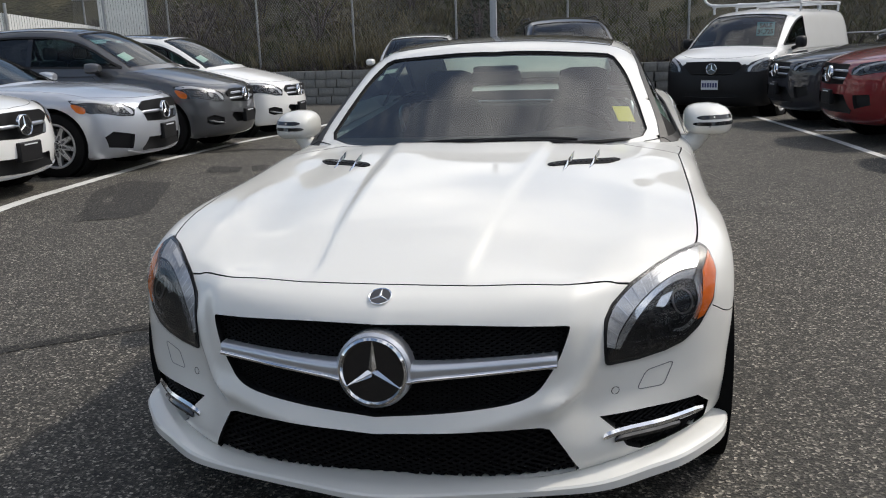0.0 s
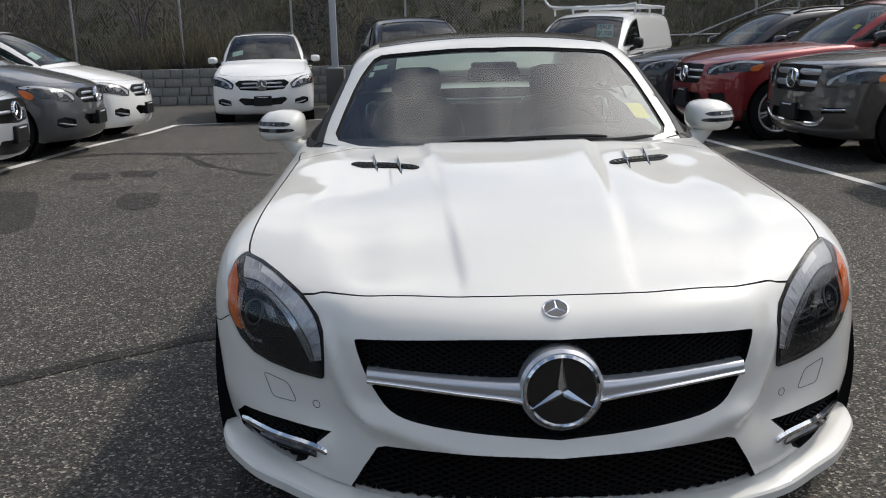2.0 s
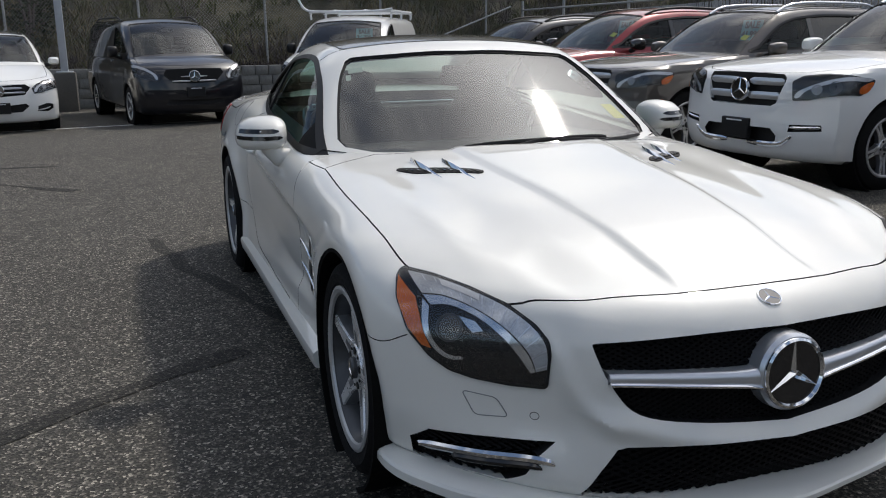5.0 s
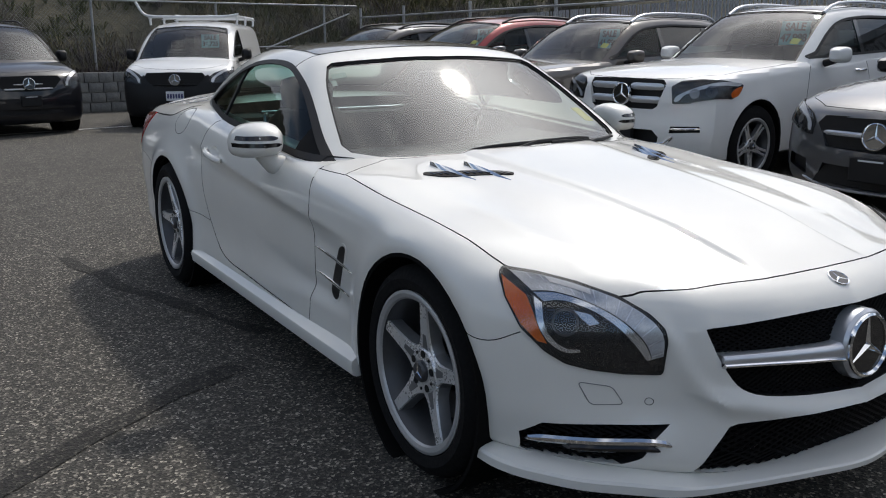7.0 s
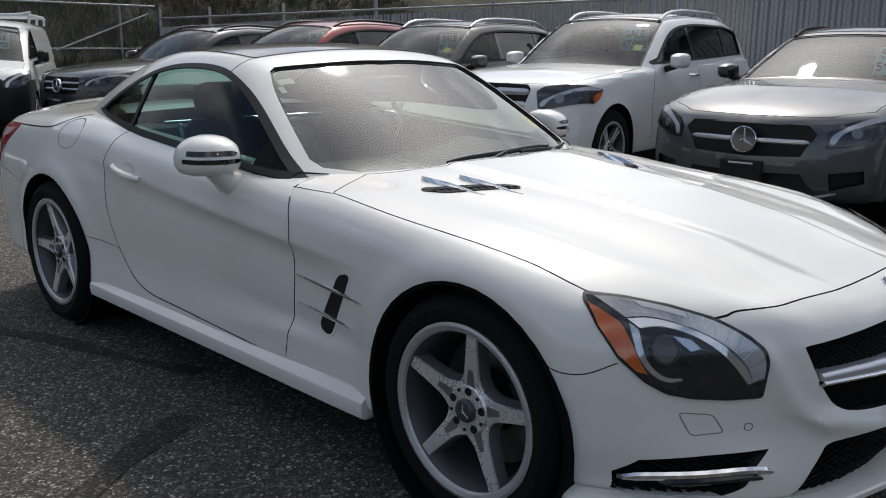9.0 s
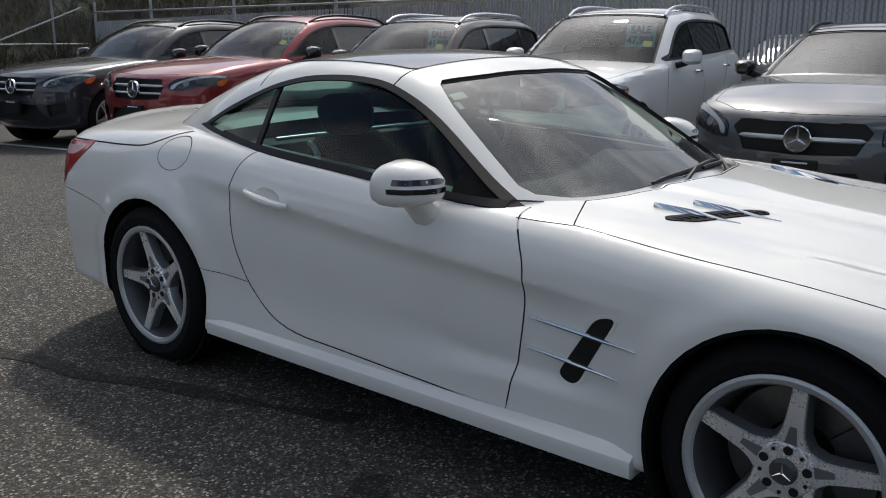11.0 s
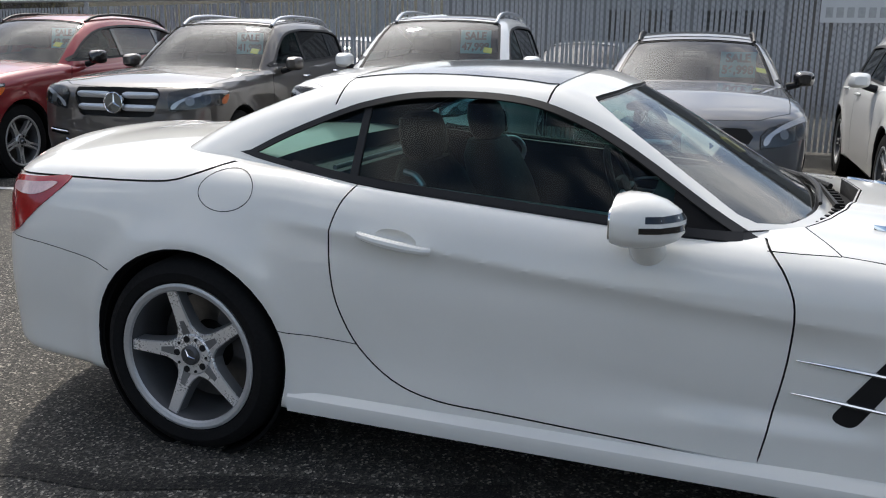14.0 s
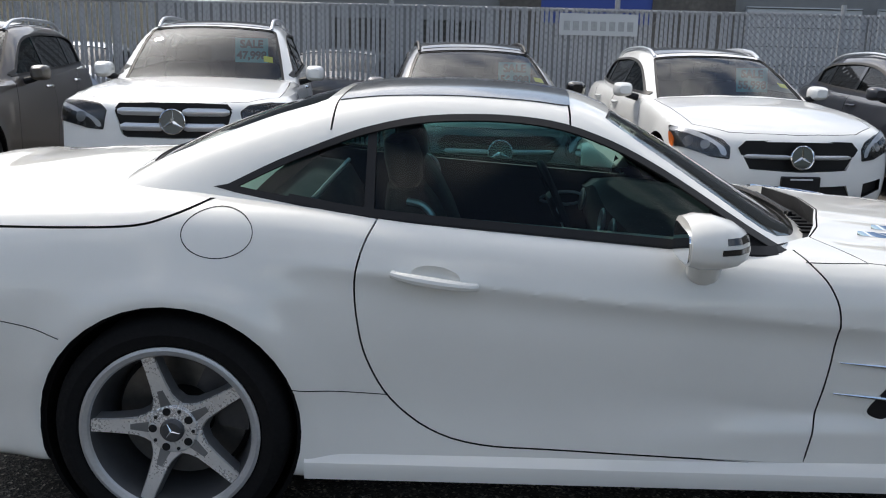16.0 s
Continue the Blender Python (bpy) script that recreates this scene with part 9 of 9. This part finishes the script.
# ladder rack on the white van
rack = thing("ladder_rack", white_van.matrix_world.copy(), "white steel ladder rack on the van roof", "roof rack")
M_RACK = plain("white_rack_enamel", (0.72, 0.73, 0.74), 0.4, grain=0.08)
for y in (1.15, 2.3, 3.5):
    bm = bmesh.new()
    tube(bm, spline([(-0.80, y, 1.80), (-0.80, y, 1.91), (-0.70, y, 1.95), (0.70, y, 1.95), (0.80, y, 1.91), (0.80, y, 1.80)], 4), 0.022, 8)
    part("hoop", mesh_of(bm), M_RACK, rack)
for x in (-0.78, -0.3, 0.3, 0.78):
    bm = bmesh.new()
    tube(bm, [(x, 1.0, 1.97), (x, 3.7, 1.97)], 0.018, 8)
    part("rail", mesh_of(bm), M_RACK, rack)
bm = bmesh.new()
tube(bm, spline([(-1.02, 1.0, 2.22), (-0.86, 1.0, 1.99), (-0.5, 0.98, 1.95), (0.5, 0.98, 1.95), (0.86, 1.0, 1.99)], 5), 0.024, 8)
part("front_hoop", mesh_of(bm), M_RACK, rack)

# building behind the slatted fence
M_CLAD = plain("grey_metal_cladding", (0.20, 0.205, 0.21), 0.6, grain=0.1, scale=6)
M_BLUE = plain("blue_sign_panel", (0.03, 0.07, 0.32), 0.5, grain=0.06)
M_DARKWIN = plain("dark_window", (0.02, 0.022, 0.025), 0.1, coat=0.4)
M_BRICKY = plain("dark_stone_facing", (0.12, 0.11, 0.10), 0.9, grain=0.6, scale=9, bump=0.8)
M_SIGN = plain("pale_sign_board", (0.55, 0.57, 0.58), 0.6, grain=0.05)
bld = thing("building", Matrix.Identity(4), "low grey commercial building with a blue band behind the fence", "building")
bm = bmesh.new()
box(bm, 19.0, 28.0, -14, 9.0, -0.5, 5.2)
part("wall", mesh_of(bm), M_CLAD, bld)
bm = bmesh.new()
box(bm, 18.6, 28.4, -14.4, 9.4, 5.2, 5.5)
part("roof", mesh_of(bm), M_GALV, bld)
bm = bmesh.new()
box(bm, 18.9, 18.99, -3.1, -0.4, 2.1, 3.0)
part("blue_band", mesh_of(bm), M_BLUE, bld)
for y0, y1 in ((-5.1, -3.1), (-0.4, 0.6)):
    bm = bmesh.new()
    box(bm, 18.85, 18.99, y0, y1, -0.4, 3.2)
    part("stone_pier", mesh_of(bm), M_BRICKY, bld)
for y0, y1 in ((-8.2, -5.4), (-11.6, -8.6)):
    bm = bmesh.new()
    box(bm, 18.9, 18.99, y0, y1, 0.0, 2.6)
    dr = part("garage_door", mesh_of(bm), M_SIGN, bld)
    for z in np.arange(0.3, 2.6, 0.45):
        bm = bmesh.new()
        box(bm, 18.88, 18.9, y0, y1, z, z + 0.02)
        part("seam", mesh_of(bm), M_JOINTSHADE, dr)
for y0 in (1.0, 3.2):
    bm = bmesh.new()
    box(bm, 18.92, 18.99, y0, y0 + 1.5, 0.6, 2.1)
    part("window", mesh_of(bm), M_DARKWIN, bld)

sign = thing("hanging_sign", pose(SL_X - 0.03, -0.15, 0), "pale sign board on the slatted fence", "sign")
bm = bmesh.new()
box(bm, 0, 0.01, -0.52, 0.52, 1.62, 1.90)
part("board", mesh_of(bm), M_SIGN, sign)
for i in range(8):
    bm = bmesh.new()
    yb = 0.42 - 0.12 * i
    box(bm, -0.006, 0, yb - 0.04, yb + 0.04, 1.68, 1.80)
    part("lettering_bar", mesh_of(bm), M_GALV, sign)

# cars on the far side of the slatted fence
FAR = "cars behind the slatted fence"
for x, y, h, p, lb in ((12.5, 7.5, 95, M_SILVER, "silver saloon behind the slatted fence"), (12.5, 3.2, 85, M_GREY, "dark grey saloon behind the slatted fence"), (12.7, -2.5, 88, M_WHITE2, "white saloon behind the slatted fence"), (12.5, 10.4, 92, M_WHITE2, "white saloon behind the slatted fence")):
    generic_car("saloon", "sedan", SEDAN, p, pose(x, y, -0.05, 0, 0, h), lb, group=FAR, wheels=TWIN)

# plain unseen blocks, added behind the walk to close the lot and darken low reflections
M_BACKDROP = plain("weathered_grey_wall", (0.07, 0.072, 0.070), 0.85, grain=0.4, scale=3)
for x0, x1, y0, y1, h in ((-45, 45, -42, -34, 7.5), (-48, -40, -34, 30, 4.5)):
    bm = bmesh.new()
    box(bm, x0, x1, y0, y1, -0.5, h)
    part("backdrop", mesh_of(bm), M_BACKDROP, None, "plain low grey building closing the lot", "backdrop", kind="structure")
